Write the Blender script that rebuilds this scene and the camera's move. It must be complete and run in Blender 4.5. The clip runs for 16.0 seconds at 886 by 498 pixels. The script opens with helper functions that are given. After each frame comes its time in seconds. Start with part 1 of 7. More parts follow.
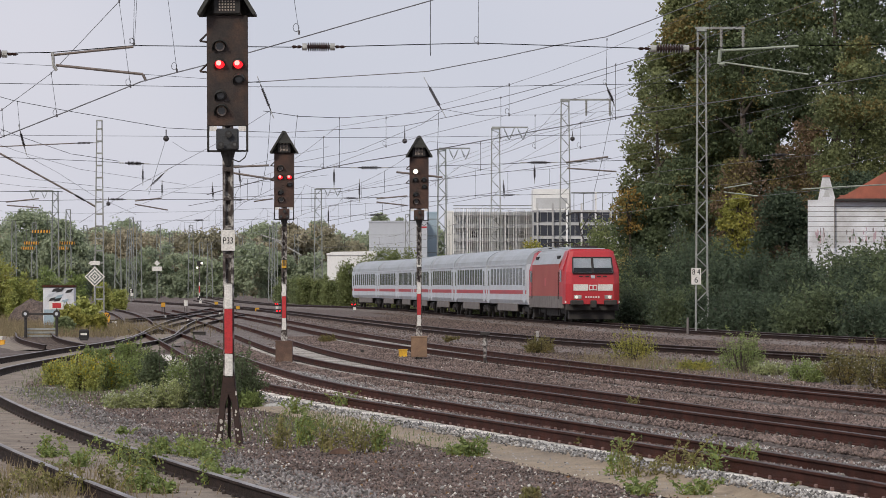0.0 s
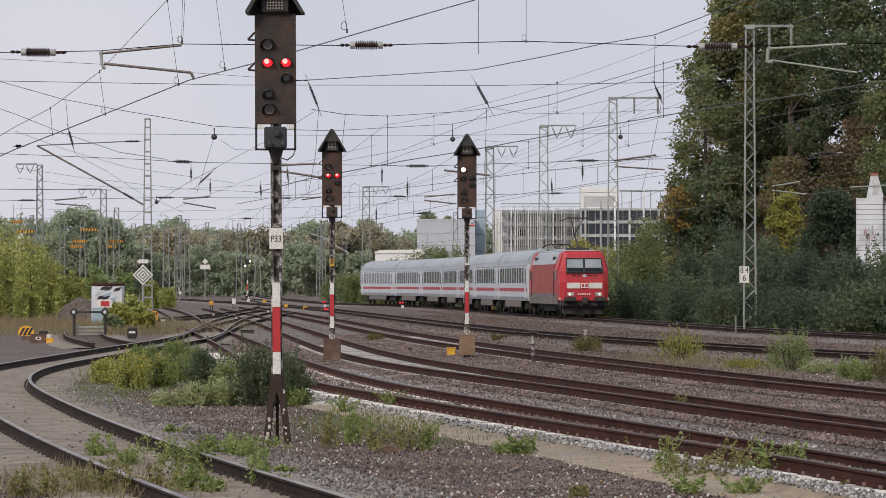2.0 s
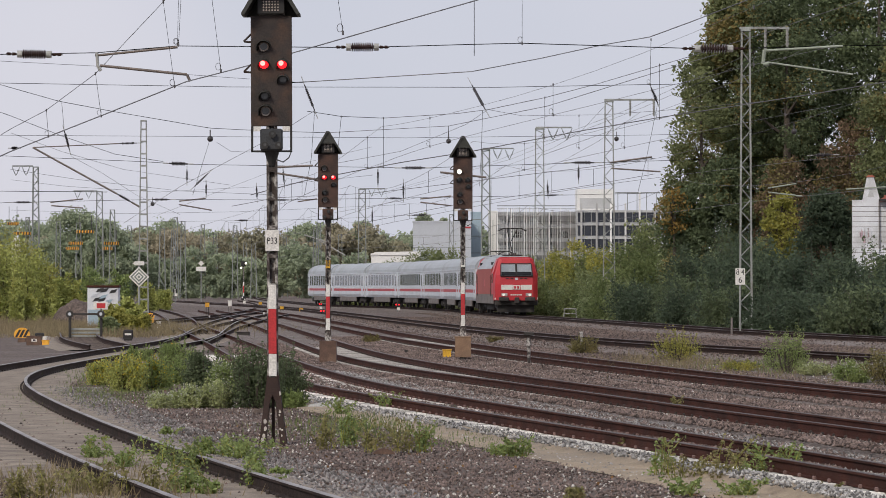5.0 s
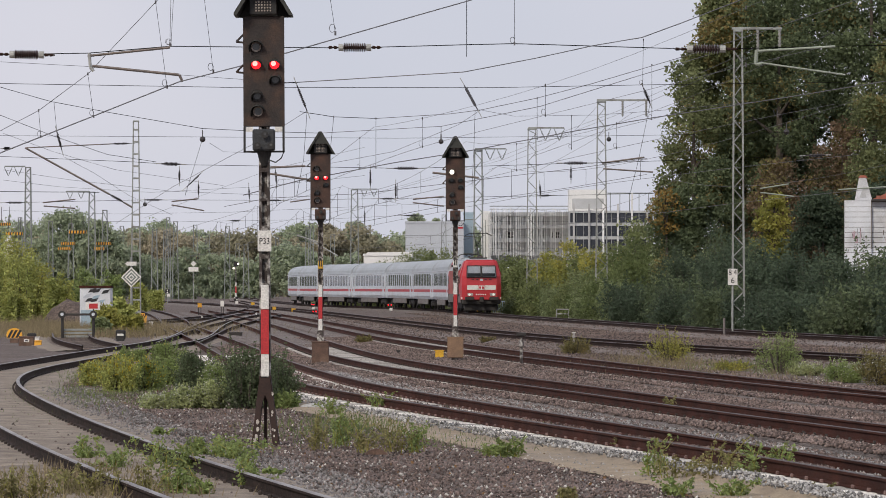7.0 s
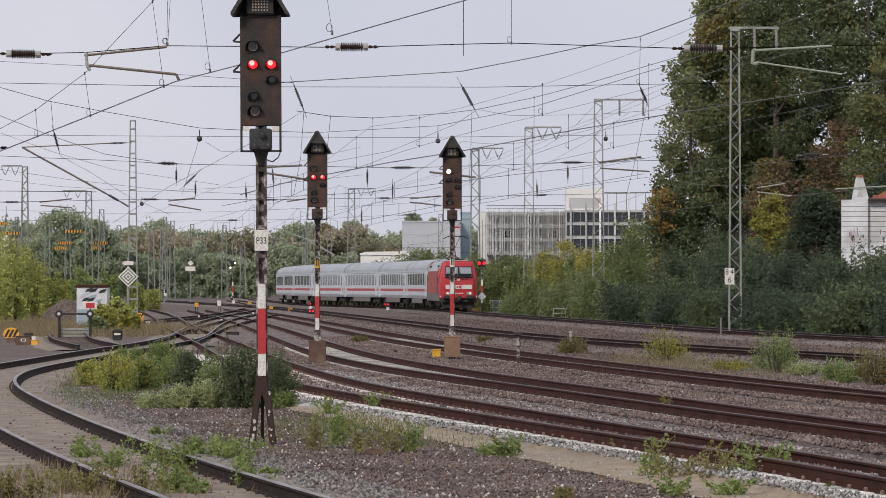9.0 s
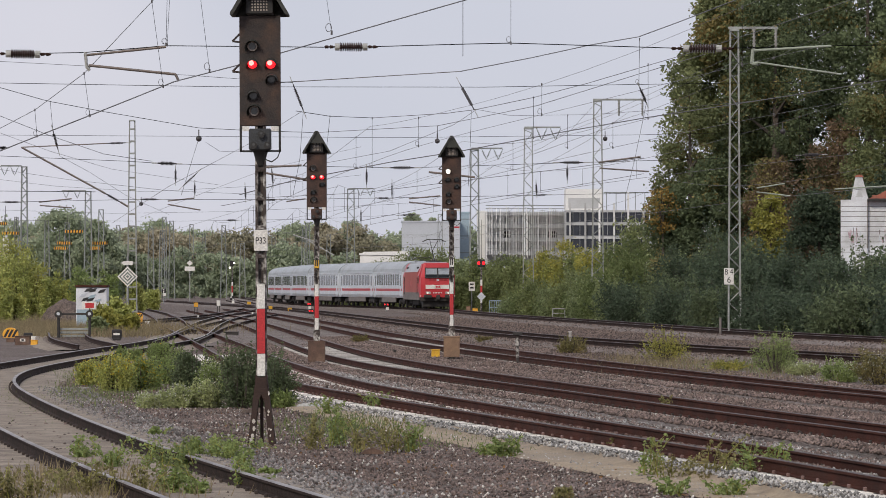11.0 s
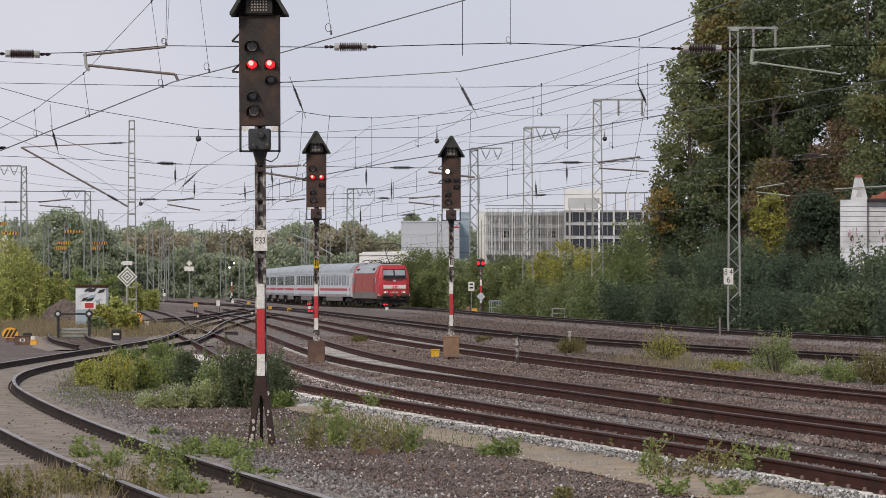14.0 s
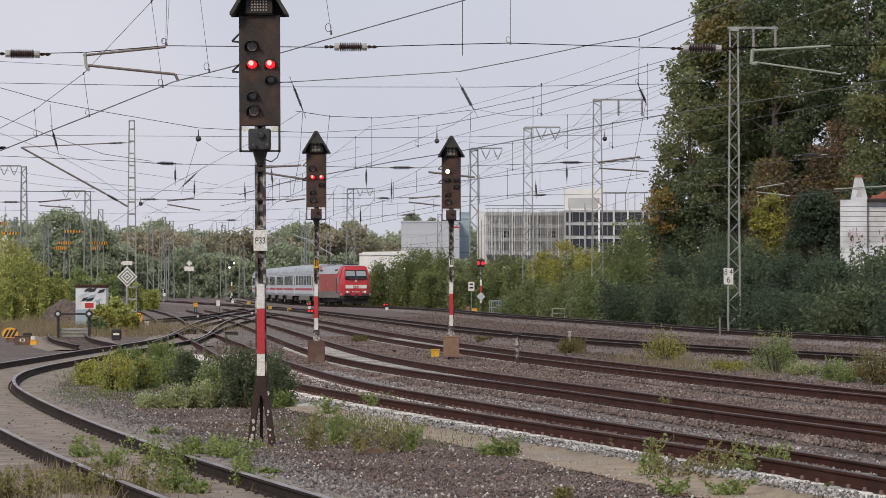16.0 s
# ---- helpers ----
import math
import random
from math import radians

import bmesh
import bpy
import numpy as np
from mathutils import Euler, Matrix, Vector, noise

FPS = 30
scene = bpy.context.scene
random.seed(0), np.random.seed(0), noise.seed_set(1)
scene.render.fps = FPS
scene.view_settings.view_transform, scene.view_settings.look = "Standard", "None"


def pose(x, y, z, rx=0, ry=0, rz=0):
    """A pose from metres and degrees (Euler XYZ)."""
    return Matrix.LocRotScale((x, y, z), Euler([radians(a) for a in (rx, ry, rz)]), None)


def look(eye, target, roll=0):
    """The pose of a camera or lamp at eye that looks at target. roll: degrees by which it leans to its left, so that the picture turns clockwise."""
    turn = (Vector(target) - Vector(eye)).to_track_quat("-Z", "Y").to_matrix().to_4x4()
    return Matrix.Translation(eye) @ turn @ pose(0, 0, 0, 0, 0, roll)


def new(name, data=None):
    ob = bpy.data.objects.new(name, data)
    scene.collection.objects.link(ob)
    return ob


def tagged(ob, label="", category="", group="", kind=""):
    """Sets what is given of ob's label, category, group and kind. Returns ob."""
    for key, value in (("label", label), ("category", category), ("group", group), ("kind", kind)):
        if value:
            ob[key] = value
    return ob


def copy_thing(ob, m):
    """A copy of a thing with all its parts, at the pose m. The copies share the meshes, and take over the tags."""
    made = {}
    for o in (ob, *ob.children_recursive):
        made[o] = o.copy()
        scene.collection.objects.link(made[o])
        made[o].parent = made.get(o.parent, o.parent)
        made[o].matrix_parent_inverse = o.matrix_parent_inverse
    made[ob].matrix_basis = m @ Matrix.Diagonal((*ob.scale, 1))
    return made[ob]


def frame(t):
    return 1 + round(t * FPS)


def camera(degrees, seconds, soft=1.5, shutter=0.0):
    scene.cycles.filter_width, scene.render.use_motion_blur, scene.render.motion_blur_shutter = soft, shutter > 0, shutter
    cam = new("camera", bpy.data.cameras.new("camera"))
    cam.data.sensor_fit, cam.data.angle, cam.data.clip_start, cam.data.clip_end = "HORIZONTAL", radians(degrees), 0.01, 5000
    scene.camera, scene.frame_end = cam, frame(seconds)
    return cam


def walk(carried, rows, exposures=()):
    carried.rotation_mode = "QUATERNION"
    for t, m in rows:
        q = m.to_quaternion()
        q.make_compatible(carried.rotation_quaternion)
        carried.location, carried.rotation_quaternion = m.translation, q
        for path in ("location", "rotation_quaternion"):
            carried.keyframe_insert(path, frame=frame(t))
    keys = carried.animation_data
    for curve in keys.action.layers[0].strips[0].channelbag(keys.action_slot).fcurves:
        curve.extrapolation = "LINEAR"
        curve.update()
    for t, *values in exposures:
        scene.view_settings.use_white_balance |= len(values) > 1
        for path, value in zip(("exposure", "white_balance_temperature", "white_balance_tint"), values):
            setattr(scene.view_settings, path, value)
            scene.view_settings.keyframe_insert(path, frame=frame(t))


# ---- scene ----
# ---- camera ----
cam = camera(12.78, 16.0, soft=0.85)
EYE = (0.0, 0.0, 2.2)
# seconds, turn to the left and tilt up of the tripod head, in degrees
PAN = [(0.0, -0.481, 0.532), (0.5, -0.29, 0.506), (1.0, -0.214, 0.506), (1.5, 0, 0.518), (2.0, 0.213, 0.506),
       (2.5, 0.291, 0.506), (3.0, 0.314, 0.507), (3.5, 0.279, 0.518), (4.0, 0.24, 0.522), (4.6, 0.19, 0.530),
       (5.5, 0.115, 0.538), (6.5, 0.065, 0.542), (7.0, 0.045, 0.540), (7.5, 0.015, 0.536), (8.0, 0.01, 0.534),
       (8.5, 0, 0.532), (9.0, 0, 0.532), (11.5, -0.012, 0.532), (13.0, -0.015, 0.532), (16.0, -0.015, 0.532)]
walk(cam, [(t, pose(*EYE, 90 + tilt, 0, turn)) for t, turn, tilt in PAN], exposures=[(0.0, 0.0), (16.0, 0.0)])

# ---- world and sun: overcast afternoon ----
world = bpy.data.worlds.new("overcast_sky")
scene.world = world
world.use_nodes = True
wn, wl = world.node_tree.nodes, world.node_tree.links
sky = wn.new("ShaderNodeTexSky")
sky.sky_type, sky.sun_disc = "NISHITA", False
sky.sun_elevation, sky.sun_rotation = radians(38), radians(215)
sky_dim = wn.new("ShaderNodeMixRGB")
sky_dim.blend_type, sky_dim.inputs[0].default_value = "MULTIPLY", 1.0
sky_dim.inputs[2].default_value = (0.1, 0.1, 0.1, 1)
cloud = wn.new("ShaderNodeTexNoise")
cloud.inputs["Scale"].default_value, cloud.inputs["Detail"].default_value = 7.0, 2.0
cramp = wn.new("ShaderNodeValToRGB")
cramp.color_ramp.elements[0].position, cramp.color_ramp.elements[1].position = 0.3, 0.75
cramp.color_ramp.elements[0].color = (0.575, 0.60, 0.70, 1)
cramp.color_ramp.elements[1].color = (0.70, 0.69, 0.77, 1)
veil = wn.new("ShaderNodeMixRGB")
veil.inputs[0].default_value = 0.94
wl.new(sky.outputs[0], sky_dim.inputs[1])
wl.new(cloud.outputs["Fac"], cramp.inputs[0])
wl.new(sky_dim.outputs[0], veil.inputs[1])
wl.new(cramp.outputs[0], veil.inputs[2])
wl.new(veil.outputs[0], wn["Background"].inputs["Color"])
wn["Background"].inputs["Strength"].default_value = 1.0
sun_data = bpy.data.lights.new("sun", "SUN")
sun_data.energy, sun_data.angle, sun_data.color = 2.0, radians(14), (1.0, 0.90, 0.76)
sun = new("sun", sun_data)
sun.matrix_world = look((-60, -80, 90), (0, 30, 0))


# ---- materials ----
def material(name, base, other=None, rough=0.8, scale=3.0, metal=0.0, bump=0.3, fine=40.0, stain=None, stain_scale=0.6,
             stain_amount=0.5, leafy=False, island=False, per_object=False, emit=0.0, detail=5.0, spread=0.45, contrast=0.2):
    m = bpy.data.materials.new(name)
    m.use_nodes = True
    n, l = m.node_tree.nodes, m.node_tree.links
    b = n["Principled BSDF"]
    b.inputs["Roughness"].default_value, b.inputs["Metallic"].default_value = rough, metal
    other = other or tuple(c * 0.72 for c in base)
    co = n.new("ShaderNodeTexCoord")
    coarse, grain = n.new("ShaderNodeTexNoise"), n.new("ShaderNodeTexNoise")
    coarse.inputs["Scale"].default_value, coarse.inputs["Detail"].default_value = scale, detail
    grain.inputs["Scale"].default_value, grain.inputs["Detail"].default_value = fine, 3.0
    l.new(co.outputs["Object"], coarse.inputs["Vector"])
    l.new(co.outputs["Object"], grain.inputs["Vector"])
    ramp = n.new("ShaderNodeValToRGB")
    ramp.color_ramp.elements[0].position, ramp.color_ramp.elements[1].position = 0.34, 0.66
    ramp.color_ramp.elements[0].color, ramp.color_ramp.elements[1].color = (*other, 1), (*base, 1)
    l.new(coarse.outputs["Fac"], ramp.inputs[0])
    col = ramp.outputs[0]
    if stain:
        s = n.new("ShaderNodeTexNoise")
        s.inputs["Scale"].default_value, s.inputs["Detail"].default_value = stain_scale, 6.0
        l.new(co.outputs["Object"], s.inputs["Vector"])
        sr = n.new("ShaderNodeMapRange")
        sr.inputs[1].default_value, sr.inputs[2].default_value, sr.inputs[4].default_value = 0.48, 0.66, stain_amount
        l.new(s.outputs["Fac"], sr.inputs[0])
        mix = n.new("ShaderNodeMixRGB")
        mix.inputs[2].default_value = (*stain, 1)
        l.new(sr.outputs[0], mix.inputs[0])
        l.new(col, mix.inputs[1])
        col = mix.outputs[0]
    hsv = n.new("ShaderNodeHueSaturation")
    l.new(col, hsv.inputs["Color"])
    vr = n.new("ShaderNodeMapRange")
    vr.inputs[1].default_value, vr.inputs[2].default_value = 0.3, 0.7
    vr.inputs[3].default_value, vr.inputs[4].default_value = 1 - contrast, 1 + contrast
    l.new(grain.outputs["Fac"], vr.inputs[0])
    val = vr.outputs[0]
    if island or per_object:
        src = n.new("ShaderNodeNewGeometry") if island else n.new("ShaderNodeObjectInfo")
        ir = n.new("ShaderNodeMapRange")
        ir.inputs[3].default_value, ir.inputs[4].default_value = 1 - spread, 1 + spread
        l.new(src.outputs["Random Per Island" if island else "Random"], ir.inputs[0])
        mu = n.new("ShaderNodeMath")
        mu.operation = "MULTIPLY"
        l.new(val, mu.inputs[0])
        l.new(ir.outputs[0], mu.inputs[1])
        val = mu.outputs[0]
    l.new(val, hsv.inputs["Value"])
    l.new(hsv.outputs[0], b.inputs["Base Color"])
    if bump:
        bp = n.new("ShaderNodeBump")
        bp.inputs["Strength"].default_value, bp.inputs["Distance"].default_value = bump, 0.02
        l.new(grain.outputs["Fac"], bp.inputs["Height"])
        l.new(bp.outputs[0], b.inputs["Normal"])
    if leafy:
        tr = n.new("ShaderNodeBsdfTranslucent")
        ms = n.new("ShaderNodeMixShader")
        ms.inputs[0].default_value = 0.38
        l.new(hsv.outputs[0], tr.inputs["Color"])
        l.new(b.outputs[0], ms.inputs[1])
        l.new(tr.outputs[0], ms.inputs[2])
        l.new(ms.outputs[0], n["Material Output"].inputs[0])
        b.inputs["Specular IOR Level"].default_value = 0.2
    if emit:
        b.inputs["Emission Color"].default_value, b.inputs["Emission Strength"].default_value = (*base, 1), emit
    return m


# Ground colour is darkened to paint shade between the loose stones.
M_GROUND = material("brown_gravel_ground", (0.15, 0.114, 0.098), (0.066, 0.05, 0.044), 0.95, 6.0, bump=1.0, fine=17, stain=(0.22, 0.19, 0.175), stain_scale=0.35, stain_amount=0.3, contrast=0.6)
M_BALLAST = material("grey_brown_ballast", (0.215, 0.175, 0.155), (0.085, 0.07, 0.062), 0.95, 5.0, bump=1.0, fine=15, stain=(0.23, 0.21, 0.205), stain_scale=0.25, stain_amount=0.5, contrast=0.65)
M_STONE = material("ballast_stone", (0.215, 0.165, 0.147), (0.115, 0.082, 0.071), 0.9, 0.5, bump=0.4, island=True, spread=0.75)
M_STONE_BLUE = material("blue_grey_ballast_stone", (0.24, 0.225, 0.22), (0.15, 0.14, 0.135), 0.9, 0.5, bump=0.4, island=True, spread=0.6)
M_STONE_DARK = material("sooty_brown_ballast_stone", (0.185, 0.14, 0.122), (0.10, 0.072, 0.062), 0.9, 0.5, bump=0.4, island=True, spread=0.8)
M_STONE_GREY = material("fresh_grey_ballast_stone", (0.37, 0.36, 0.35), (0.23, 0.225, 0.22), 0.9, 0.5, bump=0.4, island=True, spread=0.7)
M_SAND = material("sandy_cable_path", (0.37, 0.30, 0.215), (0.27, 0.215, 0.155), 0.95, 3.0, bump=0.6, fine=60, stain=(0.22, 0.19, 0.165), stain_scale=0.4)
M_RUST = material("rusty_rail_steel", (0.082, 0.03, 0.021), (0.046, 0.019, 0.014), 0.75, 2.0, metal=0.2, bump=0.4, fine=60)
M_RUST_DARK = material("dark_rail_steel", (0.045, 0.024, 0.019), (0.028, 0.017, 0.014), 0.78, 2.0, metal=0.3, bump=0.3)
M_RAIL_BLACK = material("oily_brown_rail_side", (0.048, 0.032, 0.027), (0.022, 0.016, 0.014), 0.8, 5.0, bump=0.4, fine=30, contrast=0.4)
M_BED_DUST = material("dusty_siding_bed", (0.33, 0.28, 0.225), (0.19, 0.155, 0.125), 0.95, 2.2, bump=0.8, fine=40, stain=(0.14, 0.115, 0.10), stain_scale=0.9, stain_amount=0.5)
for m in (M_RAIL_BLACK, M_RUST, M_RUST_DARK):
    m.node_tree.nodes["Principled BSDF"].inputs["Specular IOR Level"].default_value = 0.15
M_RAIL_HEAD = material("worn_rail_head", (0.10, 0.072, 0.064), (0.065, 0.048, 0.043), 0.5, 3.0, metal=0.6, bump=0.1)
M_RAIL_SHINE = material("polished_rail_head", (0.36, 0.335, 0.32), (0.15, 0.125, 0.115), 0.42, 1.3, metal=0.6, bump=0.1)
M_CLIP_RED = material("reddish_rail_clip", (0.26, 0.17, 0.15), (0.13, 0.075, 0.065), 0.6, 8.0, metal=0.2, bump=0.2)
M_CLIP_DARK = material("oily_rail_clip", (0.06, 0.045, 0.038), (0.03, 0.024, 0.022), 0.8, 8.0, bump=0.2)
M_SLEEPER = material("concrete_sleeper", (0.66, 0.64, 0.60), (0.50, 0.48, 0.45), 0.9, 4.0, bump=0.5, per_object=True)
M_SLEEPER_GREY = material("grey_concrete_sleeper", (0.42, 0.40, 0.37), (0.28, 0.265, 0.245), 0.9, 4.0, bump=0.5, per_object=True)
M_SLEEPER_WOOD = material("wooden_sleeper", (0.13, 0.10, 0.085), (0.075, 0.058, 0.05), 0.9, 5.0, bump=0.7, per_object=True)
M_CLIP = material("rail_clip_steel", (0.42, 0.36, 0.32), None, 0.6, 8.0, metal=0.4)
M_SIG = material("sooty_signal_plate", (0.045, 0.032, 0.028), (0.025, 0.02, 0.019), 0.75, 6.0, bump=0.3, stain=(0.10, 0.05, 0.03), stain_scale=3.5, stain_amount=0.5)
M_HOOD = material("dark_olive_sheet", (0.04, 0.041, 0.036), (0.025, 0.026, 0.023), 0.6, 5.0, bump=0.2)
M_SIG_GREY = material("dark_blue_grey_case", (0.038, 0.041, 0.046), (0.028, 0.03, 0.034), 0.6, 5.0, bump=0.2)
M_SIG_RUST = material("rust_brown_signal_plate", (0.085, 0.045, 0.033), (0.05, 0.03, 0.025), 0.8, 5.0, bump=0.3, stain=(0.03, 0.022, 0.02), stain_scale=3.0, stain_amount=0.8)
M_BLACK = material("black_hood", (0.022, 0.02, 0.02), (0.014, 0.013, 0.013), 0.6, 6.0, bump=0.2)
M_MAST = material("peeling_dark_mast_paint", (0.055, 0.04, 0.035), (0.035, 0.027, 0.025), 0.7, 6.0, bump=0.4, stain=(0.55, 0.53, 0.50), stain_scale=8.0, stain_amount=0.9)
M_FOOT = material("brown_mast_foot_paint", (0.042, 0.021, 0.016), (0.028, 0.015, 0.012), 0.8, 5.0, bump=0.4)
M_FLAKE = material("bare_white_paint_patch", (0.55, 0.52, 0.48), (0.4, 0.36, 0.33), 0.8, 20.0, bump=0.2)
M_WHITE = material("white_enamel", (0.78, 0.77, 0.74), (0.66, 0.64, 0.61), 0.5, 3.0, bump=0.1, stain=(0.48, 0.45, 0.4), stain_scale=3.0, stain_amount=0.45)
M_RED_PLATE = material("red_enamel", (0.52, 0.03, 0.035), (0.40, 0.025, 0.03), 0.5, 3.0, bump=0.1)
M_INK = material("black_lettering", (0.02, 0.02, 0.022), (0.02, 0.02, 0.022), 0.6, 3.0, bump=0)
M_RED_LIGHT = material("red_signal_lens", (1.0, 0.012, 0.02), (1.0, 0.012, 0.02), 0.3, 3.0, bump=0, emit=1.6)
M_RED_CORE = material("bright_red_lamp_core", (1.0, 0.32, 0.28), (1.0, 0.32, 0.28), 0.3, 3.0, bump=0, emit=2.2)
M_WHITE_LIGHT = material("white_signal_lens", (1.0, 0.93, 0.8), (1.0, 0.93, 0.8), 0.3, 3.0, bump=0, emit=2.0)
M_LENS = material("unlit_lens", (0.10, 0.10, 0.095), (0.06, 0.06, 0.06), 0.12, 3.0, bump=0)
M_BOX_BROWN = material("brown_relay_box", (0.13, 0.075, 0.055), (0.09, 0.055, 0.042), 0.8, 5.0, bump=0.3, stain=(0.2, 0.13, 0.09), stain_scale=2.5)
M_BOX_TAN = material("tan_relay_box", (0.27, 0.17, 0.105), (0.21, 0.13, 0.085), 0.8, 4.0, bump=0.3, stain=(0.15, 0.10, 0.07), stain_scale=2.5)
M_YELLOW = material("yellow_plastic_box", (0.72, 0.42, 0.03), (0.6, 0.33, 0.03), 0.55, 4.0, bump=0.2)
M_ORANGE = material("orange_enamel", (0.82, 0.42, 0.04), (0.74, 0.36, 0.04), 0.55, 4.0, bump=0.1)
M_STEEL = material("galvanised_grey_steel", (0.36, 0.375, 0.36), (0.25, 0.265, 0.255), 0.65, 2.0, metal=0.3, bump=0.2, stain=(0.20, 0.17, 0.14), stain_scale=1.2, stain_amount=0.5)
M_STEEL_FAR = material("weathered_grey_green_steel", (0.27, 0.29, 0.28), (0.19, 0.205, 0.2), 0.7, 1.0, metal=0.2, bump=0.1)
M_WIRE = material("oxidised_copper_wire", (0.13, 0.125, 0.13), (0.085, 0.08, 0.085), 0.6, 2.0, metal=0.3, bump=0)
M_TUBE = material("bracket_tube", (0.22, 0.18, 0.16), (0.15, 0.13, 0.12), 0.6, 3.0, metal=0.4, bump=0.1)
M_INSUL = material("brown_porcelain", (0.075, 0.045, 0.04), (0.05, 0.032, 0.03), 0.35, 4.0, bump=0.1)
M_INSUL_DARK = material("dark_insulator", (0.045, 0.04, 0.042), None, 0.5, 4.0, bump=0.1)
M_CAP = material("insulator_end_cap", (0.45, 0.45, 0.43), (0.32, 0.32, 0.3), 0.5, 4.0, metal=0.3, bump=0.1)

M_LOCO = material("traffic_red_paint", (0.47, 0.026, 0.036), (0.42, 0.024, 0.033), 0.42, 0.6, bump=0.05, stain=(0.40, 0.05, 0.045), stain_scale=0.5, stain_amount=0.4)
M_LOCO_SIDE = material("duller_red_side_paint", (0.38, 0.068, 0.05), (0.33, 0.055, 0.042), 0.55, 0.5, bump=0.05, stain=(0.36, 0.10, 0.075), stain_scale=0.5, stain_amount=0.45)
M_LOCO_GREY = material("dusty_grey_skirt", (0.20, 0.18, 0.17), (0.14, 0.125, 0.12), 0.75, 1.5, bump=0.2)
M_ROOF = material("light_grey_roof", (0.40, 0.435, 0.475), (0.33, 0.36, 0.39), 0.55, 0.5, bump=0.1, stain=(0.28, 0.28, 0.28), stain_scale=0.7)
M_COACH = material("light_grey_coach_paint", (0.61, 0.655, 0.715), (0.55, 0.59, 0.645), 0.42, 0.4, bump=0.05, stain=(0.47, 0.47, 0.48), stain_scale=0.6, stain_amount=0.5)
M_STRIPE = material("red_coach_stripe", (0.46, 0.03, 0.045), (0.40, 0.028, 0.04), 0.45, 0.6, bump=0.05)
M_GLASS = material("dark_coach_glass", (0.035, 0.04, 0.045), (0.025, 0.03, 0.034), 0.12, 0.5, bump=0)
# Pale base colour stands in for the sky reflected in the windscreen.
M_PALE_GLASS = material("painted_sky_windscreen", (0.62, 0.68, 0.74), (0.50, 0.56, 0.62), 0.1, 0.8, bump=0)
M_UNDER = material("grimy_underframe", (0.05, 0.045, 0.042), (0.03, 0.028, 0.027), 0.85, 2.0, bump=0.3)
M_HEADLAMP = material("white_headlamp", (0.9, 0.86, 0.78), (0.85, 0.8, 0.72), 0.3, 3.0, bump=0, emit=0.25)

LEAF = dict(rough=0.7, bump=0, leafy=True, island=True, spread=0.34)
M_LEAF_DARK = material("dark_green_leaves", (0.175, 0.215, 0.112), (0.10, 0.13, 0.072), scale=0.25, **LEAF)
M_LEAF_OLIVE_DARK = material("dull_olive_leaves", (0.25, 0.275, 0.125), (0.145, 0.17, 0.085), scale=0.3, **LEAF)
M_LEAF_MID = material("green_leaves", (0.2, 0.24, 0.09), (0.125, 0.16, 0.066), scale=0.3, **LEAF)
M_LEAF_AUTUMN = material("autumn_tinged_leaves", (0.29, 0.225, 0.09), (0.15, 0.155, 0.065), scale=0.25, **LEAF)
M_LEAF_ORANGE = material("orange_autumn_leaves", (0.40, 0.25, 0.075), (0.21, 0.175, 0.065), scale=0.4, **LEAF)
M_LEAF_SUN = material("bright_yellow_green_leaves", (0.50, 0.51, 0.17), (0.32, 0.36, 0.12), scale=0.5, **LEAF)
M_LEAF_CREAM = material("pale_yellow_green_leaves", (0.46, 0.49, 0.25), (0.31, 0.36, 0.16), scale=0.8, **LEAF)
M_LEAF_YELLOW = material("yellow_green_leaves", (0.42, 0.38, 0.09), (0.24, 0.26, 0.075), scale=0.4, **LEAF)
M_LEAF_PALE = material("pale_grey_green_leaves", (0.3, 0.34, 0.18), (0.19, 0.235, 0.11), scale=0.5, **LEAF)
M_LEAF_BROWN = material("reddish_brown_leaves", (0.25, 0.17, 0.11), (0.14, 0.115, 0.07), scale=0.3, **LEAF)
# Far leaves are paled, putting aerial haze into their base colour.
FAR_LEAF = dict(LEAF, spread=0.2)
M_LEAF_HAZE = material("hazed_green_leaves", (0.45, 0.50, 0.35), (0.31, 0.365, 0.25), scale=0.06, **FAR_LEAF)
M_LEAF_HAZE2 = material("hazed_autumn_leaves", (0.46, 0.41, 0.30), (0.34, 0.325, 0.225), scale=0.06, **FAR_LEAF)
M_RING = material("grey_green_sign_ring", (0.20, 0.23, 0.21), (0.16, 0.19, 0.17), 0.6, 3.0, bump=0)
M_PEBBLE = material("pale_limestone_chip", (0.55, 0.53, 0.50), (0.42, 0.40, 0.37), 0.85, 3.0, bump=0.2, island=True)
M_LITTER = material("fallen_brown_leaves", (0.30, 0.17, 0.08), (0.18, 0.11, 0.06), scale=2, **LEAF)
M_LEAF_BANK = material("deep_green_bank_leaves", (0.105, 0.14, 0.085), (0.06, 0.085, 0.055), scale=0.25, **LEAF)
M_LEAF_OLIVE = material("olive_green_leaves", (0.27, 0.3, 0.125), (0.165, 0.2, 0.085), scale=0.3, **LEAF)
M_LEAF_WEED = material("light_green_weed_leaves", (0.31, 0.37, 0.14), (0.2, 0.265, 0.095), scale=0.8, **LEAF)
M_LEAF_WEED_DRY = material("half_dry_weed_leaves", (0.33, 0.27, 0.13), (0.22, 0.22, 0.10), scale=0.8, **LEAF)
M_FLOWER = material("yellow_blossom", (0.65, 0.52, 0.04), (0.55, 0.42, 0.04), scale=2, **LEAF)
M_WHITE_FLOWER = material("white_blossom", (0.62, 0.62, 0.55), (0.5, 0.52, 0.42), scale=2, **LEAF)
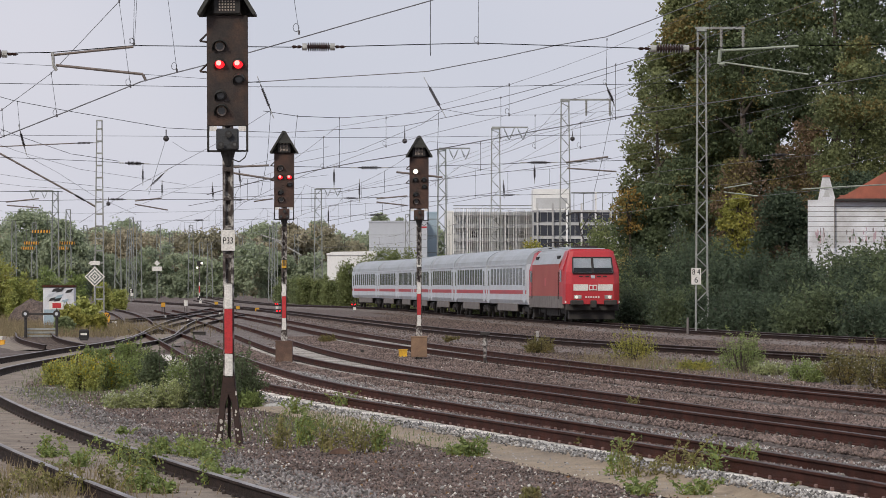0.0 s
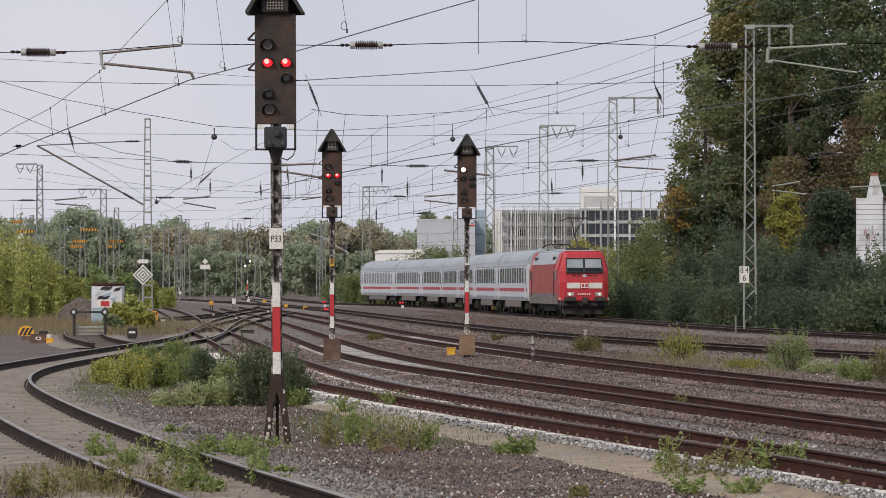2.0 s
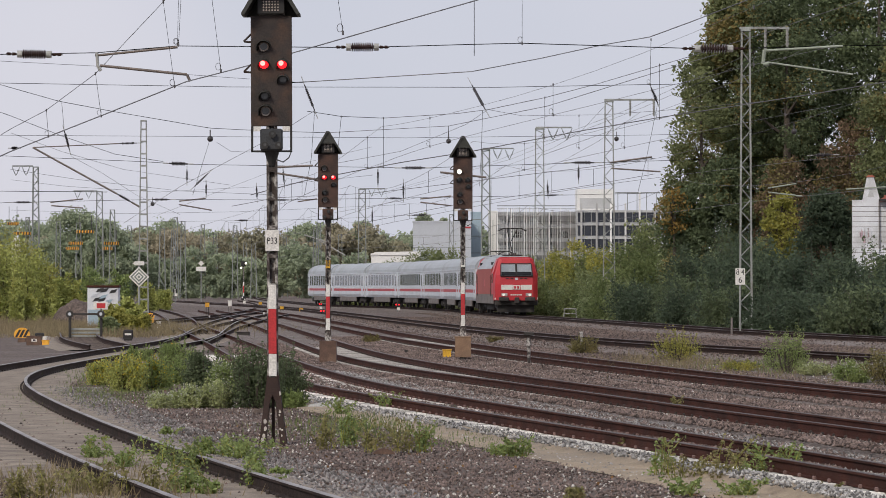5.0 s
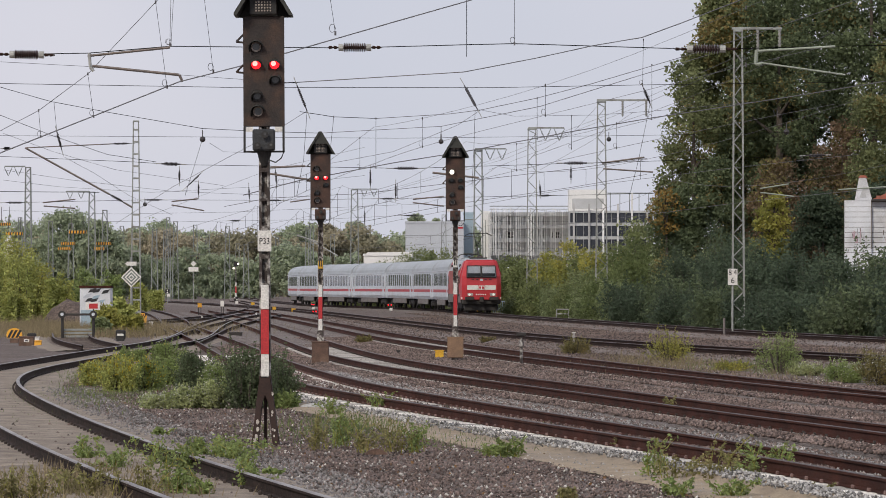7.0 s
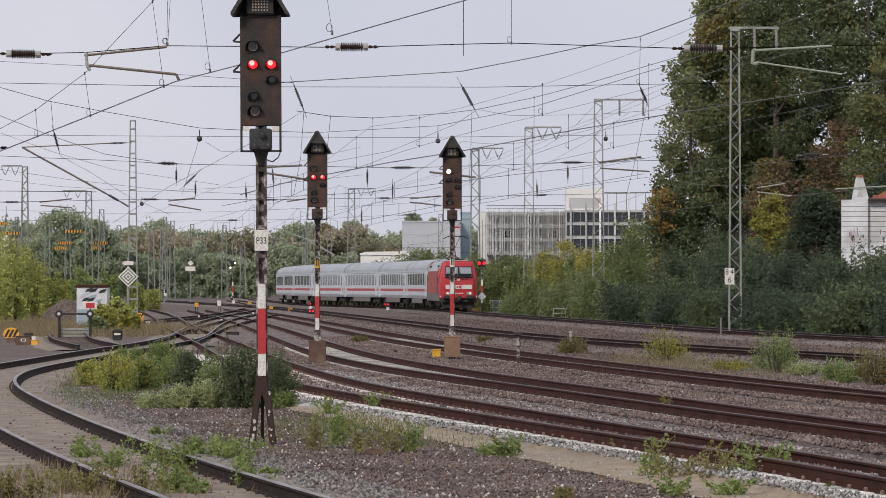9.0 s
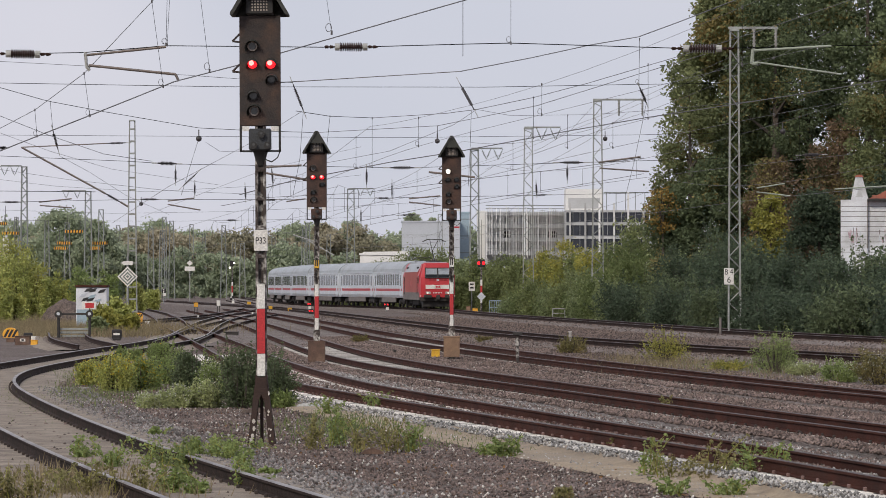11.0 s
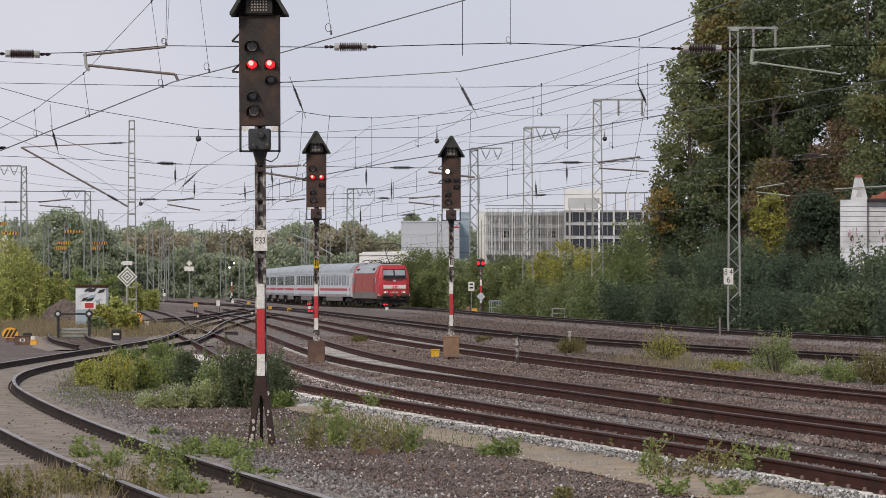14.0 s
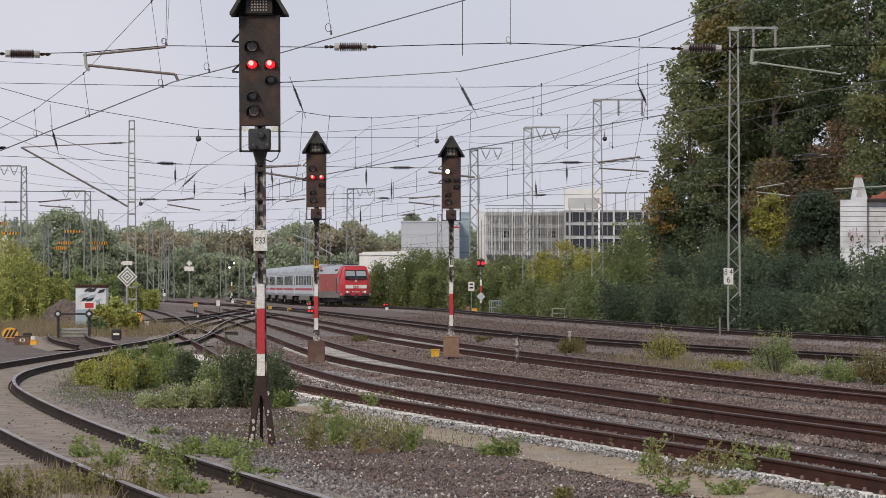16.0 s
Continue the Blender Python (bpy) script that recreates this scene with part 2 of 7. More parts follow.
M_DRY = material("dry_grass_blades", (0.30, 0.24, 0.15), (0.20, 0.17, 0.10), scale=0.5, **LEAF)
M_BARK = material("brown_bark", (0.10, 0.08, 0.065), (0.06, 0.05, 0.042), 0.9, 4.0, bump=0.8, fine=15)

M_WALL_WHITE = material("white_painted_brick", (0.74, 0.76, 0.80), (0.62, 0.64, 0.68), 0.85, 0.8, bump=0.4, stain=(0.36, 0.35, 0.34), stain_scale=0.7, stain_amount=0.55)
M_TILE = material("red_clay_roof_tile", (0.40, 0.13, 0.085), (0.30, 0.10, 0.07), 0.8, 2.0, bump=0.4, stain=(0.25, 0.13, 0.1), stain_scale=0.8)
M_GRAFFITI = material("faded_pink_graffiti", (0.50, 0.36, 0.38), (0.42, 0.30, 0.36), 0.8, 4.0, bump=0.1)
M_CONCRETE = material("pale_concrete", (0.52, 0.53, 0.54), (0.44, 0.45, 0.46), 0.8, 0.2, bump=0.1, stain=(0.38, 0.38, 0.38), stain_scale=0.15)
M_PANEL = material("grey_blue_metal_panel", (0.53, 0.56, 0.61), (0.47, 0.50, 0.55), 0.6, 0.2, bump=0.05)
M_PANEL_BLUE = material("bluish_glass_panel", (0.36, 0.46, 0.53), (0.30, 0.39, 0.46), 0.3, 0.2, bump=0.05)
M_SLAT = material("white_facade_slat", (0.66, 0.66, 0.66), (0.58, 0.58, 0.58), 0.6, 0.4, bump=0.05, per_object=True)
M_DARKWIN = material("dark_office_glass", (0.045, 0.05, 0.065), (0.03, 0.034, 0.045), 0.15, 0.3, bump=0)
M_WHITE_WALL = material("bright_white_render", (0.8, 0.8, 0.79), (0.74, 0.74, 0.73), 0.8, 0.3, bump=0.1)


# ---- mesh helpers ----
def part(name, bm, mat, parent=None, label="", smooth=False):
    """Link a bmesh as one mesh object, under a thing or a part."""
    me = bpy.data.meshes.new(name)
    bm.to_mesh(me)
    bm.free()
    return put(name, me, mat, parent, label, smooth)


def put(name, me, mat, parent=None, label="", smooth=False):
    if mat and not me.materials:
        for q in (mat if isinstance(mat, (list, tuple)) else [mat]):
            me.materials.append(q)
    if smooth:
        me.polygons.foreach_set("use_smooth", [True] * len(me.polygons))
    ob = new(name, me)
    if parent:
        ob.parent = parent
    if label:
        ob["label"] = label
    return ob


def thing(name, x, y, z, label, category, rz=0.0, group="", kind=""):
    ob = new(name)
    ob.empty_display_size = 0.2
    ob.matrix_basis = pose(x, y, z, 0, 0, rz)
    return tagged(ob, label, category, group, kind)


def add_box(bm, x0, x1, y0, y1, z0, z1, bevel=0.0):
    r = bmesh.ops.create_cube(bm, size=1.0)
    for v in r["verts"]:
        v.co = Vector(((x0 + x1) / 2 + v.co.x * (x1 - x0), (y0 + y1) / 2 + v.co.y * (y1 - y0), (z0 + z1) / 2 + v.co.z * (z1 - z0)))
    if bevel:
        ed = list({e for v in r["verts"] for e in v.link_edges})
        bmesh.ops.bevel(bm, geom=ed, offset=bevel, segments=1, affect="EDGES")
    return bm


def box(x0, x1, y0, y1, z0, z1, bevel=0.0):
    return add_box(bmesh.new(), x0, x1, y0, y1, z0, z1, bevel)


def add_rod(bm, a, b, r, r2=None, seg=8, caps=True):
    a, b = Vector(a), Vector(b)
    d = b - a
    m = Matrix.Translation((a + b) / 2) @ d.to_track_quat("Z", "Y").to_matrix().to_4x4()
    bmesh.ops.create_cone(bm, cap_ends=caps, segments=seg, radius1=r, radius2=r if r2 is None else r2, depth=d.length, matrix=m)
    return bm


def rod(a, b, r, r2=None, seg=8):
    return add_rod(bmesh.new(), a, b, r, r2, seg)


def add_prism(bm, outline, y0, y1):
    """Extrude an outline of (x, z) from y0 to y1."""
    lo = [bm.verts.new((x, y0, z)) for x, z in outline]
    hi = [bm.verts.new((x, y1, z)) for x, z in outline]
    bm.faces.new(lo)
    bm.faces.new(hi[::-1])
    k = len(outline)
    for i in range(k):
        bm.faces.new((lo[i], hi[i], hi[(i + 1) % k], lo[(i + 1) % k]))
    bmesh.ops.recalc_face_normals(bm, faces=bm.faces[:])
    return bm


def curve_rod(pts, r):
    bm = bmesh.new()
    for a, b in zip(pts, pts[1:]):
        add_rod(bm, a, b, r, None, 6)
    return bm


def prism(outline, y0, y1):
    return add_prism(bmesh.new(), outline, y0, y1)


def mesh_of(name, verts, faces):
    me = bpy.data.meshes.new(name)
    me.from_pydata([tuple(v) for v in verts], [], faces)
    me.update()
    return me


def text_mesh(body, size):
    cu = bpy.data.curves.new("text", "FONT")
    cu.body, cu.size, cu.align_x, cu.align_y, cu.extrude = body, size, "CENTER", "CENTER", 0.002
    ob = bpy.data.objects.new("text", cu)
    scene.collection.objects.link(ob)
    me = bpy.data.meshes.new_from_object(ob.evaluated_get(bpy.context.evaluated_depsgraph_get()))
    bpy.data.objects.remove(ob)
    return me


def lettering(body, size, mat, parent, x, y, z, stretch=1.0):
    ob = put("lettering", text_mesh(body, size), mat, parent)
    ob.matrix_basis = Matrix.Translation((x, y, z)) @ Matrix.Rotation(radians(90), 4, "X") @ Matrix.Diagonal((stretch, 1, 1, 1))
    return ob


# ---- track lines ----
class Line:
    """A track's centre line: natural cubic spline through (along, across), with the height of the rail tops."""

    def __init__(self, pts, top, cant=()):
        self.y = np.array([p[1] for p in pts])
        self.x = np.array([p[0] for p in pts])
        self.top, self.cant = top, cant
        n, h, d = len(pts), np.diff(self.y), np.diff(self.x)
        a, r = np.eye(n), np.zeros(n)
        for i in range(1, n - 1):
            a[i, i - 1:i + 2] = h[i - 1], 2 * (h[i - 1] + h[i]), h[i]
            r[i] = 6 * (d[i] / h[i] - d[i - 1] / h[i - 1])
        self.m = np.linalg.solve(a, r)

    def at(self, y):
        want = np.asarray(y, float)
        y = np.maximum(want, self.y[0])
        i = np.clip(np.searchsorted(self.y, y) - 1, 0, len(self.y) - 2)
        h = self.y[i + 1] - self.y[i]
        a, b = (self.y[i + 1] - y) / h, (y - self.y[i]) / h
        inside = a * self.x[i] + b * self.x[i + 1] + ((a ** 3 - a) * self.m[i] + (b ** 3 - b) * self.m[i + 1]) * h * h / 6
        h0 = self.y[1] - self.y[0]
        start = (self.x[1] - self.x[0]) / h0 - h0 * self.m[1] / 6
        return inside + np.minimum(want - self.y[0], 0) * start

    def slope(self, y):
        return (self.at(np.asarray(y) + 0.2) - self.at(np.asarray(y) - 0.2)) / 0.4

    def lift(self, y):
        """Height of the left rail over the right one."""
        return np.interp(y, [c[0] for c in self.cant], [c[1] for c in self.cant]) if self.cant else np.zeros_like(np.asarray(y, float))

    def steps(self, y0, y1):
        ys = [y0]
        while ys[-1] < y1:
            ys.append(ys[-1] + max(0.5, ys[-1] * 0.012))
        ys[-1] = y1
        return np.array(ys)

    def sweep(self, y0, y1, profile, side=0.0, closed=True):
        """Verts and faces of a profile of (across, up) drawn along the line; side: -1 the left rail, 1 the right one."""
        ys = self.steps(y0, y1)
        xs, sl = self.at(ys), self.slope(ys)
        nx, ny = 1 / np.hypot(1, sl), -sl / np.hypot(1, sl)
        lift = self.lift(ys)
        verts, faces, k = [], [], len(profile)
        for i in range(len(ys)):
            for u, w in profile:
                q = side * 0.7535 + u
                verts.append((xs[i] + nx[i] * q, ys[i] + ny[i] * q, self.top + w - (lift[i] * q / 1.5 if abs(q) < 1.7 else 0)))
        for i in range(len(ys) - 1):
            for j in range(k if closed else k - 1):
                a, b = i * k + j, i * k + (j + 1) % k
                faces.append((a, b, b + k, a + k))
        return verts, faces


LINE_C = Line([(-24.28, 325.63), (-18.3, 259.3), (-12.41, 189.22), (-7.25, 132.11), (-3.39, 90.94), (-2.13, 80.95), (-0.34, 70.38), (2.16, 56.93), (4.1, 46.61), (4.78, 42.71), (5.42, 38.91)][::-1], 0.2, [(44, 0.12), (57, 0.07), (85, 0.0)])
LINE_B = Line([(-21.66, 341.51), (-12.55, 241.42), (-4.68, 140.03), (-3.2, 121.77), (-0.47, 97.25), (3.31, 73.32), (5.33, 60.63), (6.22, 55.58), (7.05, 50.56)][::-1], 0.2, [(56, 0.08), (76, 0.05), (100, 0.0)])
LINE_A = Line([(-19.95, 363.69), (-12.61, 285.76), (-5.18, 197.22), (-0.7, 144.36), (4.48, 99.32), (7.08, 80.49), (8.21, 73.32), (9.34, 67.01)][::-1], 0.2, [(74, 0.06), (100, 0.03), (140, 0.0)])
LINE_F = Line([(-37.0, 520.0), (-22.5, 410.0), (-13.84, 341.07), (-7.06, 268.73), (-0.96, 198.54), (6.13, 135.74), (10.09, 114.68), (11.92, 106.43), (13.74, 98.54)][::-1], 0.3)
LINE_E = Line([(19.5, 126.0), (16.0, 146.0), (12.6, 170.0), (9.44, 204.0), (5.12, 249.0), (2.54, 282.0), (0.2, 318.0), (-4.36, 357.0), (-8.17, 377.4), (-12.05, 398.0), (-16.0, 433.0), (-20.75, 489.0), (-23.8, 526.0), (-29.0, 600.0), (-38.0, 720.0)], 0.3)
LINE_G = Line([(-1.98, 38.07), (-2.95, 42.71), (-4, 47.97), (-6.32, 60.63), (-8, 70.73), (-9.61, 81.9), (-10.6, 93.99), (-10.65, 108.98), (-10.43, 125.03), (-10.08, 145.86), (-10.98, 175.03), (-13.3, 233.37), (-14.64, 297.92)], 0.2)

RAIL = [(-0.024, 0.0), (0.024, 0.0), (0.036, -0.010), (0.036, -0.035), (0.009, -0.055), (0.009, -0.135), (0.06, -0.15), (0.06, -0.165),
        (-0.06, -0.165), (-0.06, -0.15), (-0.009, -0.135), (-0.009, -0.055), (-0.036, -0.035), (-0.036, -0.010)]


def track(name, line, y0, y1, label, web, head, bed, sleeper_mat, near, clips=None, bury=0.0):
    t = tagged(new(name), label, "railway track", kind="structure")
    for side in (-1, 1):
        v, f = line.sweep(y0, y1, RAIL, side)
        me = mesh_of("rail", v, f)
        me.materials.append(web)
        me.materials.append(head)
        for p in me.polygons:
            if p.index % 14 in (0, 1, 13):
                p.material_index = 1
        put("rail", me, None, t)
    v, f = line.sweep(y0, y1, [(q, w + (bury if abs(q) < 1.4 else 0)) for q, w in ((-2.2, -0.34), (-1.75, -0.205), (-1.3, -0.162), (-0.6, -0.172), (0.6, -0.172), (1.3, -0.162), (1.75, -0.205), (2.2, -0.34))], closed=False)
    put("ballast_bed", mesh_of("ballast_bed", v, f), bed, t, kind_label(bed))
    me = bpy.data.meshes.new("sleeper")
    bm = box(-1.25, 1.25, -0.12, 0.12, -0.30, -0.166, 0.015)
    bm.to_mesh(me)
    bm.free()
    me.materials.append(sleeper_mat)
    y, n = y0 + 0.3, 0
    cv, cf = [], []
    while y < near and n < 280:
        s = float(line.slope(y))
        tilt = math.degrees(math.atan2(float(line.lift(y)), 1.5))
        ob = put("sleeper", me, None, t)
        ob.matrix_basis = pose(float(line.at(y)), y, line.top, 0, tilt, -math.degrees(math.atan(s)))
        if clips:
            for q in (-0.7535 - 0.1, -0.7535 + 0.1, 0.7535 - 0.1, 0.7535 + 0.1):
                add = box(q - 0.018, q + 0.018, -0.024, 0.024, -0.165, -0.12, 0.008)
                o = len(cv)
                cv += [ob.matrix_basis @ w.co for w in add.verts]
                add.verts.index_update()
                cf += [tuple(o + w.index for w in fc.verts) for fc in add.faces]
                add.free()
        y += 0.62 / math.hypot(1, s)
        n += 1
    if clips:
        tagged(put("rail_clips", mesh_of("rail_clips", cv, cf), clips, t), kind="stuff")
    return t


def kind_label(mat):
    return "crushed stone bed, " + ("brownish" if mat is M_BALLAST else "grey")


# ---- ground ----
def ground_sheet():
    verts, faces = [], []
    xs = np.r_[-3000, -900, -300, -120, np.linspace(-60, 60, 61), 120, 300, 900, 3000]
    ys = np.r_[-300, -60, 0, np.linspace(20, 160, 71), np.linspace(170, 600, 44), 800, 1200, 2000, 4000]
    for y in ys:
        for x in xs:
            z = 0.0 if abs(x) > 60 or y > 600 or y < 20 else 0.03 * noise.noise((x * 0.5, y * 0.3, 3.0))
            verts.append((x, y, z - 0.01))
    k = len(xs)
    for j in range(len(ys) - 1):
        for i in range(k - 1):
            a = j * k + i
            faces.append((a, a + 1, a + k + 1, a + k))
    return put("ground", mesh_of("ground", verts, faces), M_GROUND, smooth=True)


tagged(ground_sheet(), "flat brown gravel ground of a railway yard", "ground", kind="structure")
track("track_siding", LINE_G, 26, 290, "curved siding with dark rails and dusty sleepers", M_RAIL_BLACK, M_RAIL_SHINE, M_BED_DUST, M_SLEEPER_WOOD, 130, clips=M_CLIP_DARK, bury=0.012)
track("track_near", LINE_C, 31, 330, "straight main track with rusty rails on grey ballast", M_RUST, M_RAIL_HEAD, M_BALLAST, M_SLEEPER, 125, clips=M_CLIP_RED, bury=-0.05)
track("track_middle", LINE_B, 42, 330, "curving track with brown rails on gravel ballast", M_RUST, M_RAIL_HEAD, M_BALLAST, M_SLEEPER_GREY, 140, clips=M_CLIP_DARK, bury=-0.012)
track("track_far", LINE_A, 56, 350, "curving track with rusty rails beyond the signals", M_RUST, M_RAIL_HEAD, M_BALLAST, M_SLEEPER_GREY, 165, clips=M_CLIP_DARK, bury=-0.015)
track("track_outer", LINE_F, 80, 520, "curved track beside the train's track", M_RUST_DARK, M_RAIL_HEAD, M_BALLAST, M_SLEEPER_WOOD, 160)
track("track_train", LINE_E, 104, 715, "curved main track on which the train runs", M_RUST_DARK, M_RAIL_HEAD, M_BALLAST, M_SLEEPER_WOOD, 180)


# ---- colour light signals ----
def signal(x, y, z, lit, lit_mat, plate, number, label, box_mat=None):
    s = thing("light_signal", x, y, z, label, "railway signal", group="colour light signals")
    z0, z1 = 4.43, 5.96
    w = 0.285
    m = bmesh.new()
    for q in (-0.055, 0.055):
        add_box(m, q - 0.02, q + 0.02, -0.05, 0.05, 0.85, z0 + 0.2, 0.006)
    add_box(m, -0.06, 0.06, 0.02, 0.04, 0.85, z0 + 0.2)
    for k in range(9):
        add_box(m, -0.07, 0.07, -0.055, -0.048, 1.0 + 0.4 * k, 1.06 + 0.4 * k)
    part("mast", m, M_MAST, s, "dark steel mast with peeling paint")
    if box_mat is None:
        for a in (-1, 1):
            for b in (-1, 1):
                part("foot_leg", prism_leg(a * 0.045, a * 0.15, b * 0.05, b * 0.15), M_FOOT, s)
        part("gusset_plate", prism([(-0.105, 0.62), (-0.035, 0.62), (0.0, 0.72), (0.035, 0.62), (0.105, 0.62), (0.065, 0.95), (-0.065, 0.95)], -0.125, -0.105), M_FOOT, s)
        part("middle_leg", box(-0.022, 0.022, 0.02, 0.06, 0.0, 0.9), M_FOOT, s)
        fl = np.random.default_rng(3)
        for _ in range(11):
            u = fl.uniform(0.1, 0.85)
            side, r = fl.choice([-1, 1]), fl.uniform(0.012, 0.03)
            cx, cz = side * (0.045 + 0.095 * (1 - u)) + fl.uniform(-0.03, 0.03), 0.92 * u
            yy = -0.05 - 0.1 * (1 - u) - 0.048
            g = bmesh.new()
            add_prism(g, [(cx + r * fl.uniform(0.6, 1.2) * math.cos(a), cz + 1.4 * r * fl.uniform(0.6, 1.2) * math.sin(a)) for a in np.linspace(0, 5.5, 8)], yy - 0.004, yy + 0.02)
            part("paint_patch", g, M_FLAKE, s)
        part("foot_collar", box(-0.085, 0.085, -0.08, 0.08, 0.78, 0.98, 0.01), M_FOOT, s)
    else:
        part("relay_box", box(-0.24, 0.24, -0.24, 0.2, 0.02, 0.62, 0.012), box_mat, s, "weathered steel relay box at the mast foot")
        part("relay_box_lid", box(-0.25, 0.25, -0.25, 0.21, 0.6, 0.64, 0.01), box_mat, s)
        part("mast_foot", box(-0.09, 0.09, -0.06, 0.06, -0.1, 0.95), M_MAST, s)
    sc = part("screen", box(-w, w, -0.07, -0.02, z0, z1, 0.008), plate, s, "sooty steel signal screen")
    part("cabinet", box(-w + 0.05, w - 0.05, -0.02, 0.22, z0 + 0.08, z1 - 0.05, 0.02), M_BLACK, s)
    # white-red-white plate and number plate
    for c, d, mt in ((0.95, 1.28, M_WHITE), (1.28, 1.90, M_RED_PLATE), (1.90, 2.24, M_WHITE)):
        part("mast_plate", box(-0.055, 0.055, -0.08, -0.066, c, d - 0.004, 0.003), mt, s)
    hw = 0.095 if number else 0.065
    pl = part("number_plate", box(-hw, hw, -0.085, -0.07, 2.70, 2.99 if number else 2.93, 0.004), M_YELLOW if box_mat is M_BOX_BROWN else M_WHITE, s, "small number plate")
    if number:
        lettering(number, 0.125, M_INK, pl, 0.0, -0.088, 2.84, 0.8)
    else:
        for q in (-0.03, 0.02):
            part("marking", box(q - 0.012, q + 0.02, -0.089, -0.0855, 2.76, 2.93), M_INK, pl)
    # optics with hoods, column by column
    for ax, az, hood in OPTICS:
        on = (ax, az) in lit
        lens = bmesh.new()
        bmesh.ops.create_cone(lens, cap_ends=True, segments=16, radius1=0.068, radius2=0.062, depth=0.02,
                              matrix=Matrix.Translation((ax, -0.085, z0 + az)) @ Matrix.Rotation(radians(90), 4, "X"))
        o = part("optic", lens, lit_mat if on else M_LENS, sc, "lit lens" if on else "")
        if on:
            part("lamp_core", rod((ax - 0.015, -0.094, z0 + az + 0.01), (ax - 0.015, -0.098, z0 + az + 0.01), 0.036, None, 12), M_RED_CORE if lit_mat is M_RED_LIGHT else lit_mat, o)
        part("hood", hood_mesh(ax, z0 + az, 0.098 if hood else 0.08, 0.2 if hood else 0.17, 0.028 if hood else 0.04), M_HOOD, o)
        # Rings under the two larger hoods are pale, painting a light crescent.
        if not on:
            part("lens_ring", ring_mesh(ax, -0.098, z0 + az, 0.07, 0.05), M_CLIP if hood else M_BLACK, o)
    # lower marker unit in its frame
    fr = bmesh.new()
    add_box(fr, -w, -w + 0.03, -0.08, -0.05, z0 - 0.36, z0)
    add_box(fr, w - 0.03, w, -0.08, -0.05, z0 - 0.36, z0)
    add_box(fr, -w, w, -0.08, -0.05, z0 - 0.36, z0 - 0.335)
    part("lower_frame", fr, M_BLACK, s)
    for q in (-1, 1):
        part("frame_panel", box(min(q * 0.15, q * (w - 0.03)), max(q * 0.15, q * (w - 0.03)), -0.066, -0.06, z0 - 0.07, z0 - 0.003), M_WHITE, s, "dirty white frame strip")
    low = part("marker_unit", box(-0.155, 0.155, -0.2, -0.06, z0 - 0.34, z0 - 0.04, 0.02), M_SIG_GREY if number else M_SIG_RUST, s)
    for ax, az in ((0.02, -0.12), (-0.085, -0.275), (0.105, -0.275)):
        ml = part("marker_lens", rod((ax, -0.2, z0 + az), (ax, -0.27, z0 + az), 0.044, 0.05, 12), M_BLACK, low)
        part("lens_glass", rod((ax, -0.268, z0 + az + 0.012), (ax, -0.274, z0 + az + 0.012), 0.02, None, 10), M_LENS, ml)
    part("cable_loop", curve_rod([(0.06, -0.1, z0 - 0.46), (0.16, -0.12, z0 - 0.5), (0.24, -0.12, z0 - 0.44), (0.27, -0.1, z0 - 0.36)], 0.008), M_BLACK, s)
    part("cable_neck", rod((0.0, -0.02, z0 - 0.55), (0.0, -0.02, z0 - 0.34), 0.05, 0.11, 10), M_BLACK, s)
    # speed indicator under its pitched hood
    ind = part("indicator", box(-0.19, 0.19, -0.16, 0.18, z1 + 0.02, z1 + 0.36, 0.01), M_BLACK, s, "unlit dot matrix speed indicator")
    dots = bmesh.new()
    for i in range(6):
        for j in range(6):
            add_rod(dots, (-0.10 + 0.04 * i, -0.17, z1 + 0.07 + 0.04 * j), (-0.10 + 0.04 * i, -0.155, z1 + 0.07 + 0.04 * j), 0.013, None, 6)
    part("lamp_dots", dots, M_CLIP, ind)
    for a in (-1, 1):
        part("roof_slope", prism([(a * 0.40, z1 - 0.0), (a * 0.40, z1 + 0.03), (a * 0.04, z1 + 0.63), (a * 0.0, z1 + 0.63), (a * 0.0, z1 + 0.59), (a * 0.2, z1 + 0.27), (a * 0.36, z1)], -0.34, 0.26), M_HOOD, s, "pitched sheet-metal hood")
    part("roof_back", prism([(-0.39, z1), (0.39, z1), (0.02, z1 + 0.62), (-0.02, z1 + 0.62)], 0.24, 0.26), M_HOOD, s)
    part("gable_strip", prism([(-0.2, z1 + 0.28), (0.2, z1 + 0.28), (0.02, z1 + 0.61), (-0.02, z1 + 0.61)], -0.30, -0.28), M_HOOD, s)
    for q in (0.3, 0.72):
        g = bmesh.new()
        for a, b in (((-w - 0.10, -0.05), (-w, -0.06)), ((-w - 0.10, -0.05), (-w, 0.05))):
            add_rod(g, (a[0], 0.01, z1 - q + a[1]), (b[0], 0.01, z1 - q + b[1]), 0.014, None, 6)
        part("side_bracket", g, M_SIG, s)
    return s


OPTICS = [(-0.104, 1.104, 1), (-0.104, 0.862, 0), (0.15, 0.862, 0), (0.16, 0.653, 0), (-0.092, 0.426, 0), (-0.081, 0.209, 1)]


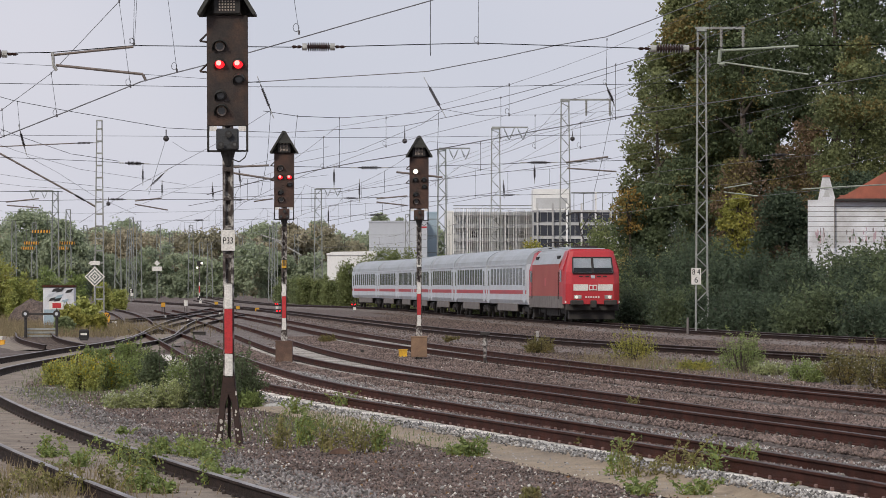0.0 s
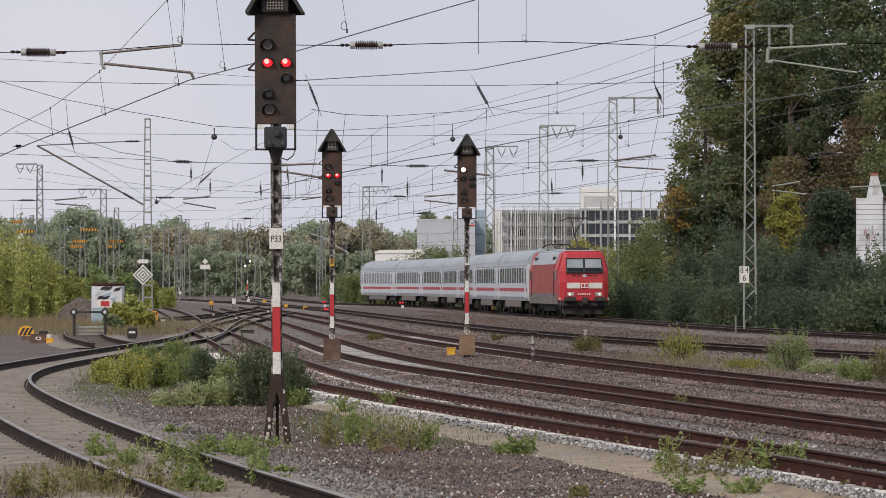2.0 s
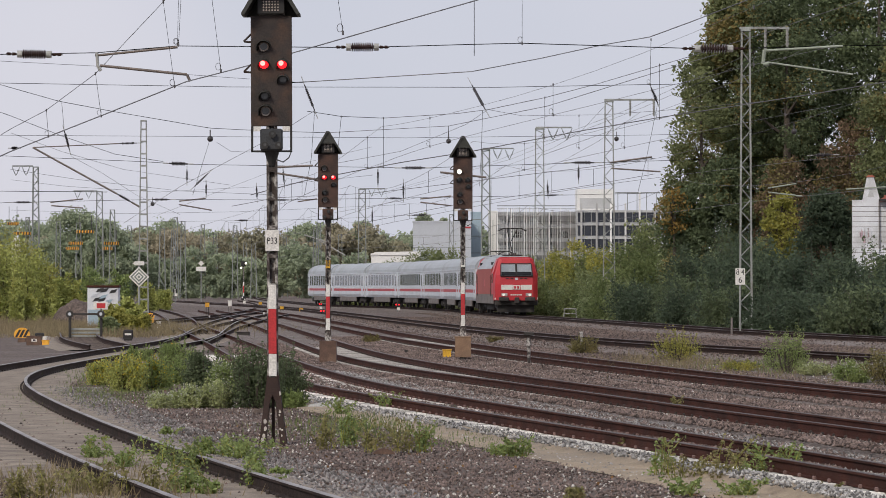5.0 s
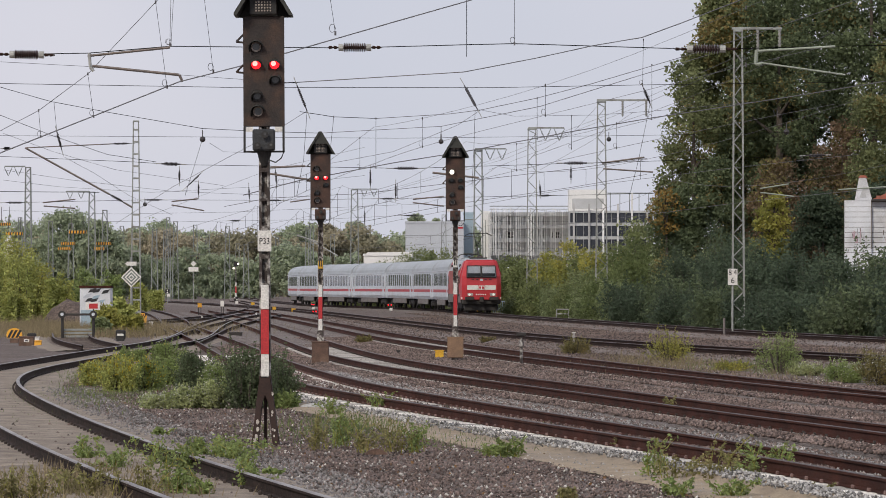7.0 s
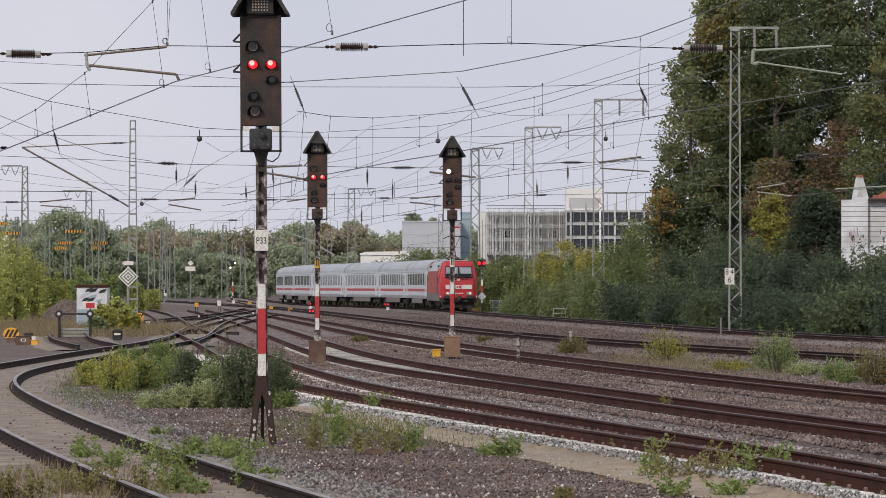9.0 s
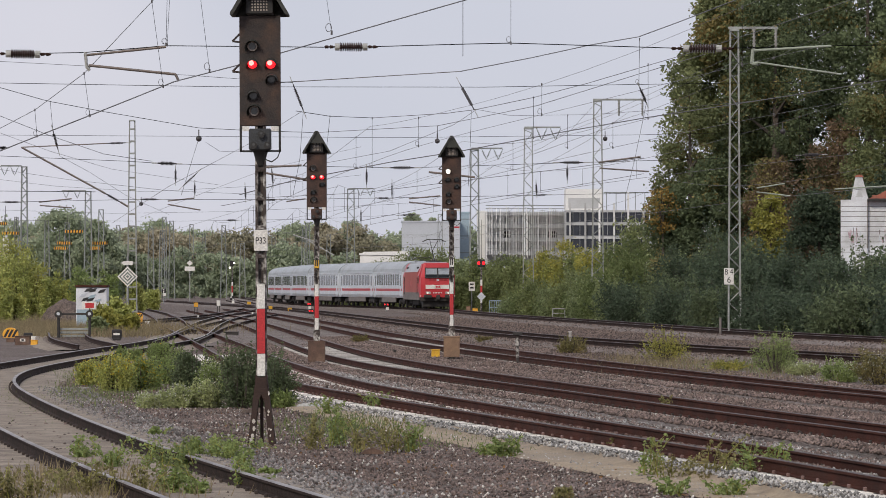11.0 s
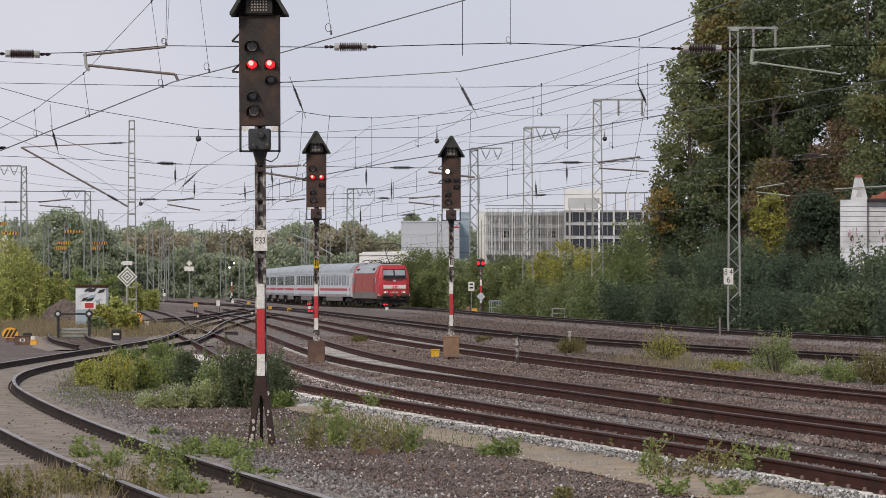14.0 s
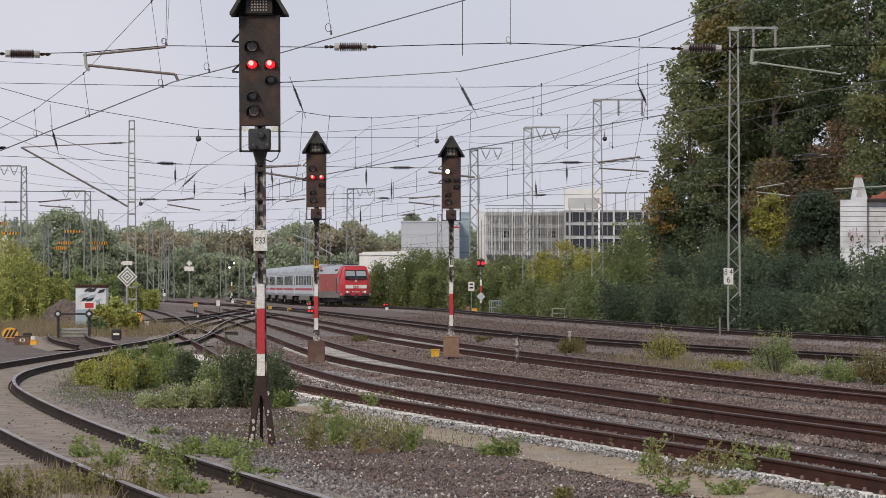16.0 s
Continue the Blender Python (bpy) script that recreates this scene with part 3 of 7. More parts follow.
def prism_leg(x0, x1, y0, y1):
    bm = bmesh.new()
    for a, b in (((x0, y0, 0.92), (x1, y1, 0.0)),):
        top = [(a[0] + i * 0.038, a[1] + j * 0.045, a[2]) for i, j in ((-1, -1), (1, -1), (1, 1), (-1, 1))]
        bot = [(b[0] + i * 0.042, b[1] + j * 0.045, b[2]) for i, j in ((-1, -1), (1, -1), (1, 1), (-1, 1))]
        vs = [bm.verts.new(c) for c in top + bot]
        bm.faces.new(vs[:4])
        bm.faces.new(vs[4:][::-1])
        for i in range(4):
            bm.faces.new((vs[i], vs[4 + i], vs[4 + (i + 1) % 4], vs[(i + 1) % 4]))
    bmesh.ops.recalc_face_normals(bm, faces=bm.faces[:])
    return bm


def ring_mesh(x, y, z, r0, r1, k=16):
    """A flat ring round a lens, facing along the line."""
    bm = bmesh.new()
    turn = [2 * math.pi * i / k for i in range(k)]
    rims = [[bm.verts.new((x + r * math.cos(a), y + d, z + r * math.sin(a))) for a in turn] for r, d in ((r0, 0.012), (r0, 0.0), (r1, 0.0), (r1, 0.012))]
    for p, q in zip(rims, rims[1:]):
        for i in range(k):
            bm.faces.new((p[i], p[(i + 1) % k], q[(i + 1) % k], q[i]))
    return bm


def hood_mesh(x, z, r, length, drop):
    """A half-round visor over a lens, its lip drooping."""
    bm = bmesh.new()
    rows = []
    for y, k in ((-0.07, 1.0), (-0.07 - length, 1.08)):
        rows.append([[bm.verts.new((x + math.cos(a) * q * k, y + (0.10 * (1 - math.sin(max(a, 0))) if y < -0.1 else 0), z + math.sin(a) * q * k + (0 if y > -0.1 else -drop)))
                      for a in np.linspace(0.1, math.pi + 0.5, 15)] for q in (r, r - 0.008)])
    for i in range(14):
        for s in (0, 1):
            bm.faces.new((rows[0][s][i], rows[0][s][i + 1], rows[1][s][i + 1], rows[1][s][i]))
        bm.faces.new((rows[1][0][i], rows[1][0][i + 1], rows[1][1][i + 1], rows[1][1][i]))
    return bm


NEAR_SIGNAL = signal(-2.5, 54.83, -0.018, [(-0.104, 0.862), (0.15, 0.862)], M_RED_LIGHT, M_SIG, "P33", "tall sooty light signal showing two red lights on a splayed foot")
NEAR_SIGNAL.matrix_basis = NEAR_SIGNAL.matrix_basis @ Matrix.Rotation(radians(-0.28), 4, "Y")  # it leans a little
signal(-3.57, 112.44, 0.0, [(-0.104, 0.862), (0.15, 0.862)], M_RED_LIGHT, M_SIG_RUST, "", "rust-brown light signal showing two red lights above a brown box", M_BOX_BROWN)
signal(0.275, 117.59, 0.06, [(-0.104, 1.104)], M_WHITE_LIGHT, M_SIG_RUST, "", "rust-brown light signal showing one white light above a tan box", M_BOX_TAN)


# ---- train ----
def coach_outline(w, z0, zg, zt, k=9):
    """Half-rounded vehicle section: skirt, side, gutter and arched roof."""
    pts = [(-w + 0.12, z0), (w - 0.12, z0), (w, z0 + 0.25), (w, zg)]
    for i in range(1, k):
        a = math.pi * i / k
        pts.append((w * math.cos(a), zg + (zt - zg) * math.sin(a) ** 0.8))
    return pts + [(-w, zg), (-w, z0 + 0.25)]


def bogie(parent, y, dist):
    b = part("bogie", box(-1.05, 1.05, y - 1.6, y + 1.6, 0.42, 0.75, 0.06), M_UNDER, parent)
    for d in (-dist / 2, dist / 2):
        for sx in (-1, 1):
            part("wheel", rod((sx * 0.68, y + d, 0.46), (sx * 0.82, y + d, 0.46), 0.46, None, 20), M_UNDER, b)
            part("axle_box", box(sx * 0.98 - 0.13, sx * 0.98 + 0.13, y + d - 0.22, y + d + 0.22, 0.3, 0.66, 0.03), M_UNDER, b)
    return b


def coach(kind):
    c = thing("coach", 0, 0, 0, "light grey express passenger coach with red stripe", "railway coach", group="coaches of the train")
    # Half length, shortened along the track to fit the camera's view.
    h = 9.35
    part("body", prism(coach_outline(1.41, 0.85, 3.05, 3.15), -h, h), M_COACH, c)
    roof = bmesh.new()
    o = [(1.41, 3.06)] + [(1.41 * math.cos(math.pi * i / 12), 3.06 + 0.99 * math.sin(math.pi * i / 12) ** 0.85) for i in range(1, 12)] + [(-1.41, 3.06)]
    add_prism(roof, o, -h + 0.1, h - 0.1)
    part("roof", roof, M_ROOF, c, "grey arched coach roof", smooth=False)
    for sx in (-1, 1):
        part("gutter", box(sx * 1.42 - 0.03, sx * 1.42 + 0.03, -h, h, 3.05, 3.13), M_COACH, c)
        part("stripe", box(sx * 1.412 - 0.006, sx * 1.412 + 0.006, -h + 0.05, h - 0.05, 1.43, 1.65), M_STRIPE, c, "red stripe below the windows")
        part("skirt", box(sx * 1.3 - 0.04, sx * 1.3 + 0.04, -4.6, 4.6, 0.45, 0.88, 0.02), M_UNDER if kind == 2 else M_LOCO_GREY, c)
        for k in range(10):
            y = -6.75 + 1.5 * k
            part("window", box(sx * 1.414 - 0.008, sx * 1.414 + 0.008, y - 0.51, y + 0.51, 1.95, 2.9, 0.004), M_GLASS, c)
        for y in (-8.35, 8.35):
            d = part("door", box(sx * 1.412 - 0.012, sx * 1.412 + 0.012, y - 0.45, y + 0.45, 0.95, 2.95, 0.01), M_COACH, c)
            part("door_window", box(sx * 1.425 - 0.006, sx * 1.425 + 0.006, y - 0.28, y + 0.28, 1.9, 2.8), M_GLASS, d)
    for k in range(12):
        add = prism([(1.18 * math.cos(math.pi * i / 12) , 3.10 + 0.98 * math.sin(math.pi * i / 12) ** 0.85) for i in range(2, 11)] + [(-1.0, 3.2), (1.0, 3.2)], -8.4 + k * 1.52 - 0.03, -8.4 + k * 1.52 + 0.03)
        if k % 3 == 0:
            part("roof_rib", add, M_ROOF, c)
        else:
            add.free()
    for y in (-h - 0.28, h + 0.02):
        part("gangway", box(-0.7, 0.7, y, y + 0.26, 0.9, 3.2, 0.08), M_UNDER, c, "black rubber gangway bellows")
    for y in (-6.6, 6.6):
        bogie(c, y, 2.3)
    part("equipment_box", box(-1.1, 1.1, -3.6, 2.6, 0.4, 0.86, 0.05), M_UNDER, c)
    return c


def locomotive():
    c = thing("locomotive", 0, 0, 0, "red electric locomotive with sloping cab and raised pantograph", "locomotive")
    # Half length, likewise cut short to suit the camera's view.
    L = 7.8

    def ring(bm, y, w, z0, zt, top_w, belt=2.75):
        return [bm.verts.new(p) for p in ((-w, y, z0), (w, y, z0), (w, y, belt), (top_w, y, zt - 0.12), (top_w - 0.25, y, zt), (-top_w + 0.25, y, zt), (-top_w, y, zt - 0.12), (-w, y, belt))]

    def hull(rows):
        bm = bmesh.new()
        rs = [ring(bm, *r) for r in rows]
        for a, b in zip(rs, rs[1:]):
            for i in range(8):
                bm.faces.new((a[i], a[(i + 1) % 8], b[(i + 1) % 8], b[i]))
        bm.faces.new(rs[0])
        bm.faces.new(rs[-1][::-1])
        bmesh.ops.recalc_face_normals(bm, faces=bm.faces[:])
        return bm

    part("body", hull([(-L + 2.2, 1.475, 1.35, 3.72, 1.12, 3.02), (L - 2.2, 1.475, 1.35, 3.72, 1.12, 3.02)]), M_LOCO_SIDE, c, "duller red machine room side")
    for e in (-1, 1):
        cab = part("cab", hull([(e * (L - 2.2), 1.475, 0.95, 3.80, 1.18), (e * (L - 0.85), 1.475, 0.95, 3.80, 1.18)]), M_LOCO, c, "glossy red driver's cab")
        # nose: slopes back from belt height to the roof
        bm = bmesh.new()
        lower = [(-1.475, L - 0.85), (-1.40, L - 0.25), (-1.1, L - 0.02), (1.1, L - 0.02), (1.40, L - 0.25), (1.475, L - 0.85)]
        upper = [(-1.18, L - 0.95), (-1.13, L - 0.78), (-0.92, L - 0.68), (0.92, L - 0.68), (1.13, L - 0.78), (1.18, L - 0.95)]
        mids = [(-1.44, L - 0.85), (-1.36, L - 0.33), (-1.06, L - 0.12), (1.06, L - 0.12), (1.36, L - 0.33), (1.44, L - 0.85)]
        lv = [[bm.verts.new((x, e * y, z)) for x, y in pts] for pts, z in ((lower, 0.95), (lower, 2.0), (mids, 2.62), (upper, 3.68), ([(x * 0.85, y - 0.25) for x, y in upper], 3.80))]
        for a, b in zip(lv, lv[1:]):
            for i in range(5):
                bm.faces.new((a[i], a[i + 1], b[i + 1], b[i]))
        bm.faces.new(lv[0])
        bm.faces.new(lv[-1])
        bmesh.ops.recalc_face_normals(bm, faces=bm.faces[:])
        part("nose", bm, M_LOCO, cab)
        # windscreens follow the slope of the front
        for sx in (-1, 1):
            g = bmesh.new()
            vs = [g.verts.new(p) for p in ((sx * 0.05, e * (L - 0.055), 2.58), (sx * 1.02, e * (L - 0.055), 2.58), (sx * 0.97, e * (L - 0.445), 3.32), (sx * 0.05, e * (L - 0.445), 3.32))]
            g.faces.new(vs)
            bmesh.ops.solidify(g, geom=g.faces[:], thickness=0.06)
            ws = part("windscreen", g, M_PALE_GLASS, c, "wide windscreen with the sky reflection painted pale")
            # Added dark strip paints the lower edge of the sky reflection.
            g = bmesh.new()
            g.faces.new([g.verts.new(p) for p in ((sx * 0.06, e * (L - 0.035), 2.60), (sx * 1.0, e * (L - 0.035), 2.60), (sx * 0.985, e * (L - 0.155), 2.83), (sx * 0.06, e * (L - 0.155), 2.83))])
            bmesh.ops.solidify(g, geom=g.faces[:], thickness=0.012)
            part("painted_dark_band", g, M_GLASS, ws, "dark band added where the sky reflection in the windscreen ends")
            g = bmesh.new()
            for p0, p1 in (((sx * 0.03, 2.55), (sx * 1.05, 2.55)), ((sx * 1.05, 2.55), (sx * 1.0, 3.36)), ((sx * 1.0, 3.36), (sx * 0.03, 3.36)), ((sx * 0.03, 3.36), (sx * 0.03, 2.55))):
                yy = lambda z: e * (L - 0.02 - (z - 2.55) * 0.527)
                add_rod(g, (p0[0], yy(p0[1]), p0[1]), (p1[0], yy(p1[1]), p1[1]), 0.035, None, 6)
            part("window_seal", g, M_BLACK, ws)
            part("wiper", rod((sx * 0.55, e * (L - 0.10), 2.52), (sx * 0.75, e * (L - 0.22), 2.72), 0.02, None, 6), M_BLACK, ws)
            f0, f1 = sorted((e * (L - 0.03), e * (L + 0.02)))
            part("white_panel", box(min(sx * 0.26, sx * 1.02), max(sx * 0.26, sx * 1.02), f0, f1, 1.62 + 0.02, 1.97, 0.01), M_WHITE, c, "white contrast panel on the front")
            hl = part("headlight", box(min(sx * 0.6, sx * 1.0), max(sx * 0.6, sx * 1.0), f0, f1, 1.22, 1.42, 0.02), M_CAP, c, "white headlight cluster")
            part("lamp_glass", rod((sx * 0.86, e * (L + 0.01), 1.31), (sx * 0.86, e * (L + 0.04), 1.31), 0.085, None, 12), M_HEADLAMP, hl)
            part("buffer", box(sx * 0.875 - 0.31, sx * 0.875 + 0.31, *sorted((e * (L - 0.1), e * (L + 0.55))), 0.9, 1.16, 0.04), M_UNDER, c, "dark rectangular buffer")
            part("side_lamp", box(sx * 1.34 - 0.08, sx * 1.34 + 0.08, *sorted((e * (L - 0.5), e * (L - 0.22))), 1.0, 1.12, 0.01), M_WHITE, c)
            part("cab_side_window", box(sx * 1.478 - 0.006, sx * 1.478 + 0.006, *sorted((e * (L - 2.0), e * (L - 1.3))), 2.1, 2.7, 0.003), M_GLASS, c)
            for vy in (2.9, 3.5):
                part("vent_grille", box(sx * 1.30 - 0.07, sx * 1.30 + 0.07, *sorted((e * (L - vy), e * (L - vy - 0.38))), 3.3, 3.48, 0.01), M_BLACK, c)
            part("handrail", rod((sx * 1.51, e * (L - 2.3), 1.2), (sx * 1.51, e * (L - 2.3), 2.6), 0.022, None, 6), M_UNDER, c)
        f0, f1 = sorted((e * (L - 0.03), e * (L + 0.025)))
        em = part("emblem", box(-0.22, 0.22, f0, f1, 1.66, 1.95, 0.01), M_WHITE, c, "pale front emblem plate")
        for q in (-0.1, 0.1):
            part("marking", box(q - 0.07, q + 0.07, *sorted((e * (L + 0.022), e * (L + 0.032))), 1.72, 1.89, 0.004), M_STRIPE, em)
        for q in range(7):
            if q != 6:
                part("number_marking", box(-0.40 + 0.13 * q, -0.32 + 0.13 * q, *sorted((e * (L - 0.03), e * (L + 0.012))), 1.27, 1.36), M_WHITE, c)
        part("top_light", box(-0.1, 0.1, f0 - e * 0.06, f1 - e * 0.06, 2.28, 2.44, 0.01), M_PANEL, c)
        for q in (-0.62, -0.3, 0.3, 0.62):
            part("handle", box(q - 0.1, q + 0.1, f0 - e * 0.05, f1 - e * 0.05, 2.36, 2.41, 0.005), M_BLACK, c)
        part("front_skirt", box(-1.36, 1.36, *sorted((e * (L - 1.0), e * (L - 0.15))), 0.62, 0.97, 0.03), M_UNDER, c)
        part("rail_guard", box(-1.2, 1.2, *sorted((e * (L - 0.9), e * (L - 0.45))), 0.16, 0.64, 0.03), M_UNDER, c)
        part("coupling", box(-0.14, 0.14, *sorted((e * (L - 0.2), e * (L + 0.4))), 0.75, 1.15, 0.04), M_UNDER, c)
        bogie(c, e * 4.2, 2.4)
    part("roof", box(-1.0, 1.0, -L + 2.4, L - 2.4, 3.70, 3.86, 0.05), M_ROOF, c)
    for sx in (-1, 1):
        g = bmesh.new()
        add_prism(g, [(sx * 1.49, 3.04), (sx * 1.17, 3.62), (sx * 1.0, 3.77), (sx * 0.9, 3.6), (sx * 1.2, 3.06)], -L + 2.2, L - 2.2)
        part("roof_slope", g, M_ROOF, c, "light grey sloped roof edge")
        part("side_skirt", box(sx * 1.43 - 0.05, sx * 1.43 + 0.05, -L + 0.9, L - 0.9, 0.72, 1.36, 0.02), M_LOCO_GREY, c, "dusty grey lower side")
        part("side_emblem", box(sx * 1.478 - 0.004, sx * 1.478 + 0.004, -0.3, 0.3, 1.9, 2.3), M_LOCO, c)
    part("under_box", box(-1.1, 1.1, -2.4, 2.4, 0.3, 0.75, 0.05), M_UNDER, c)
    for y, up in ((-4.6, 1.75), (4.6, 0.30)):
        pan = part("pantograph", box(-0.6, 0.6, y - 0.8, y + 0.8, 3.9, 3.98, 0.02), M_UNDER, c, "raised pantograph" if up > 1 else "lowered pantograph")
        g = bmesh.new()
        knee = (0.0, y + 1.5, 3.98 + up * 0.45)
        add_rod(g, (0.0, y - 0.5, 3.98), knee, 0.045)
        for q in (-0.35, 0.35):
            add_rod(g, knee, (q, y, 3.96 + up), 0.025)
        part("arm", g, M_UNDER, pan)
        g = bmesh.new()
        for d in (-0.25, 0.25):
            add_rod(g, (-0.6, y + d, 3.98 + up), (0.6, y + d, 3.98 + up), 0.03)
            for q in (-1, 1):
                add_rod(g, (q * 0.6, y + d, 3.98 + up), (q * 0.95, y + d, 3.80 + up), 0.025)
        part("collector_head", g, M_UNDER, pan)
    for y in (-2.5, -1.2, 0.4, 1.9):
        part("roof_insulator", rod((0.4, y, 3.86), (0.4, y, 4.12), 0.08, 0.05, 8), M_INSUL, c)
    part("roof_hatch", box(-0.7, 0.7, -3.5, 3.2, 3.86, 3.95, 0.03), M_ROOF, c)
    return c


LOCO = locomotive()
first = coach(1)
COACHES = [first] + [copy_thing(first, pose(0, 0, 0)) for _ in range(6)]


# ---- foliage ----
RNG = np.random.default_rng(7)


def leaf_mesh(name, pts, size, flat=0.3, long=1.7, rng=RNG, simple=False):
    """Many small leaves at the given points: folded, or for far crowns plain pointed ones."""
    n = len(pts)
    d = rng.normal(size=(n, 3))
    d[:, 2] *= flat + 0.5
    d /= np.linalg.norm(d, axis=1)[:, None]
    e = np.cross(d, rng.normal(size=(n, 3)))
    e /= np.linalg.norm(e, axis=1)[:, None]
    f = np.cross(d, e)
    sz = size * rng.uniform(0.6, 1.35, size=(n, 1))
    a = pts - d * sz * long * 0.5
    b = pts + e * sz * 0.5 + f * sz * 0.12
    c = pts + d * sz * long * 0.5
    g = pts - e * sz * 0.5 + f * sz * 0.12
    v = np.stack([a, b, c, g], 1).reshape(-1, 3)
    me = bpy.data.meshes.new(name)
    if simple:
        tip = pts + d * sz * long * 0.6
        base = pts - d * sz * long * 0.4
        v = np.stack([base + e * sz * 0.55, base - e * sz * 0.55, tip], 1).reshape(-1, 3)
        me.vertices.add(3 * n)
        me.vertices.foreach_set("co", v.astype(np.float32).ravel())
        me.loops.add(3 * n)
        me.loops.foreach_set("vertex_index", np.arange(3 * n, dtype=np.int32))
        me.polygons.add(n)
        me.polygons.foreach_set("loop_start", (np.arange(n) * 3).astype(np.int32))
        me.update(calc_edges=True)
        return me
    me.vertices.add(4 * n)
    me.vertices.foreach_set("co", v.astype(np.float32).ravel())
    me.loops.add(6 * n)
    k = np.arange(n)[:, None] * 4
    me.loops.foreach_set("vertex_index", np.hstack([k, k + 1, k + 2, k, k + 2, k + 3]).astype(np.int32).ravel())
    me.polygons.add(2 * n)
    me.polygons.foreach_set("loop_start", (np.arange(2 * n) * 3).astype(np.int32))
    me.update(calc_edges=True)
    return me


def clumps(blobs, n, rng=RNG, core=0.0):
    """Points in uneven clumps within ellipsoids (x, y, z, rx, ry, rz)."""
    vol = np.array([b[3] * b[5] for b in blobs])
    which = rng.choice(len(blobs), n, p=vol / vol.sum())
    b = np.array(blobs)[which]
    d = rng.normal(size=(n, 3))
    d /= np.linalg.norm(d, axis=1)[:, None]
    r = (core + (1 - core) * rng.uniform(0, 1, (n, 1)) ** 0.5) * rng.choice([1.0, 1.0, 1.25, 1.5], (n, 1))
    r *= 1 + 0.22 * np.sin(5 * d[:, :1] + which[:, None]) * np.cos(4 * d[:, 2:] + 2 * which[:, None])
    return b[:, :3] + d * r * b[:, 3:]


def crown_blobs(x, y, z0, z1, w, count, rng):
    out = []
    for _ in range(count):
        u = rng.uniform(0, 1)
        z = z0 + (z1 - z0) * u
        k = math.sin(math.pi * (0.12 + 0.83 * u)) ** 0.7
        a = rng.uniform(0, 2 * math.pi)
        q = math.sqrt(rng.uniform(0, 1)) * w * k * 0.85
        r = w * rng.uniform(0.15, 0.34)
        out.append((x + q * math.cos(a), y + q * math.sin(a), z - r * 0.4, r, r, r * rng.uniform(0.6, 0.9)))
    return out


def tree(x, y, z, height, w, low, mat, label, n=9000, size=0.36, seed=1, limbs=7, tint=0):
    rng = np.random.default_rng(seed)
    t = thing("tree", x, y, z, label, "tree", group="trees by the railway")
    tr = bmesh.new()
    add_rod(tr, (0, 0, -0.3), (0.1, 0, height * 0.5), height * 0.02 + 0.05, height * 0.011, 8)
    add_rod(tr, (0.1, 0, height * 0.5), (0.0, 0.1, height * 0.93), height * 0.011, 0.02, 6)
    blobs = crown_blobs(0, 0, height * low, height * 0.985, w, 75, rng)
    for i in range(limbs):
        b = blobs[i * 5 % len(blobs)]
        zz = max(height * 0.15, b[2] - 0.35 * math.hypot(b[0], b[1]) - 1)
        add_rod(tr, (0, 0, min(zz, height * 0.85)), (b[0], b[1], b[2]), height * 0.006 + 0.02, 0.015, 5)
    part("trunk", tr, M_BARK, t)
    put("crown", leaf_mesh("crown", clumps(blobs, n, rng, 0.4), size, long=1.35, rng=rng, simple=True), mat, t)
    if tint:
        few = [b for i, b in enumerate(blobs) if i % 5 == 0]
        put("yellowed_crown", leaf_mesh("yellowed_crown", clumps(few, tint, rng, 0.4), size, long=1.35, rng=rng, simple=True), M_LEAF_AUTUMN, t, "patches of yellowing leaves")
    return t


def shrub(x, y, z, height, w, mat, label, n=1500, size=0.16, seed=1, category="shrub", accent=None, sprays=0):
    """A bush of leafy stems; accent: blossoms on its outside."""
    rng = np.random.default_rng(seed)
    t = thing("shrub", x, y, z, label, category, group="shrubs by the railway")
    st = bmesh.new()
    blobs = []
    for i in range(14):
        a, q = rng.uniform(0, 6.28), math.sqrt(rng.uniform(0, 1)) * w * 0.72
        top = height * rng.uniform(0.55, 1.0) * (1 - 0.3 * q / w)
        r = w * rng.uniform(0.22, 0.36)
        px, py = q * math.cos(a), q * math.sin(a)
        blobs.append((px, py, max(top - r * 0.7, r * 0.5), r, r, r * 0.85))
        blobs.append((px * 1.05, py * 1.05, top * 0.4, r, r, top * 0.4))
        add_rod(st, (px * 0.25, py * 0.25, -0.05), (px, py, top * 0.9), 0.02 + height * 0.005, 0.006, 5)
    pts = clumps(blobs, n, rng)
    if sprays:
        # thin shoots that break the outline
        more = []
        for _ in range(sprays):
            a, up = rng.uniform(0, 6.28), rng.uniform(0.15, 1.0)
            p0 = np.array([math.cos(a) * w * 0.5, math.sin(a) * w * 0.5, height * 0.35 * up])
            p1 = np.array([math.cos(a) * w * (1.15 - 0.6 * up) * rng.uniform(0.9, 1.25), math.sin(a) * w * (1.15 - 0.6 * up), height * (0.3 + 0.8 * up) * rng.uniform(0.85, 1.12)])
            add_rod(st, p0, p1, 0.006, 0.002, 4)
            u = rng.uniform(0.25, 1.02, (26, 1))
            more.append(p0 + (p1 - p0) * u + rng.normal(size=(26, 3)) * 0.05 * height * (1.2 - u))
        pts = np.vstack([pts] + more)
    part("stem", st, M_BARK, t)
    put("foliage", leaf_mesh("foliage", pts, size, rng=rng, simple=y > 140), mat, t)
    if accent:
        pts = clumps([(b[0], b[1], b[2] + b[5] * 0.2, b[3], b[4], b[5]) for b in blobs if b[2] > height * 0.3], int(n * 0.22), rng, 0.85)
        put("blossom", leaf_mesh("blossom", pts, size * 0.8, long=1.0, rng=rng), accent, t)
    return t


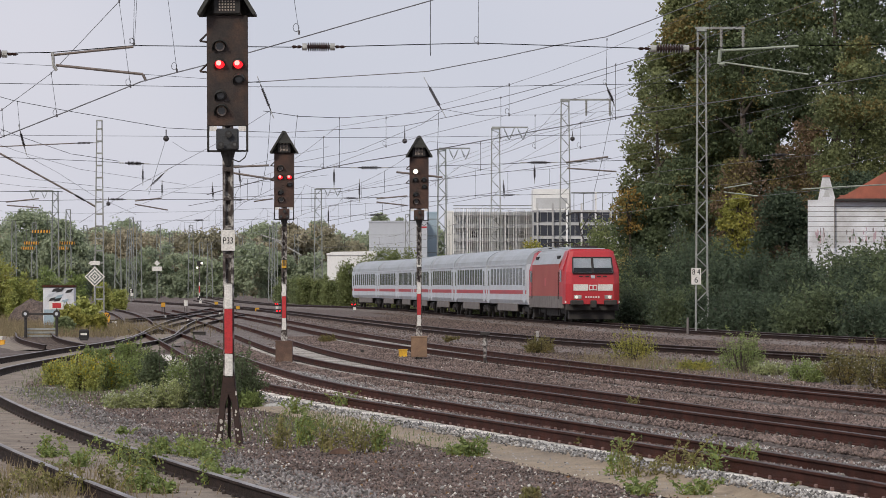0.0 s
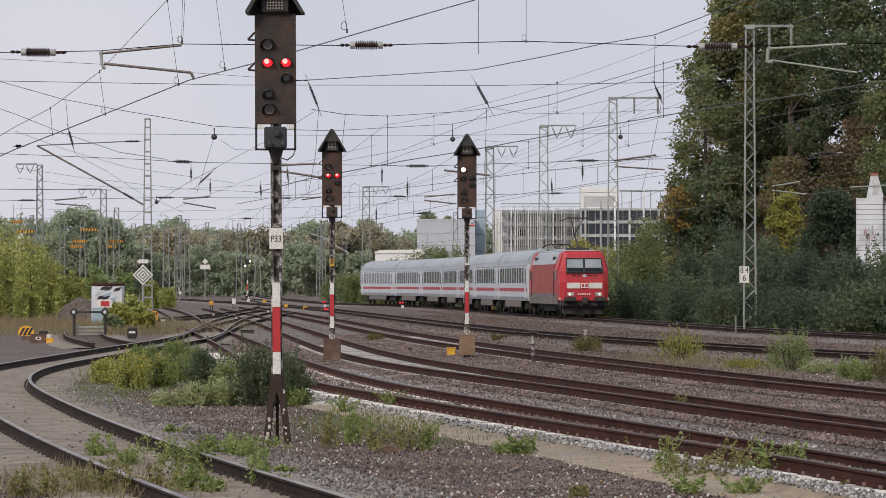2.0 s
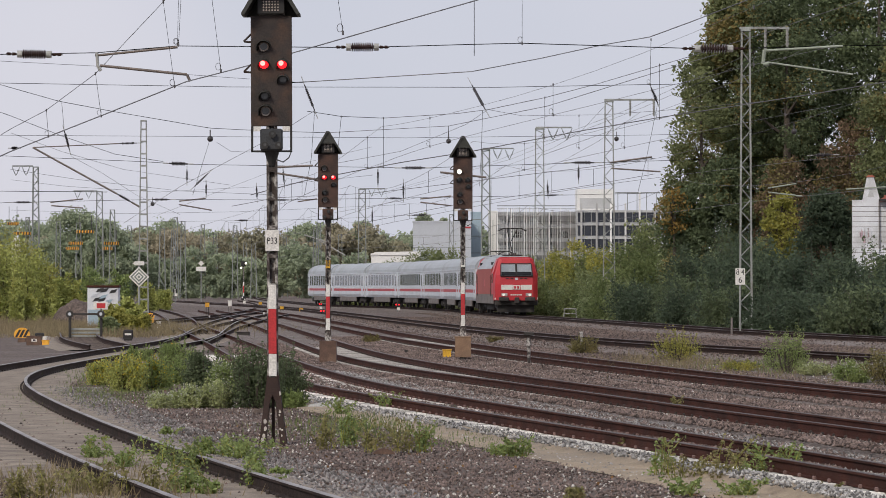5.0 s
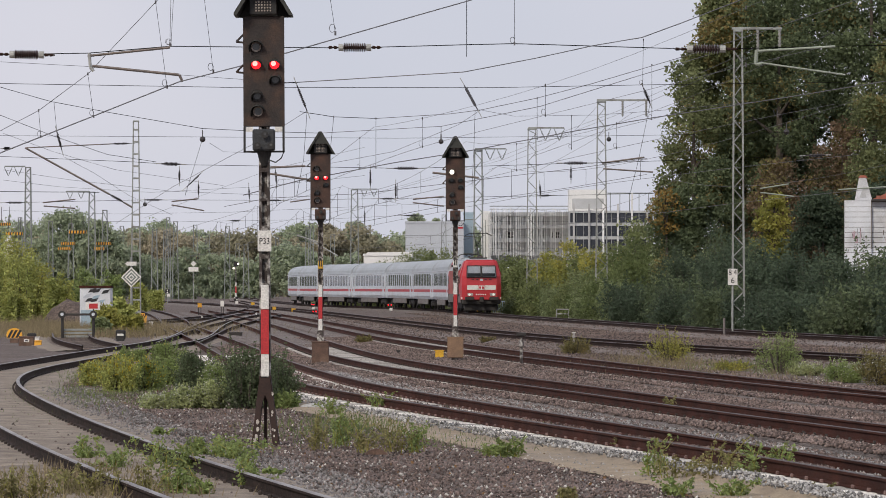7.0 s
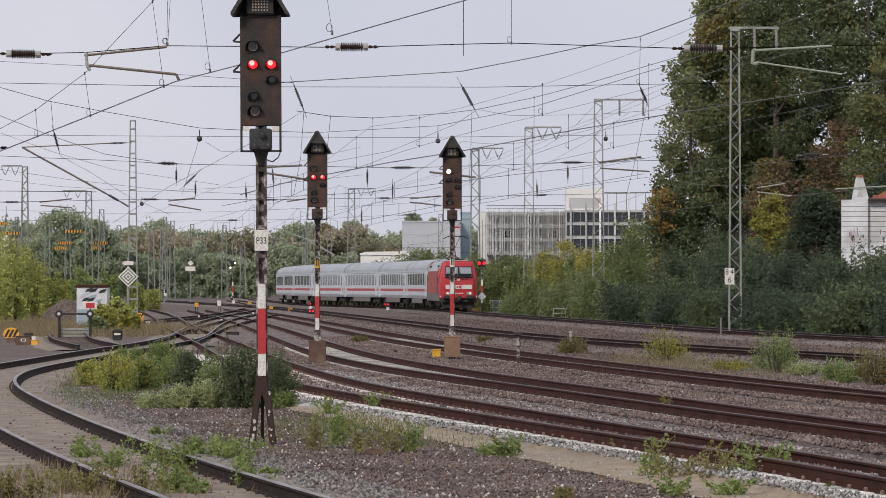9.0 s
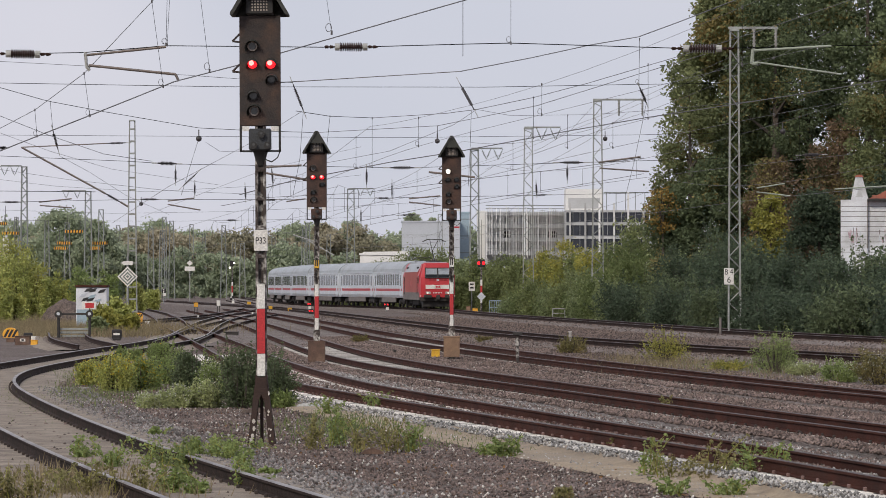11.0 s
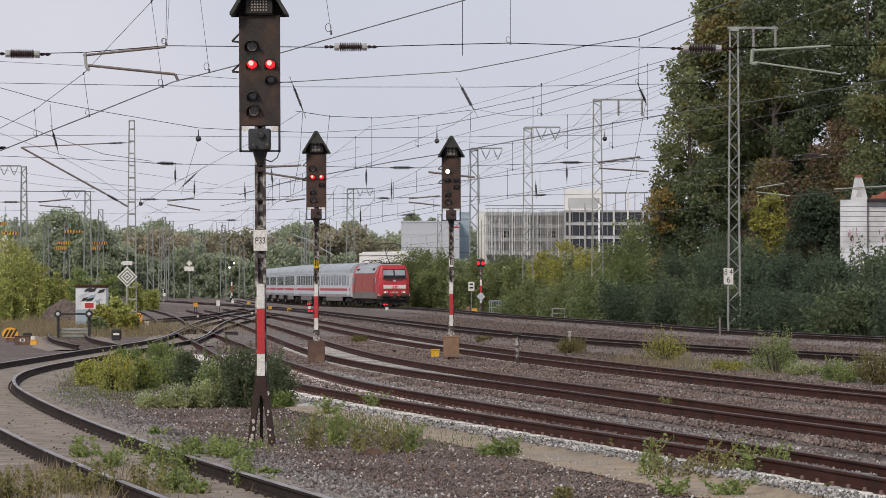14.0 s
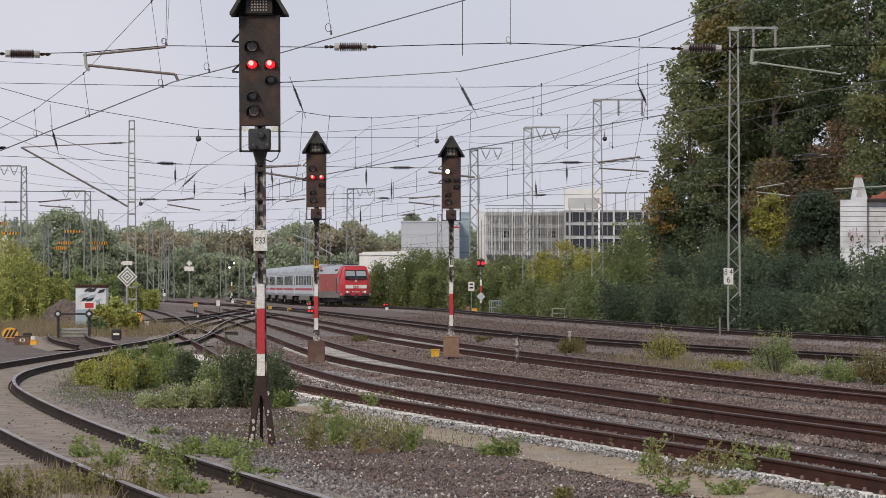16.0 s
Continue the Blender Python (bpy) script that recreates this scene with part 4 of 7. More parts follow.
def weed(x, y, height, spread, mat, label, stems=9, seed=1, leaf=0.05, per=26):
    """A loose weed: thin leaning stems set with small leaves."""
    rng = np.random.default_rng(seed)
    t = thing("weed", x, y, -0.01, label, "weed", group="weeds between the tracks")
    st, pts = bmesh.new(), []
    for _ in range(stems):
        a = rng.uniform(0, 6.28)
        b0 = np.array([rng.normal() * spread * 0.25, rng.normal() * spread * 0.25, 0.0])
        h = height * rng.uniform(0.45, 1.0)
        q = spread * rng.uniform(0.15, 1.0)
        mid = b0 + [math.cos(a) * q * 0.35, math.sin(a) * q * 0.35, h * 0.6]
        top = b0 + [math.cos(a) * q, math.sin(a) * q, h]
        add_rod(st, b0, mid, 0.007, 0.005, 4)
        add_rod(st, mid, top, 0.005, 0.002, 4)
        u = rng.uniform(0.12, 1, (per, 1))
        p = np.where(u < 0.6, b0 + (mid - b0) * (u / 0.6), mid + (top - mid) * ((u - 0.6) / 0.4))
        pts.append(p + rng.normal(size=(per, 3)) * [0.06, 0.06, 0.04] * (1.3 - u) * (0.4 + spread))
    tagged(part("stem", st, M_LEAF_YELLOW, t), kind="stuff")
    put("foliage", leaf_mesh("foliage", np.vstack(pts), leaf, rng=rng), mat, t)
    return t


# tall trees behind the train's track: across, along, height, half width, crown base, leaf, label, leaves, yellowed leaves
k = 0
for x, y, h, w, low, mat, label, n, tint in [
    (19.0, 266, 22.5, 3.6, 0.30, M_LEAF_OLIVE_DARK, "tall broadleaf tree with olive and golden crown", 30000, 16000),
    (16.3, 261, 16.5, 2.5, 0.22, M_LEAF_OLIVE_DARK, "green broadleaf tree with ragged thin crown", 8000, 1500),
    (15.1, 264, 12.0, 2.1, 0.05, M_LEAF_OLIVE_DARK, "green broadleaf tree with ragged edge", 8500, 1000),
    (15.3, 257, 9.2, 2.3, 0.05, M_LEAF_DARK, "dark low tree at the wood edge", 20000, 0),
    (17.7, 256, 10.5, 2.5, 0.03, M_LEAF_DARK, "dark low tree under the tall crowns", 20000, 1500),
    (25.4, 236, 8.2, 2.4, 0.02, M_LEAF_BANK, "dense dark tree beside the white house", 13000, 0),
    (22.6, 238, 8.0, 2.4, 0.02, M_LEAF_BANK, "dense dark tree behind the shrubs", 13000, 0),
    (27.6, 240, 9.5, 2.4, 0.02, M_LEAF_BANK, "dense dark tree beside the white house", 13000, 0),
    (22.2, 271, 24.8, 4.0, 0.1, M_LEAF_DARK, "tall tree turning brown at the top", 26000, 5000),
    (22.0, 262, 22.5, 4.2, 0.08, M_LEAF_DARK, "tall dark green broadleaf tree", 34000, 2500),
    (24.9, 270, 25.5, 4.8, 0.08, M_LEAF_DARK, "tall dark green broadleaf tree", 32000, 2000),
    (21.4, 255, 10.5, 3.0, 0.35, M_LEAF_BROWN, "smaller tree with reddish brown autumn leaves", 8000, 3000),
    (25.6, 256, 13.0, 2.6, 0.3, M_LEAF_BROWN, "tree with dull brown autumn leaves", 7000, 2500),
    (28.6, 266, 26.0, 4.8, 0.08, M_LEAF_DARK, "tall dark green broadleaf tree", 32000, 2000),
    (28.0, 250, 18.0, 2.8, 0.3, M_LEAF_OLIVE_DARK, "light green feathery tree before the dark ones", 22000, 5000),
    (32.8, 268, 26.0, 5.0, 0.08, M_LEAF_DARK, "tall dark green broadleaf tree", 28000, 0),
    (31.2, 250, 16.5, 3.2, 0.2, M_LEAF_OLIVE_DARK, "light green feathery tree before the dark ones", 20000, 2500),
    (36.5, 262, 24.0, 5.0, 0.08, M_LEAF_DARK, "tall dark green broadleaf tree", 18000, 0),
    (14.2, 256, 8.6, 1.4, 0.68, M_LEAF_ORANGE, "low tree with orange and green autumn leaves", 1000, 0),
    (20.1, 243, 8.2, 1.5, 0.45, M_LEAF_YELLOW, "small yellow-green tree behind the mast", 3200, 0),
]:
    k += 1
    tree(x, y, 0.0, h, w, low, mat, label, n, 0.135 if y < 265 else 0.185, seed=100 + k, tint=tint)

# shrub belt on the bank beyond the train's track
rs = np.random.default_rng(5)
for i in range(44):
    y = 150 + 3.4 * i + rs.uniform(-1, 1)
    off = rs.uniform(3.6, 5.4)
    h = rs.uniform(1.6, 3.2)
    if y > 285:
        h *= 0.75
    mat = [M_LEAF_BANK, M_LEAF_BANK, M_LEAF_DARK, M_LEAF_BANK, M_LEAF_DARK][int(rs.integers(0, 5))]
    if y > 238:
        mat = [M_LEAF_MID, M_LEAF_PALE, M_LEAF_MID, M_LEAF_OLIVE, M_LEAF_PALE][i % 5]
    shrub(float(LINE_E.at(y)) + off, y, 0.0, h, rs.uniform(1.4, 2.2), mat, "dense green shrub on the railway bank", 5200, 0.085, 300 + i, sprays=16)
for i in range(34):
    y = 168 + 3.6 * i + rs.uniform(-1, 1)
    off = rs.uniform(7.5, 10.5)
    h = rs.uniform(3.9, 4.8) if y < 214 else rs.uniform(4.6, 6.2) if y < 262 else rs.uniform(3.0, 4.2)
    mat = [M_LEAF_BANK, M_LEAF_DARK, M_LEAF_BANK][int(rs.integers(0, 3))]
    if y > 248:
        mat = [M_LEAF_MID, M_LEAF_OLIVE, M_LEAF_PALE, M_LEAF_MID, M_LEAF_AUTUMN][i % 5]
    shrub(float(LINE_E.at(y)) + off, y, 0.0, h, rs.uniform(2.0, 2.9), mat, "tall dense shrub under the trees", 6500, 0.1, 400 + i, sprays=16)
# bushes behind the train towards the station
for i, (px, top, y, mat) in enumerate([
    (-5.26, 4.66, 392, 0), (-3.84, 5.49, 390, 0), (-2.44, 6.02, 388, 0), (-0.77, 5.82, 384, 0), (0.85, 5.07, 372, 0), (2.37, 4.46, 360, 2), (3.9, 4.9, 350, 1),
    (5.22, 5.06, 345, 1), (6.18, 3.9, 330, 1), (7.85, 4.31, 335, 2), (9.13, 5.2, 318, 3), (10.07, 5.6, 305, 3), (11.19, 5.03, 300, 1), (12.14, 5.29, 292, 3),
    (13.07, 5.5, 285, 1), (13.84, 6.44, 280, 1), (-7.41, 3.98, 402, 0), (-9.13, 3.15, 415, 0), (4.12, 3.44, 335, 0), (1.77, 2.99, 345, 0), (-1.24, 3.54, 362, 0),
    (-11.25, 3.08, 440, 0), (-13.36, 3.41, 470, 2), (-16, 3.34, 500, 2),
]):
    mt = (M_LEAF_OLIVE, M_LEAF_OLIVE, M_LEAF_PALE, M_LEAF_YELLOW)[mat]
    shrub(px, y, 0.0, top * 1.2, top * 0.46, mt, "roundish bush behind the train's track", 8000, 0.12, 500 + i)
# bushes on the far side of the siding
for i, (px, top, y, mat) in enumerate([
    (-28.34, 5.2, 235, 4), (-27.74, 5.6, 240, 0), (-25.9, 5.0, 232, 0), (-24.3, 4.2, 228, 0), (-26.54, 4.74, 240, 4), (-25.08, 4.09, 236, 4), (-23.46, 3.38, 230, 4), (-22.15, 2.78, 226, 0), (-22.76, 2.41, 240, 1), (-24.42, 2.67, 205, 4), (-22.37, 2.38, 205, 0),
    (-15.23, 1.34, 178, 4), (-15.05, 1.58, 182, 0), (-14.05, 0.97, 176, 4), (-15.09, 0.82, 172, 2), (-29.89, 3.9, 330, 1), (-28, 3.43, 330, 1), (-25.64, 2.48, 330, 0), (-25.95, 2, 350, 0),
]):
    mt = (M_LEAF_SUN, M_LEAF_WEED, M_LEAF_PALE, M_LEAF_AUTUMN, M_LEAF_YELLOW)[mat]
    shrub(px, y, 0.0, top * 1.17, top * (0.38 if top > 2 else 0.6), mt, "yellow-green bush beside the siding", 4500, 0.1, 600 + i, accent=M_LEAF_YELLOW if mat == 0 and top > 2 else None)
# bushes and flowers around the tall signal
for i, (px, top, y, w, mat, acc, label, nn) in enumerate([
    (-7.74, 0.62, 87.53, 0.38, 5) + (M_FLOWER, "yellow flowering herb between the tracks", 1500), (-6.85, 0.83, 82.82, 0.4, 5) + (M_FLOWER, "yellow flowering herb between the tracks", 1700),
    (-6.39, 0.81, 83.72, 0.41, 0) + (M_FLOWER, "green herb with few yellow blossoms", 1700), (-6.12, 0.78, 88.53, 0.46, 0) + (None, "green bushy herb between the tracks", 1900),
    (-5.11, 1.04, 81.51, 0.44, 1) + (None, "dark green elder bush between the tracks", 2400), (-4.52, 0.84, 79.41, 0.36, 0) + (M_WHITE_FLOWER, "pale flowering herb between the tracks", 1700),
    (-3.61, 1.26, 71.32, 0.49, 1) + (None, "dark green bush behind the tall signal", 3600), (-3.18, 1.1, 72.67, 0.44, 1) + (None, "dark green bush behind the tall signal", 3000),
    (-4.73, 0.43, 71.32, 0.35, 2) + (M_WHITE_FLOWER, "low pale flowering herb", 1800), (-5.18, 0.31, 71.32, 0.33, 2) + (M_WHITE_FLOWER, "low pale flowering herb", 1600), (-4.27, 0.55, 71.32, 0.35, 2) + (M_WHITE_FLOWER, "low pale flowering herb", 1800),
    (-2.89, 0.33, 71.32, 0.22, 0) + (None, "small green herb beside the track", 900), (-9.1, 0.49, 114.96, 0.43, 0) + (None, "green herb beside the siding", 1200), (-8.11, 0.66, 114.96, 0.49, 0) + (None, "green herb beside the siding", 1400),
    (6.47, 0.95, 114.96, 0.69, 4) + (None, "light green shrub between the tracks", 650), (8.4, 1.17, 100.03, 0.54, 0) + (None, "green shrub between the tracks", 750),
    (9.11, 0.57, 90.62, 0.44, 0) + (M_WHITE_FLOWER, "low green herb beside the track", 1200), (4.24, 0.62, 128.36, 0.48, 3) + (None, "autumn-tinged weed between the tracks", 700),
    (9.75, 0.94, 88.53, 0.51, 3) + (M_WHITE_FLOWER, "dry weed with white heads beside the track", 900), (10, 0.96, 83.72, 0.48, 3) + (M_WHITE_FLOWER, "dry weed beside the track", 900), (7.47, 0.28, 103.39, 0.44, 4) + (None, "low yellowish weed beside the track", 500), (-3.17, 0.31, 154.03, 0.31, 3) + (None, "small dry tuft beside the rail", 260), (1.63, 0.31, 154.03, 0.31, 3) + (None, "small dry tuft beside the rail", 260), (8.86, 0.39, 97.5, 0.42, 2) + (M_WHITE_FLOWER, "low pale herb beside the track", 600),
]):
    mt = (M_LEAF_WEED, M_LEAF_DARK, M_LEAF_CREAM, M_LEAF_AUTUMN, M_LEAF_YELLOW, M_LEAF_SUN)[mat]
    shrub(px, y, -0.02, top, w * 1.15, mt, label, int(nn * 3.0), 0.03, 700 + i, "herb" if "herb" in label else "bush", acc, sprays=34)
# loose weeds in the gravel: place, height, spread, leaf
for i, (px, y, h, sp, mat, nn) in enumerate([
    (-1.71, 53.31, 0.53, 0.34, 3, 9), (-1.43, 54.25, 0.6, 0.42, 0, 11), (-1.08, 52.41, 0.52, 0.38, 3, 9), (-0.7, 52.41, 0.49, 0.38, 3, 10), (-0.4, 52.41, 0.46, 0.36, 0, 9), (-1.96, 67.28, 0.47, 0.37, 0, 9),
    (-1.04, 70.35, 0.37, 0.39, 0, 9), (0.81, 51.02, 0.3, 0.24, 0, 13), (0.63, 51.36, 0.18, 0.24, 0, 9), (2.38, 45.45, 0.51, 0.39, 0, 7), (2.72, 44.79, 0.52, 0.42, 3, 8), (3.06, 44.15, 0.57, 0.42, 3, 8),
    (3.49, 44.79, 0.47, 0.4, 0, 8), (3.99, 46.13, 0.41, 0.38, 0, 7), (2.47, 41.65, 0.2, 0.27, 0, 9), (2.98, 41.2, 0.22, 0.32, 0, 9), (-3.16, 51.02, 0.3, 0.33, 0, 16), (-2.76, 50.35, 0.25, 0.3, 0, 14),
    (-3.03, 46.69, 0.33, 0.24, 0, 10), (-4.51, 49.86, 0.2, 0.24, 0, 12), (-3.94, 47.26, 0.25, 0.24, 0, 12), (-2.86, 41.42, 0.34, 0.23, 0, 12), (-2.09, 42.57, 0.3, 0.24, 0, 12), (-2.55, 41.2, 0.24, 0.23, 0, 12),
    (-3.52, 40.76, 0.43, 0.35, 3, 10), (-4.21, 40.76, 0.38, 0.35, 3, 9), (-4.53, 40.98, 0.34, 0.32, 3, 9), (-4.2, 58.36, 0.14, 0.18, 0, 8), (-3.91, 41.2, 0.29, 0.32, 3, 9), (-1.99, 45.86, 0.13, 0.16, 0, 8),
    (4.07, 71.99, 0.25, 0.15, 3, 4), (1.26, 40.76, 0.14, 0.21, 3, 6), (3.92, 41.2, 0.17, 0.21, 3, 6), (-3.11, 40.76, 0.38, 0.26, 3, 9), (2.36, 52.41, 0.25, 0.27, 3, 7),
]):
    weed(px, y, h, sp, (M_LEAF_WEED, M_LEAF_DARK, M_LEAF_PALE, M_LEAF_WEED_DRY)[mat], "straggly green weed growing in gravel" if mat == 0 else "half-dry weed growing in gravel", int(nn * 1.0) + 1, 800 + i, 0.027, 44)


def vine(x, y, length, turn, height, mat, label, seed, runs=7, leaf=0.03):
    """Trailing shoots that climb over a rail: long low arcs set with leaves on both sides."""
    rng = np.random.default_rng(seed)
    t = thing("vine", x, y, -0.01, label, "vine", group="vines over the siding")
    st, pts = bmesh.new(), []
    for _ in range(runs):
        a = math.radians(turn) + rng.normal() * 0.55
        reach, top = length * rng.uniform(0.45, 1.0), height * rng.uniform(0.5, 1.1)
        ox, oy = rng.normal() * length * 0.15, rng.normal() * length * 0.2
        line = []
        for i in range(7):
            u = i / 6
            line.append(Vector((ox + math.cos(a) * reach * u + rng.normal() * 0.02, oy + math.sin(a) * reach * u, top * math.sin(math.pi * (0.05 + 0.8 * u)) + 0.02)))
        for p, q in zip(line, line[1:]):
            add_rod(st, p, q, 0.005, 0.004, 4)
            u = rng.uniform(0, 1, (11, 1))
            pts.append(np.array(p) + (np.array(q) - np.array(p)) * u + rng.normal(size=(11, 3)) * [0.04, 0.04, 0.04])
    tagged(part("stem", st, M_LEAF_YELLOW, t), kind="stuff")
    p = np.vstack(pts)
    p[:, 2] = np.maximum(p[:, 2], 0.02)
    put("foliage", leaf_mesh("foliage", p, leaf, long=1.35, rng=rng), mat, t)
    return t


for i, (x, y, n, turn, h, runs, m) in enumerate([
    (-4.55, 51.0, 0.5, -60, 0.3, 3, M_LEAF_WEED), (-3.95, 48.2, 0.45, -50, 0.3, 3, M_LEAF_WEED), (-3.5, 46.4, 0.6, -40, 0.4, 4, M_LEAF_WEED), (-3.15, 44.6, 0.6, -60, 0.38, 4, M_LEAF_MID),
    (-3.2, 53.0, 0.8, -30, 0.16, 4, M_LEAF_WEED), (-2.75, 51.6, 0.6, -40, 0.16, 4, M_LEAF_WEED), (-2.3, 46.4, 0.4, -80, 0.3, 4, M_LEAF_WEED), (-3.05, 42.4, 0.6, -30, 0.35, 4, M_LEAF_MID),
]):
    vine(x, y, n, turn, h, m, "green trailing vine climbing over the rail", 950 + i, runs)


def stuff(name, pts, size, mat, label, category, long=1.7):
    return tagged(put(name, leaf_mesh(name, pts, size, long=long), mat), label, category, kind="stuff")


# far woods, as ragged belts of crowns
def woods(y, x0, x1, hfun, n, size, mat, label, seed):
    rng = np.random.default_rng(seed)
    blobs = []
    x = x0
    while x < x1:
        h = hfun(x) * rng.uniform(0.86, 1.06)
        w = h * rng.uniform(0.3, 0.44)
        for _ in range(26):
            u = rng.uniform(0.05, 0.95)
            r = w * rng.uniform(0.2, 0.36)
            q = rng.uniform(-1, 1) * w * math.sin(math.pi * (0.3 + 0.62 * u)) ** 0.8
            blobs.append((x + q, y + rng.uniform(-w, w), h * u, r, r, r * 0.85))
        x += w * 0.72
    ob = put("woods", leaf_mesh("woods", clumps(blobs, n, rng, 0.3), size, long=1.2, rng=rng, simple=True), mat)
    return tagged(ob, label, "woodland", kind="stuff")


# The belts' haze is painted into the leaf colour.
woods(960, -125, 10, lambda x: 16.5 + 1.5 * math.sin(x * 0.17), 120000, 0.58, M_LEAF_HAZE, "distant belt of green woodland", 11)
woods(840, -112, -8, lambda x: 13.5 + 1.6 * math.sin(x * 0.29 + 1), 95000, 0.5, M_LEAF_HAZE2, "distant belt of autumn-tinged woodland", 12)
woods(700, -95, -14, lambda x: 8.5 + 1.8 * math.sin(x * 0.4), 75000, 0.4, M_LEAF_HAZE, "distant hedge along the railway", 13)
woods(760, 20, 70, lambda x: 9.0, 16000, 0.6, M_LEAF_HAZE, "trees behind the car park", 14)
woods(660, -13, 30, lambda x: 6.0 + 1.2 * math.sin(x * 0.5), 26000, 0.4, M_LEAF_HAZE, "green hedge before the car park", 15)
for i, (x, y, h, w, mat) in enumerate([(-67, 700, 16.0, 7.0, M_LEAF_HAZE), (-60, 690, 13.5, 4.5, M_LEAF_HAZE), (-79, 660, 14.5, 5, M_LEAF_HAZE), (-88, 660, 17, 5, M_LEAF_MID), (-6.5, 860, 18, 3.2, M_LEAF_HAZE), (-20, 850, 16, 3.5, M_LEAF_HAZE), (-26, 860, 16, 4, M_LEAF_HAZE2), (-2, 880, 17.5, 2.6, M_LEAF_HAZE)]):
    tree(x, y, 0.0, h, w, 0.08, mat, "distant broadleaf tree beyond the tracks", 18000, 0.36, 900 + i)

# dry grass along the siding and on the verge
def blades(cx, cy, wx, wy, n, h, seed):
    rng = np.random.default_rng(seed)
    p = np.stack([cx + rng.normal(size=n) * wx, cy + rng.normal(size=n) * wy, np.zeros(n)], 1)
    tip = p + np.stack([rng.normal(size=n) * h * 0.3, rng.normal(size=n) * h * 0.3, h * rng.uniform(0.4, 1.1, n)], 1)
    side = np.stack([np.full(n, 0.006 + h * 0.008), np.zeros(n), np.zeros(n)], 1)
    v = np.stack([p - side, p + side, tip], 1).reshape(-1, 3)
    return v


def grass(name, patches, mat, label):
    v = np.vstack([blades(*q) for q in patches])
    f = np.arange(len(v)).reshape(-1, 3)
    return tagged(put(name, mesh_of(name, v.tolist(), f.tolist()), mat), label, "grass", kind="stuff")


grass("dry_grass", [(-18.5, 190, 3.2, 6, 9000, 0.6, 1), (-15.6, 174, 2.0, 4, 3000, 0.5, 2), (-22.5, 210, 2.5, 10, 3500, 0.7, 3), (-4.3, 44.0, 0.5, 1.2, 420, 0.25, 4), (-3.4, 41.0, 0.5, 0.8, 300, 0.25, 5), (8.3, 100, 1.4, 6, 450, 0.22, 8), (6.0, 112, 1.0, 6, 900, 0.25, 9), (13.0, 115, 1.0, 5, 900, 0.35, 10)], M_DRY, "dry yellow grass beside the siding")
grass("green_grass", [(-7.0, 82, 0.9, 7, 1600, 0.11, 6), (-1.4, 62, 0.7, 3, 1200, 0.13, 7), (-8.2, 100, 0.5, 4, 1500, 0.18, 11), (0.6, 57, 0.6, 2, 500, 0.1, 12), (9.5, 108, 1.5, 5, 1300, 0.2, 13)], M_LEAF_MID, "green grass tufts in the gravel")


# ---- loose stones ----
def stones(name, pts, size, mat, label, seed):
    rng = np.random.default_rng(seed)
    n = len(pts)
    base = np.array([[1, 0, 0], [-1, 0, 0], [0, 1, 0], [0, -1, 0], [0, 0, 1], [0, 0, -0.6]], float)
    s = size * rng.uniform(0.5, 1.35, (n, 1, 1)) * rng.uniform(0.7, 1.3, (n, 1, 3))
    v = base[None] * s + rng.normal(size=(n, 6, 3)) * size * 0.22
    a = rng.uniform(0, 6.28, n)
    c, d = np.cos(a)[:, None], np.sin(a)[:, None]
    v = np.stack([v[..., 0] * c - v[..., 1] * d, v[..., 0] * d + v[..., 1] * c, v[..., 2]], -1) + pts[:, None, :]
    t = np.array([[0, 2, 4], [2, 1, 4], [1, 3, 4], [3, 0, 4], [2, 0, 5], [1, 2, 5], [3, 1, 5], [0, 3, 5]])
    f = (np.arange(n)[:, None, None] * 6 + t[None]).reshape(-1, 3)
    me = bpy.data.meshes.new(name)
    me.vertices.add(6 * n)
    me.vertices.foreach_set("co", v.reshape(-1).astype(np.float32))
    me.loops.add(24 * n)
    me.loops.foreach_set("vertex_index", f.reshape(-1).astype(np.int32))
    me.polygons.add(8 * n)
    me.polygons.foreach_set("loop_start", (np.arange(8 * n) * 3).astype(np.int32))
    me.update(calc_edges=True)
    return tagged(put(name, me, mat), label, "gravel", kind="stuff")


def along(line, y0, y1, n, offs, up, rng, spread=0.0):
    u = rng.uniform(0, 1, n) ** 1.5
    y = y0 + (y1 - y0) * u
    q = rng.uniform(offs[0], offs[1], n)
    s = line.slope(y)
    k = np.hypot(1, s)
    lift = line.lift(y)
    z = line.top + up - np.where(np.abs(q) < 1.7, lift * q / 1.5, 0) + np.interp(np.abs(q), [0, 1.3, 1.75, 2.2], [0, 0, -0.04, -0.175])
    return np.stack([line.at(y) + q / k, y - q * s / k, np.maximum(z, 0.0) + rng.uniform(-0.01, 0.015, n)], 1)


rs = np.random.default_rng(21)
stones("ballast_stones", np.vstack([along(LINE_C, 36, 120, 6000, (-0.5, 0.5), -0.165, rs), along(LINE_B, 48, 150, 42000, (-3.4, -1.12), -0.165, rs), along(LINE_A, 62, 170, 42000, (-3.6, -1.12), -0.165, rs), along(LINE_B, 48, 150, 7000, (-0.55, 0.55), -0.2, rs), along(LINE_A, 62, 170, 7000, (-0.55, 0.55), -0.2, rs), along(LINE_A, 62, 150, 12000, (1.35, 3.2), -0.165, rs),
                                    along(LINE_G, 32, 80, 1500, (-1.9, 1.9), -0.175, rs)]), 0.026, M_STONE, "brown-grey ballast stones around the sleepers", 31)
